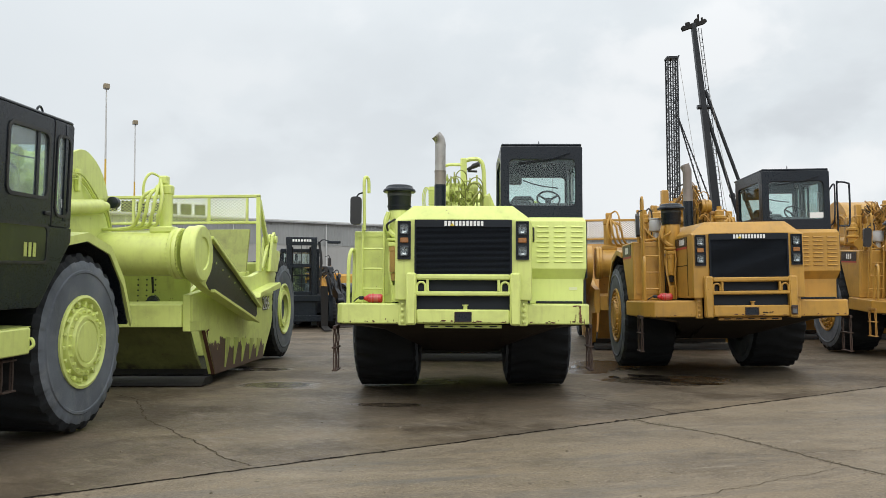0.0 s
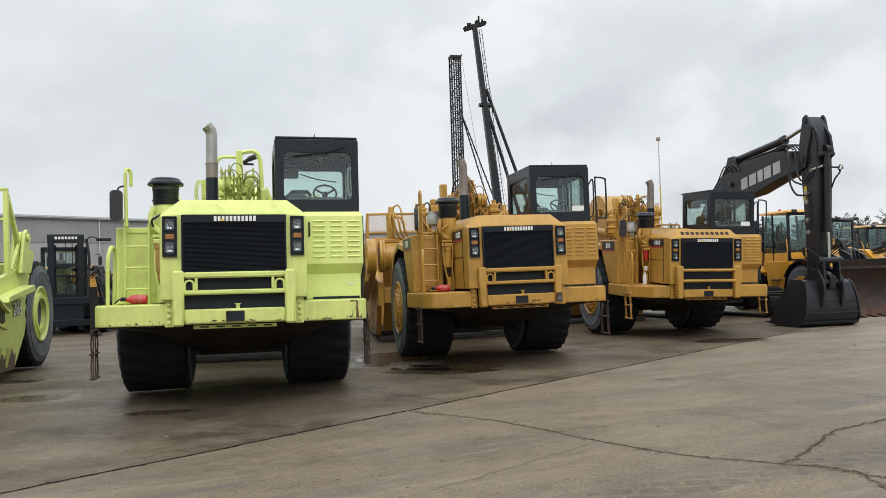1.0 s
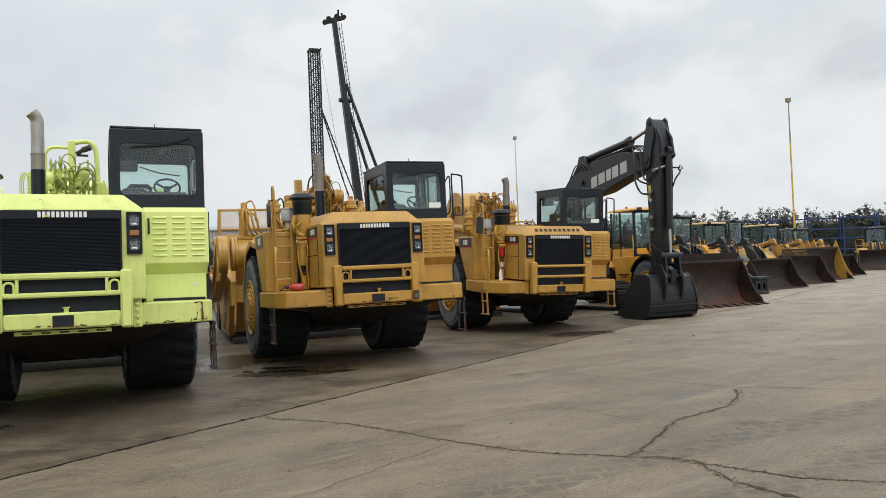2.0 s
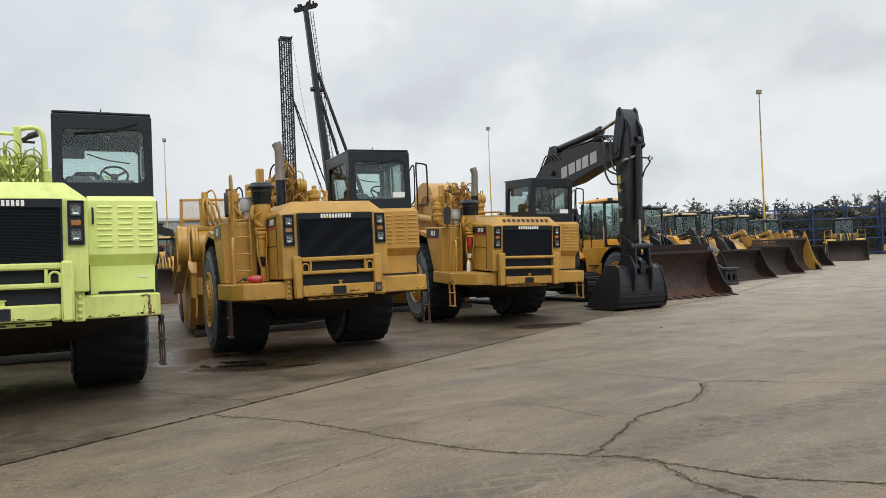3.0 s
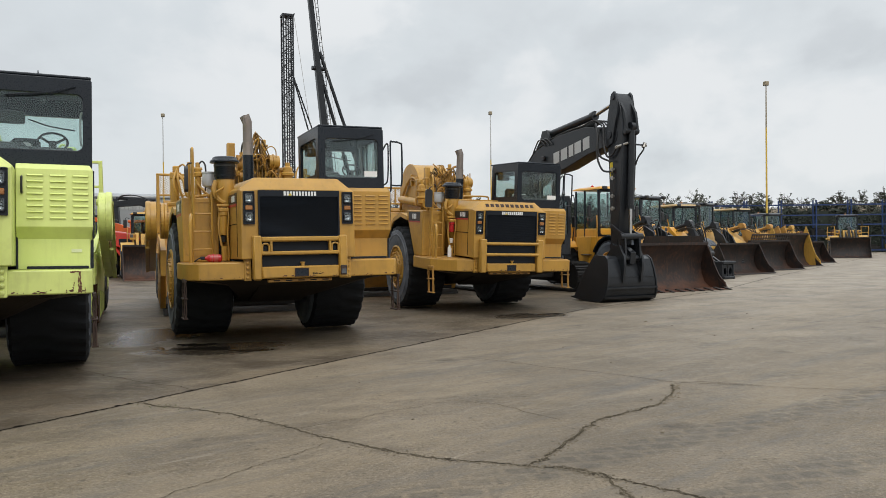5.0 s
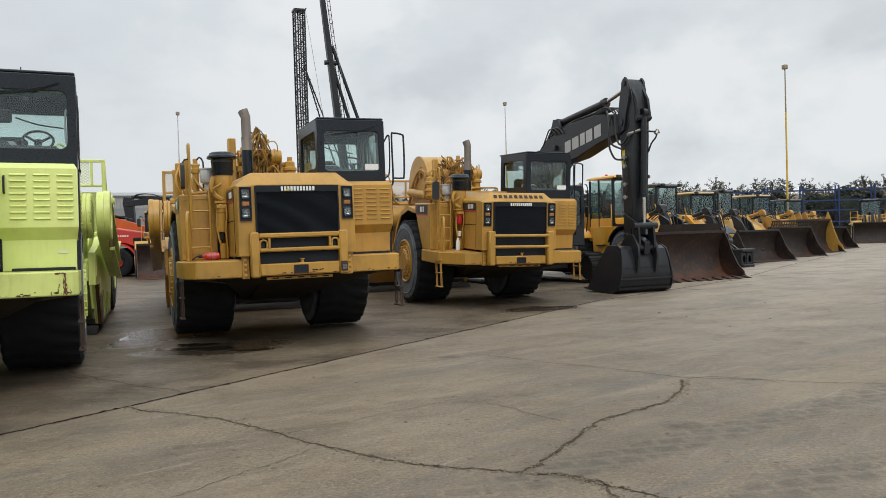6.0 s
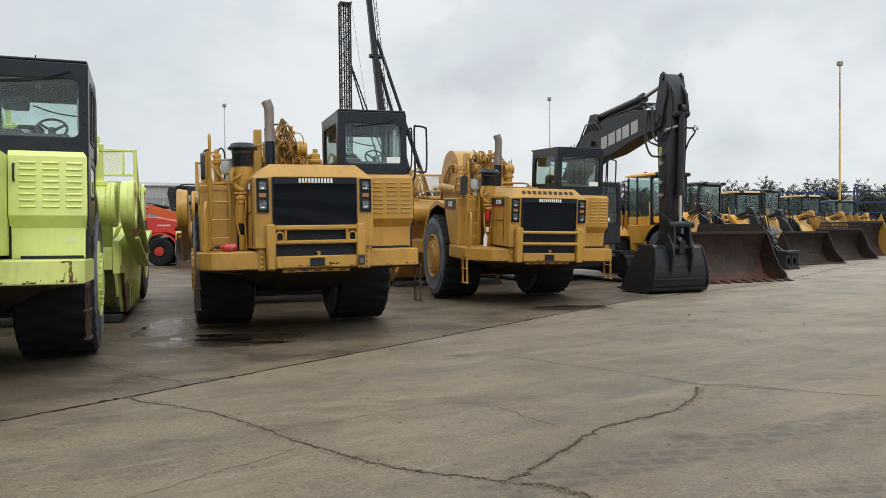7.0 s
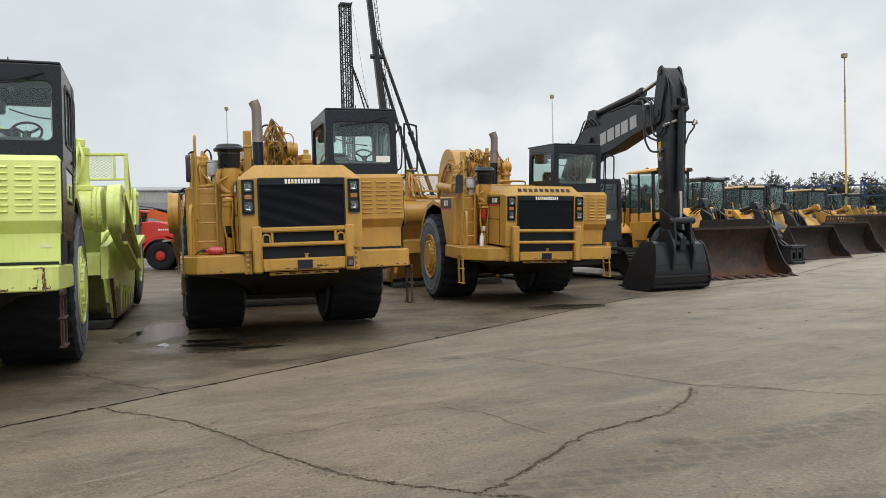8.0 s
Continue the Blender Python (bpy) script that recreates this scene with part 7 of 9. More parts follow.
    part("quick_hitch", B().prism([(-0.42, 1.0), (-0.46, 1.30), (-0.25, 1.42), (0.18, 1.52), (0.25, 1.30), (0.20, 1.02)], "x", -0.09, 0.09), CHARCOAL, link, bevel=0.015)
    # bucket: back towards the aisle
    outer = [(0.30, 1.22), (-0.12, 1.21), (-0.25, 1.13), (-0.33, 0.86), (-0.37, 0.55), (-0.34, 0.28), (-0.22, 0.09), (0.0, 0.01), (0.30, 0.0), (0.95, 0.06), (1.05, 0.10)]
    inner = [(0.30, 1.18), (-0.10, 1.16), (-0.20, 1.09), (-0.28, 0.84), (-0.32, 0.55), (-0.29, 0.31), (-0.18, 0.14), (0.02, 0.06), (0.30, 0.05), (0.95, 0.10), (1.05, 0.11)]
    k = 0.07
    bk = B().prism(outer + inner[::-1], "x", -0.86 + k, 0.74 + k)
    taper = lambda b: B().add([(k + (x - k) * (1.03 - 0.16 * z), y, z) for x, y, z in b.v], b.f)
    bucket = part("bucket", taper(bk), CHARCOAL, s, "wide charcoal ditching bucket", bevel=0.01)
    part("bucket_seam", taper(B().box(-0.84 + k, 0.72 + k, -0.375, -0.345, 0.66, 0.672)), CHARCOAL, bucket)
    for x in (-0.90 + k, 0.74 + k):
        part("bucket_side", taper(B().prism([(0.34, 1.24), (-0.12, 1.23), (-0.27, 1.14), (-0.36, 0.86), (-0.40, 0.55), (-0.37, 0.26), (-0.24, 0.07), (-0.02, 0.0), (0.30, 0.0), (1.1, 0.06), (0.72, 0.75)], "x", x, x + 0.045)), CHARCOAL, bucket, bevel=0.008)
    part("wear_strip", B().box(-0.88 + k, 0.76 + k, -0.40, -0.35, 0.36, 0.40).prism([(-0.05, -0.001), (-0.29, 0.10), (-0.31, 0.16), (-0.05, 0.03)], "x", -0.88 + k, 0.76 + k), CHARCOAL, bucket)
    for x in (-0.33, 0.24):
        part("bucket_lug", B().prism([(0.28, 1.22), (0.0, 1.5), (-0.28, 1.50), (-0.48, 1.20), (-0.50, 0.95), (-0.42, 0.50), (-0.30, 0.92), (-0.05, 1.12)], "x", x, x + 0.07), CHARCOAL, bucket, bevel=0.01)
    part("lip_edge", B().prism([(0.85, 0.05), (1.25, 0.08), (1.25, 0.11), (0.85, 0.11)], "x", -0.90 + k, 0.78 + k), STEEL_DARK, bucket)
    # boom
    bp = [(0.06, 4.28), (0.10, 4.52), (0.32, 4.66), (1.4, 4.80), (2.8, 4.72), (4.0, 4.42), (5.0, 3.7), (6.0, 2.5), (6.3, 1.9), (5.95, 1.75), (5.3, 2.5), (4.4, 3.3), (3.4, 3.62), (2.4, 3.72), (1.2, 4.02), (0.35, 4.15)]
    boom = part("boom", B().prism(bp, "x", -0.25, 0.25), CHARCOAL, s, "charcoal boom with white lettering drawn as bars", bevel=0.02)
    lt = B()
    for i, (ya, yb) in enumerate(((2.98, 2.66), (2.58, 2.24), (2.16, 1.92), (1.86, 1.54), (1.44, 1.12))):
        za = lambda y: 4.22 + (2.0 - y) * 0.16
        lt.add([(-0.256, ya, za(ya) - 0.165), (-0.256, yb, za(yb) - 0.165), (-0.256, yb, za(yb) + 0.165), (-0.256, ya, za(ya) + 0.165)], [(0, 1, 2, 3)])
        lt.add([(-0.258, ya - 0.1, za(ya - .1) - 0.05), (-0.258, yb + 0.1, za(yb + .1) - 0.05), (-0.258, yb + 0.1, za(yb + .1) + 0.05), (-0.258, ya - 0.1, za(ya - .1) + 0.05)], [(0, 1, 2, 3)])
    part("brand_lettering", lt, GREY_PRINT, boom, "white maker's lettering drawn as plain bars")
    cyl = part("stick_cylinder", B().cyl((0, 3.55, 4.88), (0, 1.30, 5.10), 0.105, n=18).cyl((0, 1.34, 5.095), (0, 1.20, 5.11), 0.135, n=18).lathe([(-0.12, 0.13), (0.12, 0.13)], (0, 3.58, 4.88), (1, 0, 0), 16), CHARCOAL, boom, "stick cylinder above the boom")
    part("cylinder_rod", B().cyl((0, 1.22, 5.11), (0, 0.02, 5.39), 0.055, n=14), CHROME, cyl)
    part("cylinder_lug", B().prism([(3.2, 4.55), (3.45, 4.98), (3.7, 4.98), (4.0, 4.40)], "x", -0.2, -0.12).prism([(3.2, 4.55), (3.45, 4.98), (3.7, 4.98), (4.0, 4.40)], "x", 0.12, 0.2), CHARCOAL, boom)
    rr = random.Random(21)
    for i in range(6):
        x = -0.22 + 0.08 * i
        part("boom_hose", B().tube([(x, 0.55 + rr.uniform(0, .2), 4.74), (x - 0.03, 0.9, 4.92), (x, 1.5, 4.85), (x, 2.6, 4.77), (x, 3.9, 4.48), (x, 4.6, 4.04), (x, 5.2, 3.48)], 0.020, 6), HOSE, boom)
    for i in range(3):
        part("boom_hose", B().tube([(-0.27, 3.0 + 0.2 * i, 4.5), (-0.30, 3.3 + 0.2 * i, 4.70), (-0.2, 3.7 + 0.2 * i, 4.66 - 0.06 * i), (-0.1, 4.2 + .2 * i, 4.36 - 0.12 * i)], 0.022, 6), HOSE, boom)
    part("tip_hose", B().tube([(-0.27, 0.85, 4.72), (-0.40, 0.60, 4.75), (-0.46, 0.45, 4.3), (-0.42, 0.42, 3.9), (-0.32, 0.05, 3.70)], 0.026, 7), HOSE, boom)
    part("work_lamp", B().box(-0.34, -0.26, 3.42, 3.56, 4.05, 4.2, 0.02).box(-0.34, -0.26, 3.42, 3.56, 3.82, 3.97, 0.02), MIRROR, boom)
    # house, cab and tracks
    house = part("upper_structure", B().box(-1.35, 0.25, 4.6, 8.6, 1.15, 2.35, 0.08).box(-1.35, 1.35, 6.3, 9.0, 1.15, 2.45, 0.10), CHARCOAL, s, bevel=0.02)
    cabx = part("cab_base", B().box(0.34, 1.34, 4.50, 6.2, 1.15, 1.75, 0.03), CHARCOAL, s, "dark excavator cab")
    part("cab_roof", B().box(0.34, 1.34, 4.50, 6.2, 2.98, 3.08, 0.03), CHARCOAL, cabx)
    for x in (0.38, 1.30):
        for y in (4.55, 6.15):
            part("cab_post", B().box(x - 0.045, x + 0.045, y - 0.05, y + 0.05, 1.70, 3.0, 0.01), CHARCOAL, cabx)
    for nm, b in (("windscreen", B().box(0.42, 1.26, 4.53, 4.54, 1.75, 2.98)), ("side_window", B().box(1.31, 1.315, 4.6, 6.1, 1.75, 2.98)), ("side_window", B().box(0.375, 0.38, 4.6, 6.1, 1.75, 2.98))):
        part(nm, b, GLASS_DARK, cabx).visible_shadow = False
    part("cab_back", B().box(0.36, 1.32, 6.12, 6.16, 1.2, 3.0), BLACK, cabx)
    part("windscreen_frame", B().ring(rrect(0.40, 1.28, 1.72, 3.0, 0.06), rrect(0.46, 1.22, 1.80, 2.92, 0.08), "y", 4.50, 4.535), BLACK, cabx)
    part("windscreen_bar", B().box(0.46, 1.22, 4.505, 4.53, 2.12, 2.16), BLACK, cabx)
    part("window_notice", B().box(0.62, 0.95, 4.512, 4.52, 1.86, 1.98), WHITE, cabx, "white paper notice in the cab window")
    part("cab_seat", B().box(0.6, 1.05, 5.2, 5.7, 1.75, 2.2, 0.05).box(0.6, 1.05, 5.6, 5.75, 2.1, 2.8, 0.05), SEAT, cabx)
    part("grab_rail", B().tube([(1.40, 4.5, 1.6), (1.44, 4.45, 2.2), (1.44, 4.45, 3.0), (1.38, 4.5, 3.1)], 0.018, 6), BLACK, cabx)
    part("cab_mirror", B().box(1.36, 1.40, 4.32, 4.50, 2.05, 2.40, 0.02), MIRROR, cabx)
    part("turntable", B().cyl((0, 6.2, 0.85), (0, 6.2, 1.18), 0.75, n=28), STEEL_DARK, s)
    part("undercarriage", B().box(-0.9, 0.9, 4.8, 7.6, 0.4, 0.88, 0.06), STEEL_DARK, s)
    for sx in (-1, 1):
        x0, x1 = sx * 0.92, sx * 1.52
        fr = part("track_frame", B().box(*sorted((x0 + sx * 0.08, x1 - sx * 0.08)), 4.1, 8.2, 0.3, 0.75, 0.05), STEEL_DARK, s)
        for y in (3.95, 8.35):
            part("idler", B().cyl((x0 + sx * 0.1, y, 0.48), (x1 - sx * 0.1, y, 0.48), 0.36, n=24).cyl((x1 - sx * 0.1, y, 0.48), (x1 - sx * 0.05, y, 0.48), 0.16, n=16), STEEL_DARK, fr)
        shoe = B().box(-0.30, 0.30, -0.085, 0.085, -0.02, 0.02).box(-0.30, 0.30, -0.07, -0.05, 0.02, 0.05).box(-0.30, 0.30, 0.0, 0.02, 0.02, 0.05).mesh("track_shoe")
        L_, R_ = 4.4, 0.43
        per = 2 * L_ + 2 * math.pi * R_
        n = int(per / 0.185)
        for i in range(n):
            d = per * i / n
            if d < L_:
                y, z, a = 3.95 + d, 0.48 + R_, 0
            elif d < L_ + math.pi * R_:
                t = (d - L_) / R_
                y, z, a = 8.35 + R_ * math.sin(t), 0.48 + R_ * math.cos(t), -t
            elif d < 2 * L_ + math.pi * R_:
                y, z, a = 8.35 - (d - L_ - math.pi * R_), 0.48 - R_, math.pi
            else:
                t = (d - 2 * L_ - math.pi * R_) / R_
                y, z, a = 3.95 - R_ * math.sin(t), 0.48 - R_ * math.cos(t), math.pi - t
            piece("track_shoe", shoe, STEEL_DARK, fr, ((x0 + x1) / 2, y, z), (math.degrees(a), 0, 0))
    return s


excavator((7.15, 22.15), 20.6)


# ---- wheel loaders ----
def bucket_shell(w, h, d):
    """Loader bucket open towards -y: curved back, floor and lip; w wide, h high, d deep."""
    outer = [(0.0, 0.0), (d * 0.62, 0.0), (d * 0.85, h * 0.10), (d * 0.98, h * 0.32), (d, h * 0.55), (d * 0.92, h * 0.78), (d * 0.74, h)]
    inner = [(0.0, 0.035), (d * 0.60, 0.04), (d * 0.81, h * 0.135), (d * 0.93, h * 0.33), (d * 0.95, h * 0.55), (d * 0.875, h * 0.76), (d * 0.70, h * 0.975)]
    return B().prism(outer + inner[::-1], "x", -w / 2, w / 2)


def loader(label, lip, yaw, paint, steel, bw=3.0, bh=1.45, roof=None, r=0.80, teeth=True, guard=True, arms=None, cab_h=3.40, bucket_label="rusty steel loader bucket", side_col=None, base=None, rails=False, reach=1.0, bend=0.0, coupler=False, grate=False):
    s = thing("wheel_loader", pose(lip[0], lip[1], 0, 0, 0, yaw), label, "wheel loader", "row of parked loaders")
    arms = arms or CHARCOAL
    d = 1.15
    if coupler:
        # a bare quick coupler: a box frame with round holes, set down before the arms
        holes = B()
        for x in (-bw / 4, bw / 4):
            holes.ring([(x + bw * 0.235 * cx, bh * 0.42 + bh * 0.36 * cz) for cx, cz in ((1, 1), (0, 1), (-1, 1), (-1, 0), (-1, -1), (0, -1), (1, -1), (1, 0))],
                       [(x + bw * 0.13 * cx, bh * 0.42 + bh * 0.22 * cz) for cx, cz in ((0.7, 0.7), (0, 1), (-0.7, 0.7), (-1, 0), (-0.7, -0.7), (0, -1), (0.7, -0.7), (1, 0))], "y", 0.42, 0.50)
        bucket = part("coupler_plate", holes, steel, s, bucket_label, bevel=0.006)
        part("coupler_rail", B().box(-bw / 2 - 0.06, bw / 2 + 0.06, 0.30, 0.80, bh * 0.82, bh * 1.0, 0.03), steel, bucket)
        part("coupler_rail", B().box(-bw / 2, bw / 2, 0.30, 0.85, 0.0, 0.10, 0.02), steel, bucket)
        for x in (-bw / 2, 0, bw / 2):
            part("coupler_rib", B().prism([(0.40, 0.1), (0.40, bh * 0.82), (0.75, bh * 0.82), (1.12, bh * 0.6), (1.0, 0.1)], "x", x - 0.03, x + 0.03), steel, bucket)
    else:
        bucket = part("bucket", bucket_shell(bw, bh, d), steel, s, bucket_label, bevel=0.008)
        for x in (-bw / 2 - 0.04, bw / 2):
            pr = [(-0.02, 0.0), (d * 0.62, 0.0), (d * 0.87, bh * 0.09), (d * 1.0, bh * 0.32), (d * 1.02, bh * 0.55), (d * 0.94, bh * 0.80), (d * 0.76, bh * 1.01), (d * 0.60, bh * 0.80), (d * 0.44, bh * 0.52), (d * 0.25, bh * 0.28), (d * 0.04, bh * 0.14)]
            if side_col:
                pr = [(y_ * 1.08, z_ * 1.22) for y_, z_ in pr]
            part("bucket_side", B().prism(pr, "x", x, x + 0.04), side_col or steel, bucket, bevel=0.006)
            part("side_cutter", B().prism([(-0.10, 0.0), (0.30, 0.0), (0.36, bh * 0.24), (0.10, bh * 0.12)], "x", x - 0.01, x + 0.05), RUST_DARK, bucket)
        if guard:
            part("spill_guard", B().prism([(d * 0.70, bh * 0.97), (d * 0.62, bh * 1.16), (d * 0.66, bh * 1.16), (d * 0.76, bh * 0.98)], "x", -bw * 0.42, bw * 0.42), RUST_DARK, bucket)
        if grate:
            gr_ = part("spill_grate", B().box(-bw * 0.48, bw * 0.48, d * 0.62, d * 0.66, bh * 1.17, bh * 1.22, 0.008).box(-bw * 0.48, bw * 0.48, d * 0.66, d * 0.70, bh * 1.06, bh * 1.10, 0.006), RUST_DARK, bucket, "slotted spill grate above the bucket")
            for k in range(17):
                x = -bw * 0.47 + bw * 0.94 * k / 16
                part("grate_bar", B().prism([(d * 0.70, bh * 0.97), (d * 0.61, bh * 1.20), (d * 0.64, bh * 1.20), (d * 0.74, bh * 0.97)], "x", x - 0.03, x + 0.03), RUST_DARK, gr_)
        part("top_lip", B().prism([(d * 0.66, bh * 0.955), (d * 0.66, bh * 1.015), (d * 0.80, bh * 1.015), (d * 0.80, bh * 0.955)], "x", -bw / 2, bw / 2), steel, bucket, bevel=0.006)
        part("cutting_edge", B().prism([(-0.16, 0.012), (0.05, 0.01), (0.05, 0.05), (-0.16, 0.022)], "x", -bw / 2 - 0.03, bw / 2 + 0.03), RUST_BARE if steel is BUCKET_RUST else RUST_DARK, bucket)
        if teeth:
            n = 8
            for i in range(n):
                x = -bw / 2 + 0.08 + (bw - 0.16) * i / (n - 1)
                part("tooth", B().loft([[(x - 0.06, 0.05, 0.0), (x + 0.06, 0.05, 0.0), (x + 0.06, 0.05, 0.09), (x - 0.06, 0.05, 0.09)], [(x - 0.04, -0.30, 0.005), (x + 0.04, -0.30, 0.005), (x + 0.04, -0.30, 0.025), (x - 0.04, -0.30, 0.025)]]), RUST_DARK, bucket)
    # arms and linkage
    for x in (-0.62, 0.50):
        part("lift_arm", B().prism([(d + 0.02, 0.35), (d - 0.02, 0.62), (1.9, 1.25), (2.9, 2.15), (3.15, 2.15), (3.15, 1.90), (2.3, 1.0), (1.5, 0.38)], "x", x, x + 0.12), arms, s, bevel=0.01)
    lk = part("bellcrank", B().prism([(1.22, 1.05), (1.28, 1.30), (1.75, 1.75), (2.0, 2.35), (2.22, 2.30), (2.0, 1.55), (1.55, 1.05), (1.3, 0.9)], "x", -0.09, 0.09), arms, s, "loader linkage lever", bevel=0.01)
    part("tilt_cylinder", B().cyl((0, 2.1, 2.28), (0, 3.1, 1.95), 0.085, n=12), arms, lk)
    for x in (-0.30, 0.22):
        part("link_plate", B().prism([(1.22, bh * 0.5), (1.22, bh * 0.95), (1.42, bh * 1.25), (1.78, 2.05), (1.92, 2.0), (1.66, 1.3), (1.42, 0.8)], "x", x, x + 0.07), arms, lk)
    for x in (-0.62, 0.50):
        for y_, z_, r_ in ((d + 0.10, 0.50, 0.13), (2.0, 1.22, 0.10), (3.02, 2.04, 0.17)):
            part("arm_pin", B().lathe([(-0.02, r_ * 0.5), (-0.02, r_), (0.14, r_), (0.14, r_ * 0.5)], (x, y_, z_), (1, 0, 0), 14).cyl((x - 0.04, y_, z_), (x + 0.16, y_, z_), r_ * 0.45, n=10), arms, s)
        part("lift_cylinder", B().cyl((x + 0.06, 2.0, 0.95), (x + 0.06, 2.9, 1.05), 0.07, n=10).cyl((x + 0.06, 1.75, 1.10), (x + 0.06, 2.1, 0.96), 0.04, n=8), arms, s)
    for y_, z_, r_ in ((1.30, 1.02, 0.12), (1.86, 1.62, 0.14), (2.11, 2.30, 0.13)):
        part("lever_pin", B().lathe([(-0.13, r_ * 0.4), (-0.13, r_), (0.13, r_), (0.13, r_ * 0.4)], (0, y_, z_), (1, 0, 0), 14), arms, lk)
    for i in range(4):
        part("loader_hose", B().tube([(-0.2 + i * 0.13, 1.5, 1.45), (-0.22 + i * 0.13, 1.7, 1.95 + 0.1 * i), (-0.2 + i * 0.13, 2.2, 2.1), (-0.2 + i * 0.13, 2.8, 1.8)], 0.022, 6), HOSE, lk)
    # body
    part("front_frame", B().prism([(1.9, 0.55), (1.8, 1.05), (2.7, 2.15), (3.2, 2.15), (3.4, 1.2), (3.4, 0.6)], "x", -0.40, 0.40), paint, s, bevel=0.015)
    part("rear_frame", B().box(-0.5, 0.5, 3.3, 7.6, 0.55, 1.25, 0.04), STEEL_DARK, s)
    hood = part("engine_hood", B().loft([[(-0.85, 5.5, 1.15), (0.85, 5.5, 1.15), (0.80, 5.5, 2.25), (-0.80, 5.5, 2.25)], [(-0.85, 7.4, 1.15), (0.85, 7.4, 1.15), (0.75, 7.4, 2.10), (-0.75, 7.4, 2.10)], [(-0.8, 7.8, 1.2), (0.8, 7.8, 1.2), (0.65, 7.7, 1.9), (-0.65, 7.7, 1.9)]]), paint, s, bevel=0.03)
    part("exhaust_pipe", B().cyl((0.55, 5.9, 2.2), (0.55, 5.9, 3.1), 0.07, n=12), BLACK, hood)
    # cab
    y0, y1, z0, z1, hx = 3.75, 5.10, 1.35, cab_h, 0.72
    shell = part("cab_base", B().box(-hx - 0.02, hx + 0.02, y0 - 0.02, y1, z0, 2.05 if base else 1.78, 0.04), base or BLACK, s, "lower part of the glazed cab")
    for x in (-hx, hx):
        for ya, yb in ((y0 - 0.04, y0 + 0.04), (4.5, 4.57), (y1 - 0.08, y1)):
            part("cab_post", B().box(x - 0.032, x + 0.032, ya + 0.008, yb - 0.008, 1.75, z1 - 0.1, 0.01), BLACK, shell)
    part("cab_roof", B().loft([[(-hx - 0.08, y0 - 0.22, z1 - 0.07), (hx + 0.08, y0 - 0.22, z1 - 0.07), (hx + 0.08, y1 + 0.08, z1 - 0.07), (-hx - 0.08, y1 + 0.08, z1 - 0.07)], [(-hx - 0.06, y0 - 0.18, z1 - 0.02), (hx + 0.06, y0 - 0.18, z1 - 0.02), (hx + 0.06, y1 + 0.05, z1 - 0.02), (-hx - 0.06, y1 + 0.05, z1 - 0.02)],
                               [(-hx + 0.1, y0, z1 + 0.03), (hx - 0.1, y0, z1 + 0.03), (hx - 0.1, y1 - 0.1, z1 + 0.03), (-hx + 0.1, y1 - 0.1, z1 + 0.03)]]), roof or paint, shell)
    for nm, b in (("windscreen", B().box(-hx + 0.05, hx - 0.05, y0 - 0.01, y0, 1.78, z1 - 0.12)), ("rear_window", B().box(-hx + 0.05, hx - 0.05, y1 - 0.03, y1 - 0.02, 1.9, z1 - 0.15)),
                  ("door_window", B().box(-hx - 0.01, -hx, y0 + 0.05, y1 - 0.08, 1.78, z1 - 0.12)), ("door_window", B().box(hx, hx + 0.01, y0 + 0.05, y1 - 0.08, 1.78, z1 - 0.12))):
        part(nm, b, GLASS_TEAL, shell).visible_shadow = False
    part("screen_frame", B().ring(rrect(-hx, hx, 1.76, z1 - 0.10, 0.05), rrect(-hx + 0.06, hx - 0.06, 1.82, z1 - 0.17, 0.08), "y", y0 - 0.035, y0 - 0.012), BLACK, shell)
    part("wiper", B().tube([(0.05, y0 - 0.05, z1 - 0.14), (-0.18, y0 - 0.06, z1 - 0.55), (-0.26, y0 - 0.05, z1 - 0.95)], 0.014, 5), BLACK, shell)
    part("front_visor", B().box(-hx + 0.02, hx - 0.02, y0 - 0.24, y0 - 0.02, z1 - 0.11, z1 - 0.07, 0.01), BLACK, shell)
    part("instrument_panel", B().box(-0.34, 0.34, y0 + 0.08, y0 + 0.30, 1.78, 2.02, 0.05), SEAT, shell)
    part("seat", B().box(-0.26, 0.26, 4.5, 5.0, 1.78, 2.15, 0.05).box(-0.26, 0.26, 4.9, 5.05, 2.1, 2.75, 0.05), SEAT, shell)
    part("steering_column", B().cyl((0, 4.1, 1.75), (0, 4.3, 2.25), 0.05, n=8).lathe([(0, 0.17), (0.03, 0.19), (0.04, 0.15)], (0, 4.29, 2.25), (0, 0.35, 1), 16), SEAT, shell)
    part("beacon", B().lathe([(0, 0.06), (0.10, 0.055), (0.13, 0.0001)], (-0.1, 4.9, z1 + 0.02), (0, 0, 1), 12), AMBER if paint is not GOLD else EXT_RED, shell)
    for sx in (-1, 1):
        part("work_lamp", B().box(*sorted((sx * 0.52, sx * 0.70)), y0 - 0.28, y0 - 0.16, z1 - 0.10, z1 + 0.02, 0.02), MIRROR, shell)
        part("door_mirror", B().box(*sorted((sx * 0.98, sx * 1.14)), y0 + 0.05, y0 + 0.11, 2.45, 2.85, 0.03), MIRROR, shell)
        part("mirror_arm", B().tube([(sx * 0.85, y0 + 0.1, 2.9), (sx * 1.0, y0 + 0.05, 2.95), (sx * 1.06, y0 + 0.08, 2.85)], 0.014, 6), BLACK, shell)
        part("cab_step", B().prism([(3.7, 1.75), (4.6, 1.75), (4.45, 0.55), (4.0, 0.55)], "x", *sorted((sx * 0.82, sx * 1.05))), paint, s, bevel=0.02)
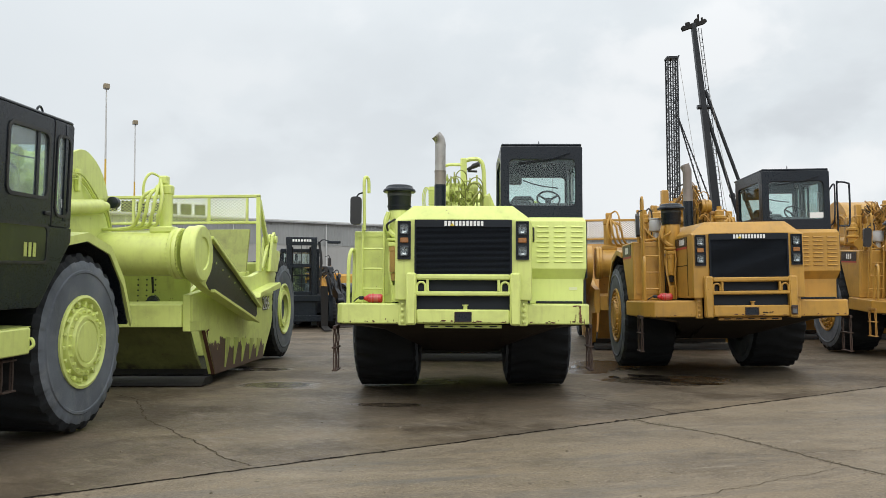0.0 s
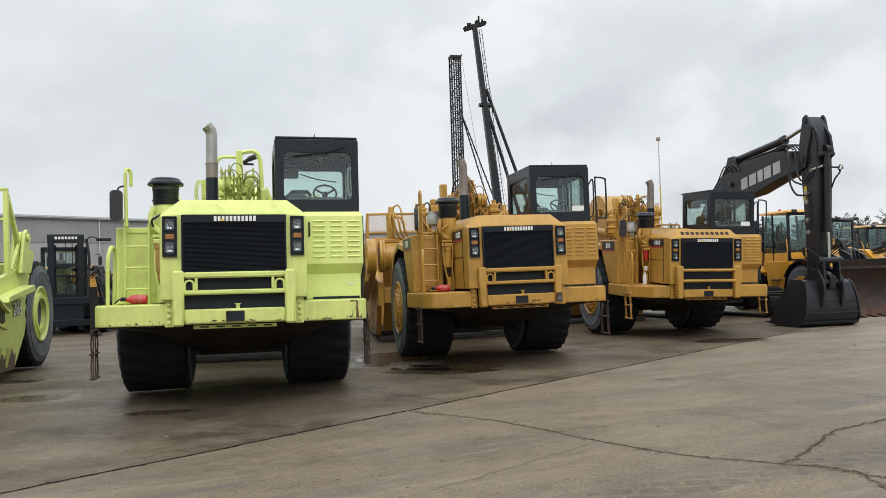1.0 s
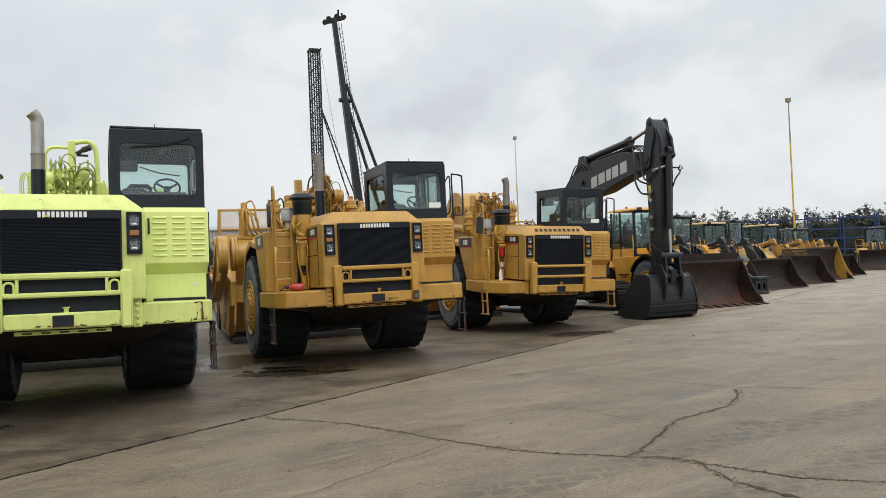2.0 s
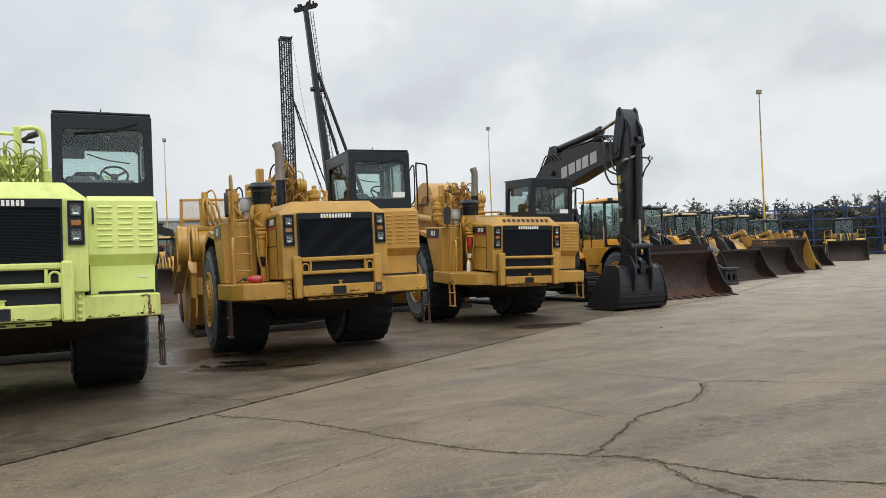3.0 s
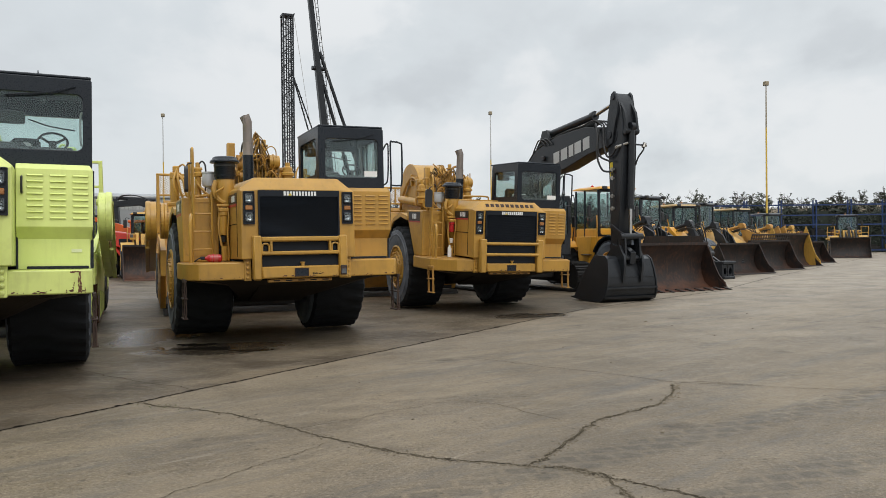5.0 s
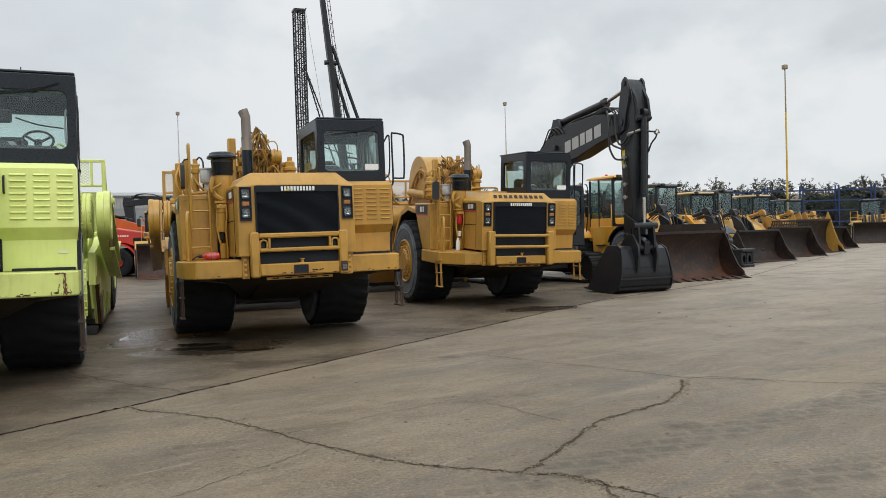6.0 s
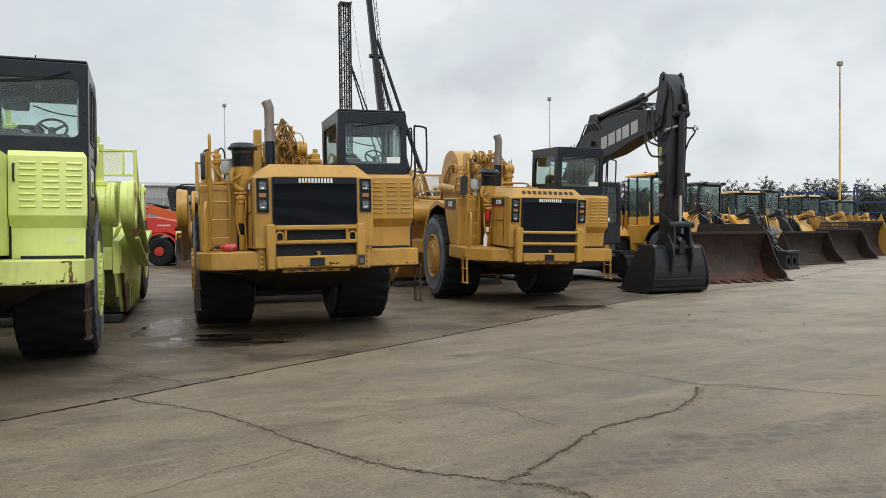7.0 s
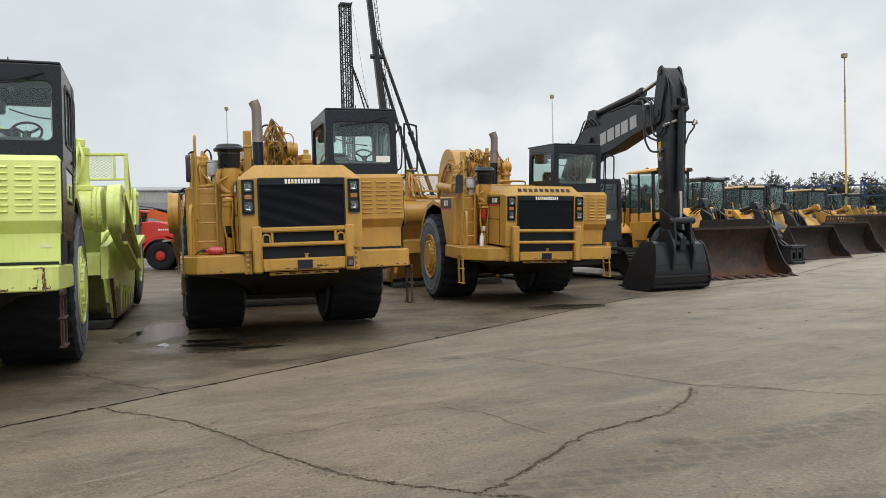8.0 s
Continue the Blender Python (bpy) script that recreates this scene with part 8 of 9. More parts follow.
        part("handrail", B().tube([(sx * 0.98, 3.55, 1.3), (sx * 0.98, 3.5, 2.1), (sx * 0.95, 3.55, 2.5)], 0.018, 6), paint, s)
        for y in (2.45, 5.75):
            af = [(y + (r + 0.14) * math.cos(radians(a)), r + (r + 0.14) * math.sin(radians(a))) for a in range(25, 160, 15)]
            ai = [(y + (r + 0.09) * math.cos(radians(a)), r + (r + 0.09) * math.sin(radians(a))) for a in range(25, 160, 15)]
            part("mudguard", B().prism(af + ai[::-1], "x", *sorted((sx * 0.72, sx * 1.32))), paint if y > 4 or paint is GOLD_PALE else BLACK, s)
            ty = piece("tyre", TYRE, RUBBER, s, (sx * 1.02, y, r), (y * 20, 0, 0 if sx > 0 else 180))
            ty.scale = (0.62, r / 1.03, r / 1.03)
            part("rim", painted(RIM_FRONT, paint), paint, ty)
        if rails:
            pr_ = part("platform", B().box(*sorted((sx * 0.85, sx * 1.55)), 3.3, 4.9, 1.42, 1.52, 0.02), paint, s)
            part("platform_rail", B().tube([(sx * 0.95, 3.35, 1.5), (sx * 0.95, 3.35, 2.45), (sx * 1.48, 3.35, 2.45), (sx * 1.48, 3.35, 1.5)], 0.025, 6, smooth=False), paint, pr_)
            part("platform_rail", B().tube([(sx * 0.95, 3.35, 1.98), (sx * 1.48, 3.35, 1.98), (sx * 1.48, 4.8, 1.98)], 0.02, 6, smooth=False), paint, pr_)
        hl = part("lamp_bracket", B().box(*sorted((sx * 0.60, sx * 0.90)), 2.62, 2.74, 1.86, 2.16, 0.02).cyl((sx * 0.72, 2.75, 1.4), (sx * 0.74, 2.70, 1.9), 0.04, n=8), paint, s)
        part("headlamp", B().box(*sorted((sx * 0.74, sx * 0.88)), 2.595, 2.62, 1.97, 2.12, 0.01), LENS, hl)
        part("indicator", B().box(*sorted((sx * 0.62, sx * 0.72)), 2.60, 2.62, 1.98, 2.10, 0.01), AMBER, hl)
        for k in range(3):
            part("step_tread", B().box(*sorted((sx * 0.98, sx * 1.16)), 3.75 + 0.03 * k, 4.15 + 0.03 * k, 0.45 + 0.32 * k, 0.49 + 0.32 * k, 0.006), BLACK, s)
    if reach != 1.0:
        # a longer machine: everything behind the bucket stands further back
        for ob in [c for c in s.children if c is not bucket]:
            if ob.name.startswith("tyre"):
                ob.location.y = 1.15 + (ob.location.y - 1.15) * reach
            else:
                ob.location, ob.scale = (0, 1.15 * (1 - reach), 0), (1, reach, 1)
    if bend:
        # the machine stands steered: its body is turned behind the bucket
        turn = Matrix.Translation((0, 1.15, 0)) @ Matrix.Rotation(radians(bend), 4, "Z") @ Matrix.Translation((0, -1.15, 0))
        for ob in [c for c in s.children if c is not bucket]:
            ob.matrix_basis = turn @ ob.matrix_basis
    return s


loader("deep yellow wheel loader, wide rusty toothed bucket on the ground", (10.42, 25.8), 23.0, GOLD, BUCKET_RUST, bw=2.95, bh=1.50, r=0.82, cab_h=3.50, base=GOLD)
loader("yellow wheel loader with dark arms and a black coupler", (14.72, 32.3), 24.0, GOLD, CHARCOAL, reach=1.2, bend=12, bw=0.60, bh=0.72, roof=BLACK, base=GOLD, coupler=True, cab_h=3.52, bucket_label="black steel quick coupler frame")
loader("yellow wheel loader with a dark steel bucket lowered", (17.35, 36.3), 27.0, GOLD_PALE, BUCKET_DARK, reach=1.25, bend=-6, bw=2.75, bh=1.4, guard=False, teeth=False, cab_h=3.33, roof=ROOF_TAN)
loader("yellow wheel loader with a black cab roof and dark bucket", (20.70, 40.2), 27.0, GOLD_PALE, BUCKET_DARK, reach=1.25, bend=12, bw=3.1, bh=1.5, roof=BLACK, arms=YELLOW_WORN, cab_h=3.55, guard=False, teeth=False, grate=True)
loader("yellow wheel loader with a bucket that has yellow sides", (24.0, 44.4), 26.0, GOLD_PALE, BUCKET_DARK, reach=1.2, bw=2.9, bh=1.85, arms=YELLOW_WORN, guard=False, teeth=False, cab_h=3.40, side_col=GOLD_PALE, roof=ROOF_TAN)
loader("faded yellow wheel loader with yellow lift arms", (27.9, 49.9), 24.0, GOLD_PALE, BUCKET_DARK, bend=-5, bw=3.0, bh=1.35, arms=GOLD_PALE, guard=False, teeth=False, cab_h=3.25, roof=BLACK)
loader("small yellow wheel loader facing the aisle with a wide dark bucket", (36.0, 60.0), -27.0, GOLD_PALE, BUCKET_DARK, bw=2.75, bh=1.58, guard=False, teeth=False, cab_h=3.40, rails=True, roof=BLACK)
loader("yellow wheel loader with a rusty bucket before a red hauler", (-9.75, 38.0), 20.0, GOLD_PALE, BUCKET_RUST, bw=2.5, bh=1.6, guard=False, teeth=False, cab_h=3.2, arms=GOLD_PALE)


# ---- machines in the back of the yard ----
def hauler(at, yaw):
    s = thing("articulated_hauler", pose(at[0], at[1], 0, 0, 0, yaw), "red articulated hauler with black tyres and red rims", "dump truck")
    top = [(-0.95, 1.30), (-0.95, 2.42), (-0.3, 2.46), (1.3, 2.16), (1.75, 1.95), (1.85, 1.25), (1.2, 1.05), (0.85, 1.45), (0.35, 1.66), (-0.3, 1.62), (-0.72, 1.36)]
    hood = part("engine_hood", B().prism(top, "y", -0.95, 0.95), RED, s, "red sloping engine hood", bevel=0.06)
    part("hood_print", bars_word(None, -0.1, 0.55, -0.952, 1.98, 2.06, 6, 3), WHITE, hood)
    part("hood_vent", B().box(0.75, 1.35, -0.958, -0.95, 1.62, 1.92), GRILLE, hood)
    arc = lambda rr: [(0.05 + rr * math.cos(radians(a)), 0.72 + rr * math.sin(radians(a))) for a in range(10, 171, 16)]
    part("front_fender", B().prism(arc(0.94) + arc(0.86)[::-1], "y", -1.22, 1.22), RED, s)
    shell = part("cab_shell", B().box(-2.10, -1.0, -0.78, 0.78, 1.0, 1.85, 0.04), RED, s)
    for x in (-2.05, -1.05):
        for y in (-0.7, 0.7):
            part("cab_post", B().box(x - 0.05, x + 0.05, y - 0.05, y + 0.05, 1.8, 2.95, 0.01), RED, shell)
    part("cab_roof", B().box(-2.2, -0.9, -0.85, 0.85, 2.90, 3.04, 0.05), RED, shell)
    for nm, b in (("windscreen", B().box(-1.03, -1.02, -0.68, 0.68, 1.85, 2.92)), ("door_window", B().box(-2.0, -1.1, -0.72, -0.71, 1.85, 2.92)), ("door_window", B().box(-2.0, -1.1, 0.71, 0.72, 1.85, 2.92))):
        part(nm, b, GLASS_DARK, shell).visible_shadow = False
    part("seat", B().box(-1.8, -1.4, -0.25, 0.25, 1.85, 2.4, 0.05), SEAT, shell)
    part("dump_body", B().prism([(-6.5, 2.6), (-6.2, 1.4), (-3.0, 1.2), (-2.5, 2.7), (-2.7, 2.7)], "y", -1.3, 1.3), RED, s, bevel=0.03)
    part("chassis", B().box(-6.0, 1.5, -0.4, 0.4, 0.6, 1.08, 0.04), STEEL_DARK, s)
    part("mirror", B().box(-0.9, -0.82, -1.28, -1.10, 2.2, 2.65, 0.03), MIRROR, s)
    for x in (0.05, -3.9, -5.5):
        for sy in (-1, 1):
            ty = piece("tyre", painted(TYRE, RUBBER), RUBBER, s, (x, sy * 1.0, 0.72), (30 * x, 0, -90 if sy < 0 else 90))
            ty.scale = (0.60, 0.70, 0.70)
            part("rim", painted(RIM_FRONT, RED), RED, ty).scale = (1, 0.62, 0.62)
    return s


hauler((-13.35, 42.4), 8)


def far_excavator(name_label, at, yaw, paint, dark, lift=0.0):
    s = thing("excavator", pose(at[0], at[1], 0, 0, 0, yaw), name_label, "excavator")
    part("boom", B().prism([(0.5, 1.6), (0.6, 2.4), (1.6, 3.5 + lift), (3.2, 4.0 + lift), (5.0, 3.7 + lift), (5.05, 3.4 + lift), (3.2, 3.5 + lift), (1.9, 3.0 + lift), (1.0, 1.6)], "x", -0.22, 0.22), paint, s, bevel=0.02)
    part("stick", B().prism([(4.6, 3.95 + lift), (5.15, 4.0 + lift), (5.25, 3.6 + lift), (4.7, 1.4), (4.4, 1.4)], "x", -0.16, 0.16), paint, s, bevel=0.02)
    part("stick_cylinder", B().cyl((0, 2.2, 3.85 + lift), (0, 4.7, 4.0 + lift), 0.10, n=12), dark, s)
    for k in range(4):
        part("boom_hose", B().tube([(-0.2 + 0.1 * k, 4.6, 3.9 + lift), (-0.2 + 0.1 * k, 4.2, 4.15 + lift), (-0.2 + 0.1 * k, 3.2, 4.08 + lift), (-0.2 + 0.1 * k, 1.8, 3.6 + lift * 0.8)], 0.03, 5), HOSE, s)
    part("upper_structure", B().box(-1.3, 1.3, -3.2, 0.8, 1.1, 2.2, 0.08), paint, s, bevel=0.02)
    cs = part("cab_shell", B().box(-1.3, -0.3, -0.6, 0.9, 1.1, 1.9, 0.03), paint, s)
    part("cab_roof", B().box(-1.35, -0.25, -0.7, 1.0, 2.85, 3.0, 0.03), paint, cs)
    for x in (-1.25, -0.35):
        for y in (-0.55, 0.85):
            part("cab_post", B().box(x - 0.05, x + 0.05, y - 0.05, y + 0.05, 1.9, 2.87), paint, cs)
    part("cab_glass", B().box(-1.25, -0.35, -0.55, 0.85, 1.9, 2.85), GLASS_DARK, cs)
    for x in (-1.2, 1.2):
        part("track", B().loft([[(x + dx, y, z) for y, z in rrect(-2.2, 2.2, 0.0, 0.9, 0.44, 5)] for dx in (-0.28, 0.28)]), STEEL_DARK, s, bevel=0.02)
    part("track_frame", B().box(-0.95, 0.95, -1.0, 1.0, 0.4, 1.12), STEEL_DARK, s)
    return s


far_excavator("dark grey excavator with its boom raised behind the loaders", (-11.8, 53.0), 88, CHARCOAL, CHARCOAL, 0.60)
far_excavator("orange excavator behind the red hauler", (-12.9, 48.2), 97, ORANGE, STEEL_DARK, -0.72)
far_excavator("yellow excavator standing before the warehouse", (-24.9, 24.4), -147.6, GOLD_PALE, HOSE, 0.8)
far_excavator("yellow excavator with a bent arm behind the forklift", (-19.2, 36.0), -60, GOLD_PALE, HOSE)


def forklift(at, yaw):
    s = thing("heavy_forklift", pose(at[0], at[1], 0, 0, 0, yaw), "black-masted heavy forklift with wide forks on the ground", "forklift")
    m_ = B()
    for x in (-0.56, 0.36):
        m_.box(x, x + 0.20, 0.0, 0.30, 0.15, 3.42, 0.01).box(x + 0.05, x + 0.15, -0.03, 0.02, 0.3, 3.3, 0.006)
    m_.box(-0.58, 0.58, 0.02, 0.28, 3.16, 3.46, 0.015).box(-0.56, 0.56, 0.04, 0.24, 2.32, 2.46, 0.01).box(-0.56, 0.56, 0.04, 0.24, 1.30, 1.42, 0.01)
    mast = part("mast", m_, BLACK, s, "black upright mast with a pale name panel")
    part("name_bars", bars_word(None, -0.46, 0.48, 0.02, 3.29, 3.38, 9, 5), WHITE, mast, "white maker's lettering drawn as plain bars")
    for x in (-0.30, 0.30):
        part("lift_cylinder", B().cyl((x * 1.12, 0.24, 0.3), (x * 1.12, 0.24, 3.1), 0.040, n=12), STEEL_DARK, mast)
    for i in range(2):
        part("lift_chain", B().box(-0.012 + 0.20 * i, 0.012 + 0.20 * i, 0.08, 0.12, 0.8, 3.2), STEEL_DARK, mast)
    for i in range(3):
        part("mast_hose", B().tube([(0.62 + 0.03 * i, 0.1, 3.3), (0.70 + 0.03 * i, 0.05, 2.6), (0.64 + 0.04 * i, 0.05, 1.8), (0.68 + 0.03 * i, 0.0, 1.1)], 0.018, 6), HOSE, mast)
    cr = part("carriage", B().box(-1.15, 1.15, -0.14, 0.0, 0.30, 0.52, 0.01).box(-1.15, 1.15, -0.14, 0.0, 1.05, 1.28, 0.01).box(-1.15, -1.0, -0.14, 0, 0.30, 1.28).box(1.0, 1.15, -0.14, 0, 0.30, 1.28).box(-0.5, 0.5, -0.06, 0.0, 0.5, 1.1), BLACK, s)
    for x in (-0.95, 0.70):
        part("fork", B().prism([(-0.12, 0.03), (-0.12, 1.62), (-0.21, 1.62), (-0.23, 0.14), (-1.7, 0.05), (-1.7, 0.03)], "x", x, x + 0.26), STEEL_DARK, cr, "worn steel fork")
    part("body", B().box(-0.90, 0.90, 0.9, 3.6, 0.5, 1.35, 0.06).box(-0.8, 0.8, 2.6, 3.9, 0.5, 1.75, 0.08), CHARCOAL, s, bevel=0.03)
    guard = part("overhead_guard", B().box(-0.75, 0.75, 0.85, 2.5, 2.92, 3.06, 0.02).box(-0.75, 0.75, 0.88, 0.94, 2.0, 2.06, 0.01), BLACK, s)
    for x in (-0.68, 0.68):
        for y in (0.95, 2.4):
            part("guard_post", B().box(x - 0.05, x + 0.05, y - 0.05, y + 0.05, 1.35, 2.96), BLACK, guard)
    part("windscreen", B().box(-0.63, 0.63, 0.92, 0.93, 1.4, 2.92), GLASS_TEAL, guard).visible_shadow = False
    part("seat", B().box(-0.25, 0.25, 1.7, 2.2, 1.35, 1.75, 0.04).box(-0.25, 0.25, 2.1, 2.25, 1.7, 2.4, 0.04), SEAT, s)
    part("work_lamp", B().tube([(0.60, 0.1, 3.2), (0.78, 0.0, 3.36), (1.0, -0.02, 3.32)], 0.022, 6).box(0.95, 1.45, -0.08, 0.04, 3.22, 3.32, 0.02), BLACK, s)
    for x in (-1.05, 1.05):
        for y in (0.55, 3.0):
            ty = piece("tyre", TYRE, RUBBER, s, (x, y, 0.60), (15, 0, 0 if x > 0 else 180))
            ty.scale = (0.50, 0.582, 0.582)
            part("rim", painted(RIM_FRONT, CHARCOAL), CHARCOAL, ty)
    return s


forklift((-16.35, 25.4), 36)
loader("deep yellow wheel loader behind the forklift", (-15.2, 27.6), 62.0, GOLD, RUST_DARK, bw=2.4, bh=0.9, guard=False, teeth=False, cab_h=2.45)


# ---- warehouses ----
def warehouse(label, a, b_, depth_m, h, band, bays, wall_low, wall_high, letters=None):
    ax, ay = a
    bx, by = b_
    ln = math.hypot(bx - ax, by - ay)
    yaw = math.degrees(math.atan2(by - ay, bx - ax))
    s = thing("warehouse", pose(ax, ay, 0, 0, 0, yaw), label, "warehouse")
    part("lower_wall", B().box(0, ln, 0, 0.3, 0, h * band), wall_low, s)
    up = B()
    n = int(ln / 0.55)
    for i in range(n):
        x0, x1 = ln * i / n, ln * (i + 1) / n
        w = x1 - x0
        up.add([(x0, -0.02, h * band), (x0 + w * 0.55, -0.02, h * band), (x0 + w * 0.65, -0.07, h * band), (x0 + w * 0.9, -0.07, h * band), (x1, -0.02, h * band),
                (x0, -0.02, h), (x0 + w * 0.55, -0.02, h), (x0 + w * 0.65, -0.07, h), (x0 + w * 0.9, -0.07, h), (x1, -0.02, h)], [(i_, i_ + 1, i_ + 6, i_ + 5) for i_ in range(4)])
    tagged(part("ribbed_cladding", up, wall_high, s, "vertical ribbed metal cladding"), kind="stuff")
    part("upper_wall", B().box(0, ln, 0, 0.3, h * band, h), wall_high, s)
    part("side_wall", B().box(0, 0.3, 0.3, depth_m, 0, h).box(ln - 0.3, ln, 0.3, depth_m, 0, h), wall_high, s)
    part("back_wall", B().box(0, ln, depth_m, depth_m + 0.3, 0, h), wall_high, s)
    part("roof", B().prism([(-0.3, h), (depth_m / 2, h + 1.2), (depth_m + 0.6, h), (depth_m + 0.6, h - 0.12), (depth_m / 2, h + 1.05), (-0.3, h - 0.12)], "x", -0.3, ln + 0.3), ROOFING, s)
    part("eaves_gutter", B().box(-0.3, ln + 0.3, -0.30, -0.05, h - 0.05, h + 0.15, 0.02), GREY_BOX, s)
    for i in range(bays + 1):
        x = ln * i / bays
        part("downpipe", B().cyl((min(max(x, 0.2), ln - 0.2), -0.12, 0), (min(max(x, 0.2), ln - 0.2), -0.12, h - 0.05), 0.06, n=8), GREY_BOX, s)
    if letters:
        for x0, w in letters:
            part("sign_bar", B().box(x0, x0 + w, -0.16, -0.075, h + 0.18, h + 1.15, 0.01).box(x0 + w * 0.45, x0 + w * 0.55, -0.14, -0.09, h, h + 0.2), SIGN, s, "dark standing sign letter drawn as a bar")
    return s


warehouse("long grey ribbed-metal warehouse with dark sign bars", (-68.1, 28.3), (-37.3, 78.8), 26, 8.0, 0.71, 6, CLAD_LIGHT, CLAD,
          [(26.6 + i * 1.30, 0.98) for i in range(8)])
warehouse("plain grey warehouse in the distance", (-66.0, 116.0), (-12.0, 140.0), 24, 9.0, 0.78, 5, CLAD, CLAD_LIGHT)


# ---- lamp posts ----
LAMP_GREY = surface("weathered_grey_steel", (0.30, 0.25, 0.17), 0.6, 0.1, vary=0.15, dirt=0.3)


def lamp_post(x, y, h, turn, yellow):
    s = thing("lamp_post", pose(x, y, 0, 0, 0, turn), ("tall slim yellow lamp post with a small floodlight" if yellow else "tall slim grey lamp post with a small floodlight"), "lamp post", "yard lamp posts")
    cut = h * (0.75 if yellow else 0.68)
    part("lower_shaft", B().cyl((0, 0, 0), (0, 0, cut), 0.075, 0.055, n=14), POLE_Y, s, "yellow painted shaft")
    part("upper_shaft", B().cyl((0, 0, cut), (0, 0, h - 0.1), 0.055, 0.035, n=14), LAMP_GREY if yellow else GREY_BOX, s)
    part("base_plate", B().box(-0.25, 0.25, -0.25, 0.25, 0, 0.03), STEEL, s)
    part("arm", B().tube([(0, 0, h - 0.15), (0, 0, h), (0.12, 0, h + 0.02)], 0.04, 8), GREY_BOX, s)
    lamp = part("floodlight", B().box(-0.15, 0.17, -0.16, 0.16, h - 0.16, h + 0.14, 0.03), LAMP_GREY, s, "square grey floodlight head")
    part("lens", B().box(-0.12, 0.14, -0.13, 0.13, h - 0.172, h - 0.161), LENS, lamp)
    return s


for x, y, h, turn, yl in ((-35.7, 34.7, 13.3, -30, False), (-41.8, 43.3, 13.3, -30, False), (-20.0, 76.1, 13.5, 10, False), (10.0, 73.1, 13.2, 180, False), (28.6, 58.35, 13.0, 190, True)):
    lamp_post(x, y, h, turn, yl)


# ---- piling rigs ----
def lattice_mast(x, y, h, w):
    s = thing("lattice_mast", pose(x, y, 0, 0, 0, 20), "dark steel lattice mast rising behind the scrapers", "crane mast")
    hw = w / 2
    for sx in (-1, 1):
        for sy in (-1, 1):
            part("chord", B().box(sx * hw - 0.06, sx * hw + 0.06, sy * hw - 0.06, sy * hw + 0.06, 0, h), CHARCOAL, s)
    n = int(h / 0.62)
    for k in range(n):
        z0, z1 = h * k / n, h * (k + 1) / n
        for sy in (-1, 1):
            a, c = (-hw, hw) if k % 2 else (hw, -hw)
            for p, q in (((a, sy * hw, z0), (c, sy * hw, z1)), ((sy * hw, a, z0), (sy * hw, c, z1)), ((-hw, sy * hw, z1), (hw, sy * hw, z1)), ((sy * hw, -hw, z1), (sy * hw, hw, z1))):
                part("lacing_bar", B().cyl(p, q, 0.028, n=5), CHARCOAL, s)
    for sy in (-1, 1):
        part("chord", B().box(-0.05, 0.05, sy * hw - 0.05, sy * hw + 0.05, 0, h), CHARCOAL, s)
    m = int(h / 0.36)
    for k in range(m):
        z0, z1 = h * k / m, h * (k + 1) / m
        part("lacing_bar", B().cyl((0.0, -hw, z0), (hw, -hw, z1), 0.03, n=4).cyl((hw, -hw, z0), (0.0, -hw, z1), 0.03, n=4), CHARCOAL, s)
    part("mast_head", B().box(-hw - 0.1, hw + 0.1, -hw - 0.1, hw + 0.1, h - 0.05, h + 0.12).cyl((hw, -hw, h), (hw + 0.15, -hw, h + 0.2), 0.06, n=8), CHARCOAL, s)
    for dx in (0.0, 0.75):
        ends = [Vector((hw, 0.3 - dx, h * (0.78 - 0.05 * dx))), Vector((hw + 2.6 - dx * 0.7, 1.0, h * 0.47)), Vector((hw + 6.0 - dx * 1.2, 2.4, 2.0))]
        stay = part("stay", B().tube(ends, 0.06, 8, smooth=False), CHARCOAL, s, "slanting tubular stay")
        for k in range(18):
            c = ends[0].lerp(ends[1], k / 12) if k < 12 else ends[1].lerp(ends[2], (k - 12) / 12)
            part("stay_collar", B().box(c.x - 0.085, c.x + 0.085, c.y - 0.08, c.y + 0.08, c.z - 0.04, c.z + 0.04), CHARCOAL, stay)
    part("hoist_rope", B().tube([(hw + 0.1, -hw, h), (hw + 1.4, 0.2, h * 0.62), (hw + 2.6, 1.0, h * 0.35)], 0.02, 4, smooth=False), STEEL, s)
    return s


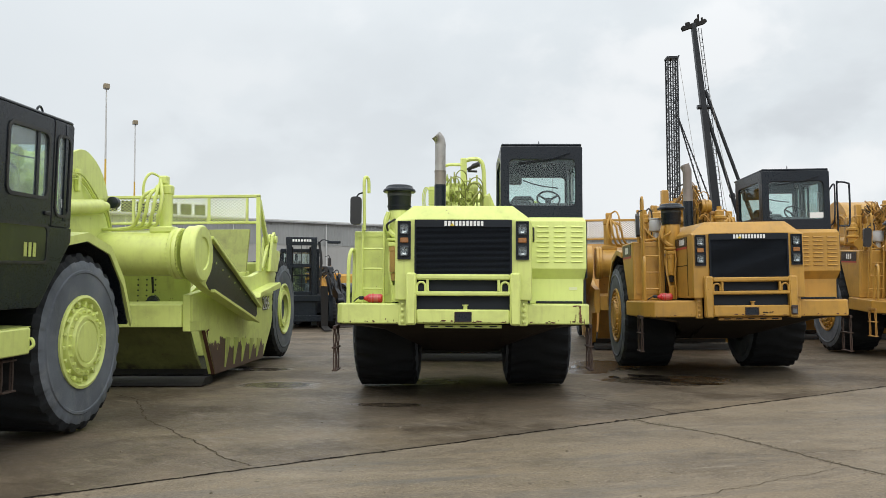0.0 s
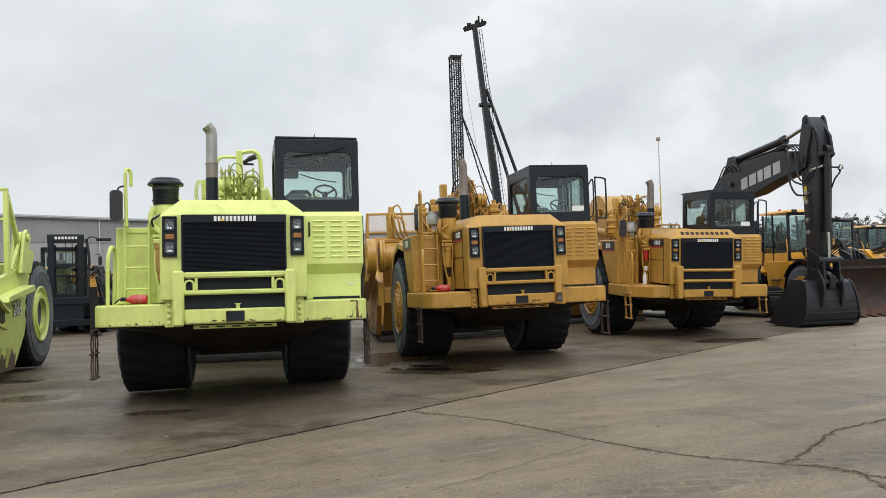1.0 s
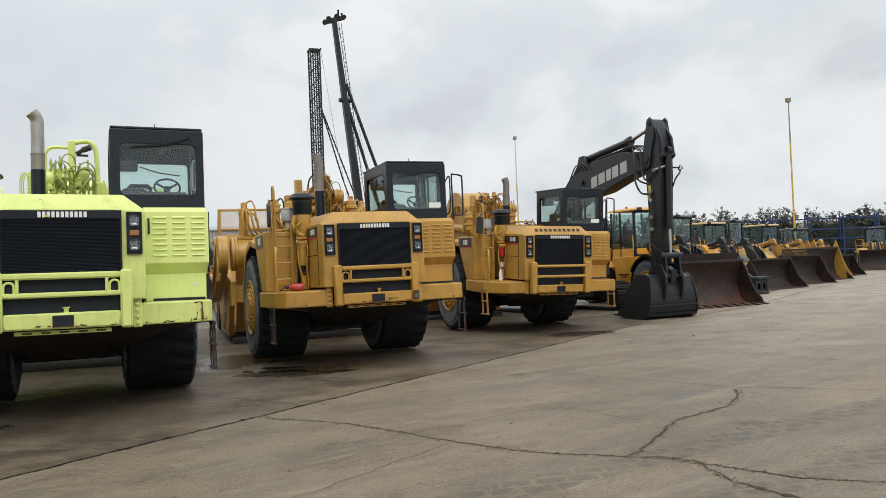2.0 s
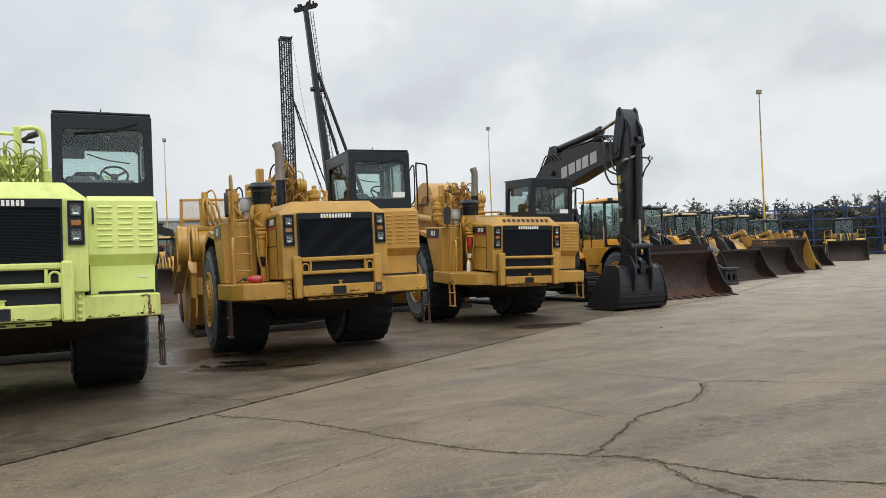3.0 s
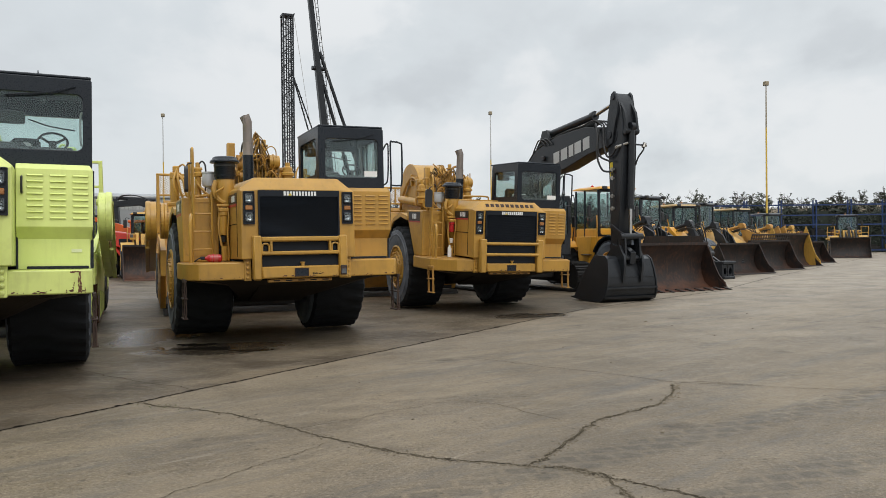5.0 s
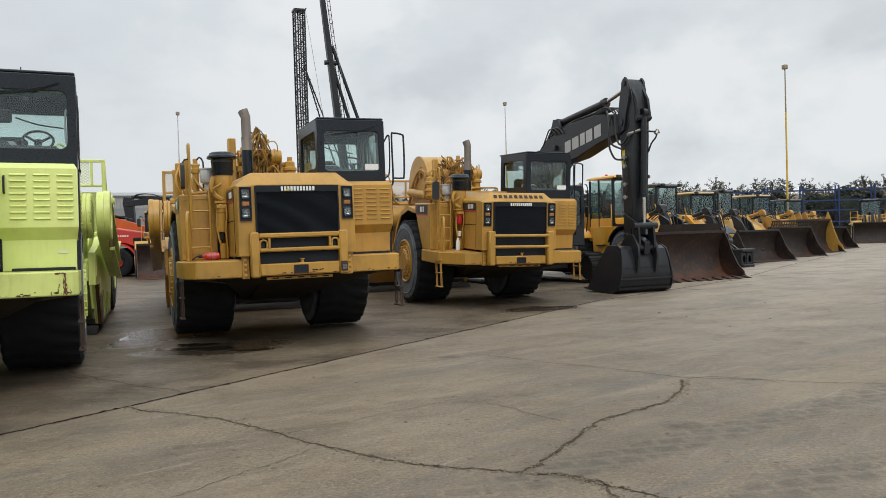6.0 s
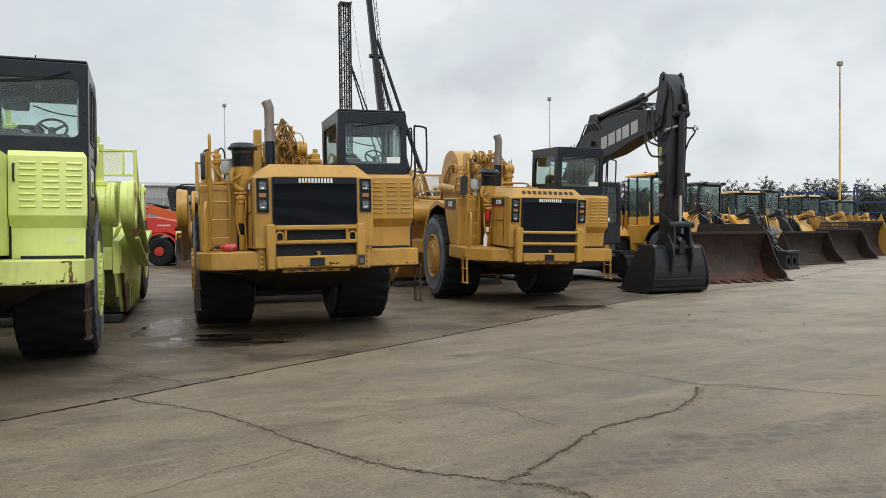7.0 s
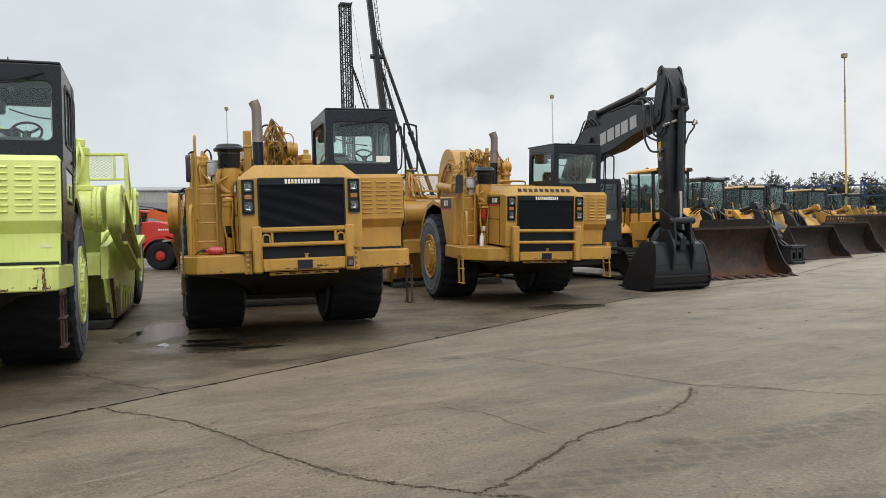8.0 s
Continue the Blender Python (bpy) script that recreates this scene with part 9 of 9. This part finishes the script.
def piling_leader(foot, top):
    s = thing("piling_leader", pose(foot[0], foot[1], 0), "dark leaning piling leader with tubular back stays", "piling rig")
    a, b_ = Vector((0, 0, 0.0)), Vector((top[0] - foot[0], top[1] - foot[1], top[2]))
    at = lambda k: a + (b_ - a) * k
    side, back = Vector((0.92, 0.38, 0)), Vector((0.38, -0.92, 0))
    body = B()
    body.loft([[at(k) + side * (w * sx) + back * (w * sy) for sx, sy in ((-1, -1), (1, -1), (1, 1), (-1, 1))] for k, w in ((0.0, 0.34), (0.5, 0.29), (1.0, 0.20))])
    leader = part("leader_tube", body, CHARCOAL, s, bevel=0.03)
    lad = B()
    for o in (0.42, 0.66):
        lad.cyl(at(0.25) + side * o, at(0.985) + side * o, 0.03, n=5)
    part("ladder", lad, CHARCOAL, leader)
    for i in range(46):
        k = 0.27 + 0.71 * i / 46
        part("rung", B().cyl(at(k) + side * 0.40, at(k) + side * 0.68, 0.024, n=4), CHARCOAL, leader)
    hp = at(1.0) - Vector((0, 0, 0.15))
    tilt_ = lambda u, w: hp + side * u + Vector((0, 0, 0.34 * u + w))
    head = part("head_block", B().loft([[tilt_(u, -0.18) - back * 0.18, tilt_(u, -0.18) + back * 0.18, tilt_(u, h_) + back * 0.18, tilt_(u, h_) - back * 0.18] for u, h_ in ((-0.95, 0.10), (-0.5, 0.22), (0.2, 0.26), (1.05, 0.12))]), STEEL_DARK, leader, "head block with rope sheaves", bevel=0.02)
    for u, w, r_ in ((-0.85, 0.05, 0.22), (-0.45, 0.30, 0.17), (0.30, 0.30, 0.22), (0.98, 0.05, 0.20)):
        part("sheave", B().cyl(tilt_(u, w) - back * 0.10, tilt_(u, w) + back * 0.10, r_, n=14), STEEL_DARK, head)
    for u, h_ in ((-0.62, 0.48), (0.45, 0.85), (0.78, 0.45)):
        part("head_stub", B().cyl(tilt_(u, 0.1), tilt_(u, h_), 0.09, n=8), STEEL_DARK, head)
    part("collar", B().cyl(at(0.70) - side * 0.55, at(0.70) + side * 0.75, 0.20, n=12), CHARCOAL, leader)
    for k0, ex_, ey_, o in ((0.76, 6.2, 3.0, 0.35), (0.68, 4.6, 3.2, 0.2)):
        p = at(k0) + side * o
        q = p + Vector((ex_ * 0.95, ey_ * 0.55, -p.z + 0.3))
        mid_ = p + (q - p) * 0.45
        part("back_stay", B().cyl(p, mid_, 0.15, n=12).cyl(mid_, q, 0.19, n=12).cyl(mid_ - (q - p) * 0.01, mid_ + (q - p) * 0.01, 0.26, n=12), CHARCOAL, s, "tubular back stay")
    for k0, dx in ((0.98, 3.6), (0.72, 2.4)):
        p = at(k0) + side * 0.3
        part("hoist_rope", B().cyl(p, p + Vector((dx, 1.5, -p.z + 2.0)), 0.02, n=4), STEEL, s)
    return s


lattice_mast(-8.0, 71.8, 21.45, 0.84)
piling_leader((-3.9, 74.3), (-6.15, 72.3, 24.5))


# ---- rack, hedge and trees at the end of the yard ----
def rack(a, b_, h, bay):
    ln = math.hypot(b_[0] - a[0], b_[1] - a[1])
    yaw = math.degrees(math.atan2(b_[1] - a[1], b_[0] - a[0]))
    s = thing("steel_rack", pose(a[0], a[1], 0, 0, 0, yaw), "long blue steel storage rack half filled with parts", "storage rack")
    n = int(ln / bay)
    for i in range(n + 1):
        x = i * ln / n
        for y in (0.0, 0.8):
            part("upright", B().box(x - 0.06, x + 0.06, y - 0.06, y + 0.06, 0, h + 0.15, 0.01), BLUE, s)
        part("side_brace", B().cyl((x, 0, 0.6), (x, 0.8, 2.2), 0.04, n=6).cyl((x, 0.8, 2.2), (x, 0, 4.0), 0.04, n=6), BLUE, s)
    for lv in (0.25, 1.75, 2.9, 3.9, h - 0.35):
        for i in range(n):
            x0, x1 = i * ln / n, (i + 1) * ln / n
            for y in (0.0, 0.8):
                part("beam", B().box(x0 + 0.06, x1 - 0.06, y - 0.05, y + 0.05, lv - 0.055, lv + 0.055), BLUE, s)
            if lv < 2:
                part("shelf", B().box(x0 + 0.05, x1 - 0.05, 0.05, 0.75, lv + 0.055, lv + 0.085), STEEL_DARK, s)
    return s


RACK_A, RACK_B = (33.9, 81.3), (68.9, 77.7)
rack(RACK_A, RACK_B, 5.3, 3.5)
# parts stored on the shelves
rs = random.Random(31)
ry = math.atan2(RACK_B[1] - RACK_A[1], RACK_B[0] - RACK_A[0])
for i in range(34):
    lv = rs.choice((0.335, 1.835))
    along = rs.uniform(0.8, 34)
    w, d_, h_ = rs.uniform(0.5, 1.4), rs.uniform(0.5, 0.9), rs.uniform(0.3, 1.0)
    m_ = rs.choice((STEEL_DARK, RUST_DARK, GREY_BOX, GOLD_PALE, RUST_BARE, CHARCOAL, STEEL_DARK))
    b_ = B()
    if rs.random() < 0.4:
        b_.cyl((-w / 2, 0, h_ * 0.4), (w / 2, 0, h_ * 0.4), h_ * 0.4, n=14)
    else:
        b_.box(-w / 2, w / 2, -d_ / 2, d_ / 2, 0, h_, 0.03).box(-w / 3, w / 4, -d_ / 3, d_ / 3, h_, h_ + 0.15, 0.02)
    ob = plain("machine_part", b_, m_, "spare machine part stored on the blue rack", "machine part", "parts on the rack")
    ob.matrix_world = pose(RACK_A[0], RACK_A[1], 0, 0, 0, math.degrees(ry)) @ pose(along, 0.4, lv, 0, 0, rs.uniform(-8, 8))

LEAF = surface("tree_leaf", (0.072, 0.080, 0.054), 0.7, vary=0.35, dirt=0.0, bump=0.0)
LEAF_DARK = surface("hedge_leaf", (0.017, 0.024, 0.014), 0.75, vary=0.35, dirt=0.0, bump=0.0)
BARK = surface("tree_bark", (0.075, 0.058, 0.045), 0.85, vary=0.3, dirt=0.3)
SOIL = surface("sandy_bank", (0.20, 0.155, 0.105), 0.9, vary=0.25, dirt=0.5, dirt_col=(0.10, 0.10, 0.05), scale=0.15)


def leaf(b, p, size, r):
    d = Vector((r.gauss(0, 1), r.gauss(0, 1), r.gauss(0, 1))).normalized()
    u = d.orthogonal().normalized()
    p = Vector(p)
    b.add([p - d * size, p + u * size * 0.5, p + d * size, p - u * size * 0.5], [(0, 1, 2, 3)])


def tree(seed, h):
    r = random.Random(seed)
    s = thing("young_tree", pose(0, 0, 0), "slender sparse tree with small dark leaves behind the rack", "tree", "row of trees behind the yard")
    t, crown = B(), B()
    rings = []
    n = 9
    path = []
    for i in range(n + 1):
        path.append(Vector((0.12 * math.sin(i * 1.3 + seed), 0.12 * math.cos(i * 0.9 + seed), h * i / n)))
    for i, q in enumerate(path):
        rad = 0.10 * (1 - i / n) + 0.015
        rings.append([q + Vector((math.cos(a) * rad, math.sin(a) * rad, 0)) for a in [2 * math.pi * k / 7 for k in range(7)]])
    t.loft(rings)
    for i in range(44):
        k = r.uniform(0.30, 0.98)
        q = path[min(n - 1, int(k * n))].lerp(path[min(n, int(k * n) + 1)], k * n % 1)
        a, ln = r.uniform(0, 6.28), (1.05 - k) * h * 0.24 + 0.42
        tip = q + Vector((math.cos(a) * ln, math.sin(a) * ln, ln * r.uniform(0.25, 0.8)))
        t.tube([q, q.lerp(tip, 0.5) + Vector((0, 0, -0.05)), tip], 0.022, 4, steps=2)
        for j in range(15):
            f = r.uniform(0.3, 1.1)
            leaf(crown, q.lerp(tip, f) + Vector((r.gauss(0, 0.09), r.gauss(0, 0.09), r.gauss(0, 0.09))), r.uniform(0.065, 0.135), r)
    part("trunk", t, BARK, s)
    part("crown", crown, LEAF, s)
    return s


rt = random.Random(77)
kinds = [tree(1, 6.5), tree(2, 6.0), tree(3, 6.9), tree(4, 5.7)]
spots_ = [(x + rt.uniform(-0.8, 0.8), 88.5 - (x - 20) * 0.10 + rt.uniform(-1.5, 1.5)) for x in np.arange(-6, 76, 0.62)]
for i, (x, y) in enumerate(spots_):
    k = rt.uniform(0.88, 1.05)
    m = pose(x, y, 0, 0, 0, rt.uniform(0, 360)) @ Matrix.Diagonal((k, k, k, 1))
    if i < 4:
        kinds[i].matrix_world = m
    else:
        c = copy_thing(kinds[i % 4], m)
hg = B()
for i in range(26000):
    x = rt.uniform(0, 76)
    top = 4.7 + 0.4 * math.sin(x * 0.7) + 0.35 * math.sin(x * 1.9 + 1)
    z = top * math.sqrt(rt.random())
    leaf(hg, (x, 86.0 - (x - 20) * 0.10 + rt.gauss(0, 0.55) * (1.2 - z / 6), z + rt.gauss(0, 0.12)), rt.uniform(0.12, 0.27), rt)
tagged(plain("hedge", hg, LEAF_DARK, "dense dark green hedge behind the blue rack", "hedge"), kind="stuff")
core = B()
nx_ = 50
core.loft([[(76 * i / nx_, 86.0 - (76 * i / nx_ - 20) * 0.10 + dy, z) for dy, z in ((-0.5, 0), (-0.35, 4.2 + 0.3 * math.sin(i * 1.1)), (0.35, 4.2 + 0.3 * math.sin(i * 1.1)), (0.5, 0))] for i in range(nx_ + 1)])
plain("hedge_core", core, LEAF_DARK, "dark inner twigs of the long hedge", "hedge", kind="structure")
bank = B()
nb_ = 60
bank.loft([[(-20 + 220 * i / nb_, 100 - 25 * (i / nb_) + dy, z * (0.72 + 0.58 * min(1.0, max(0.0, (i - 17.0) / 3.0)) + 0.05 * math.sin(i * 0.55) + 0.03 * math.sin(i * 1.7))) for dy, z in ((0, 0), (6, 2.9), (12, 4.3), (20, 4.6), (40, 0))] for i in range(nb_ + 1)])
bank_ob = plain("earth_bank", bank, SOIL, "low sandy earth bank behind the trees", "bank", kind="structure")
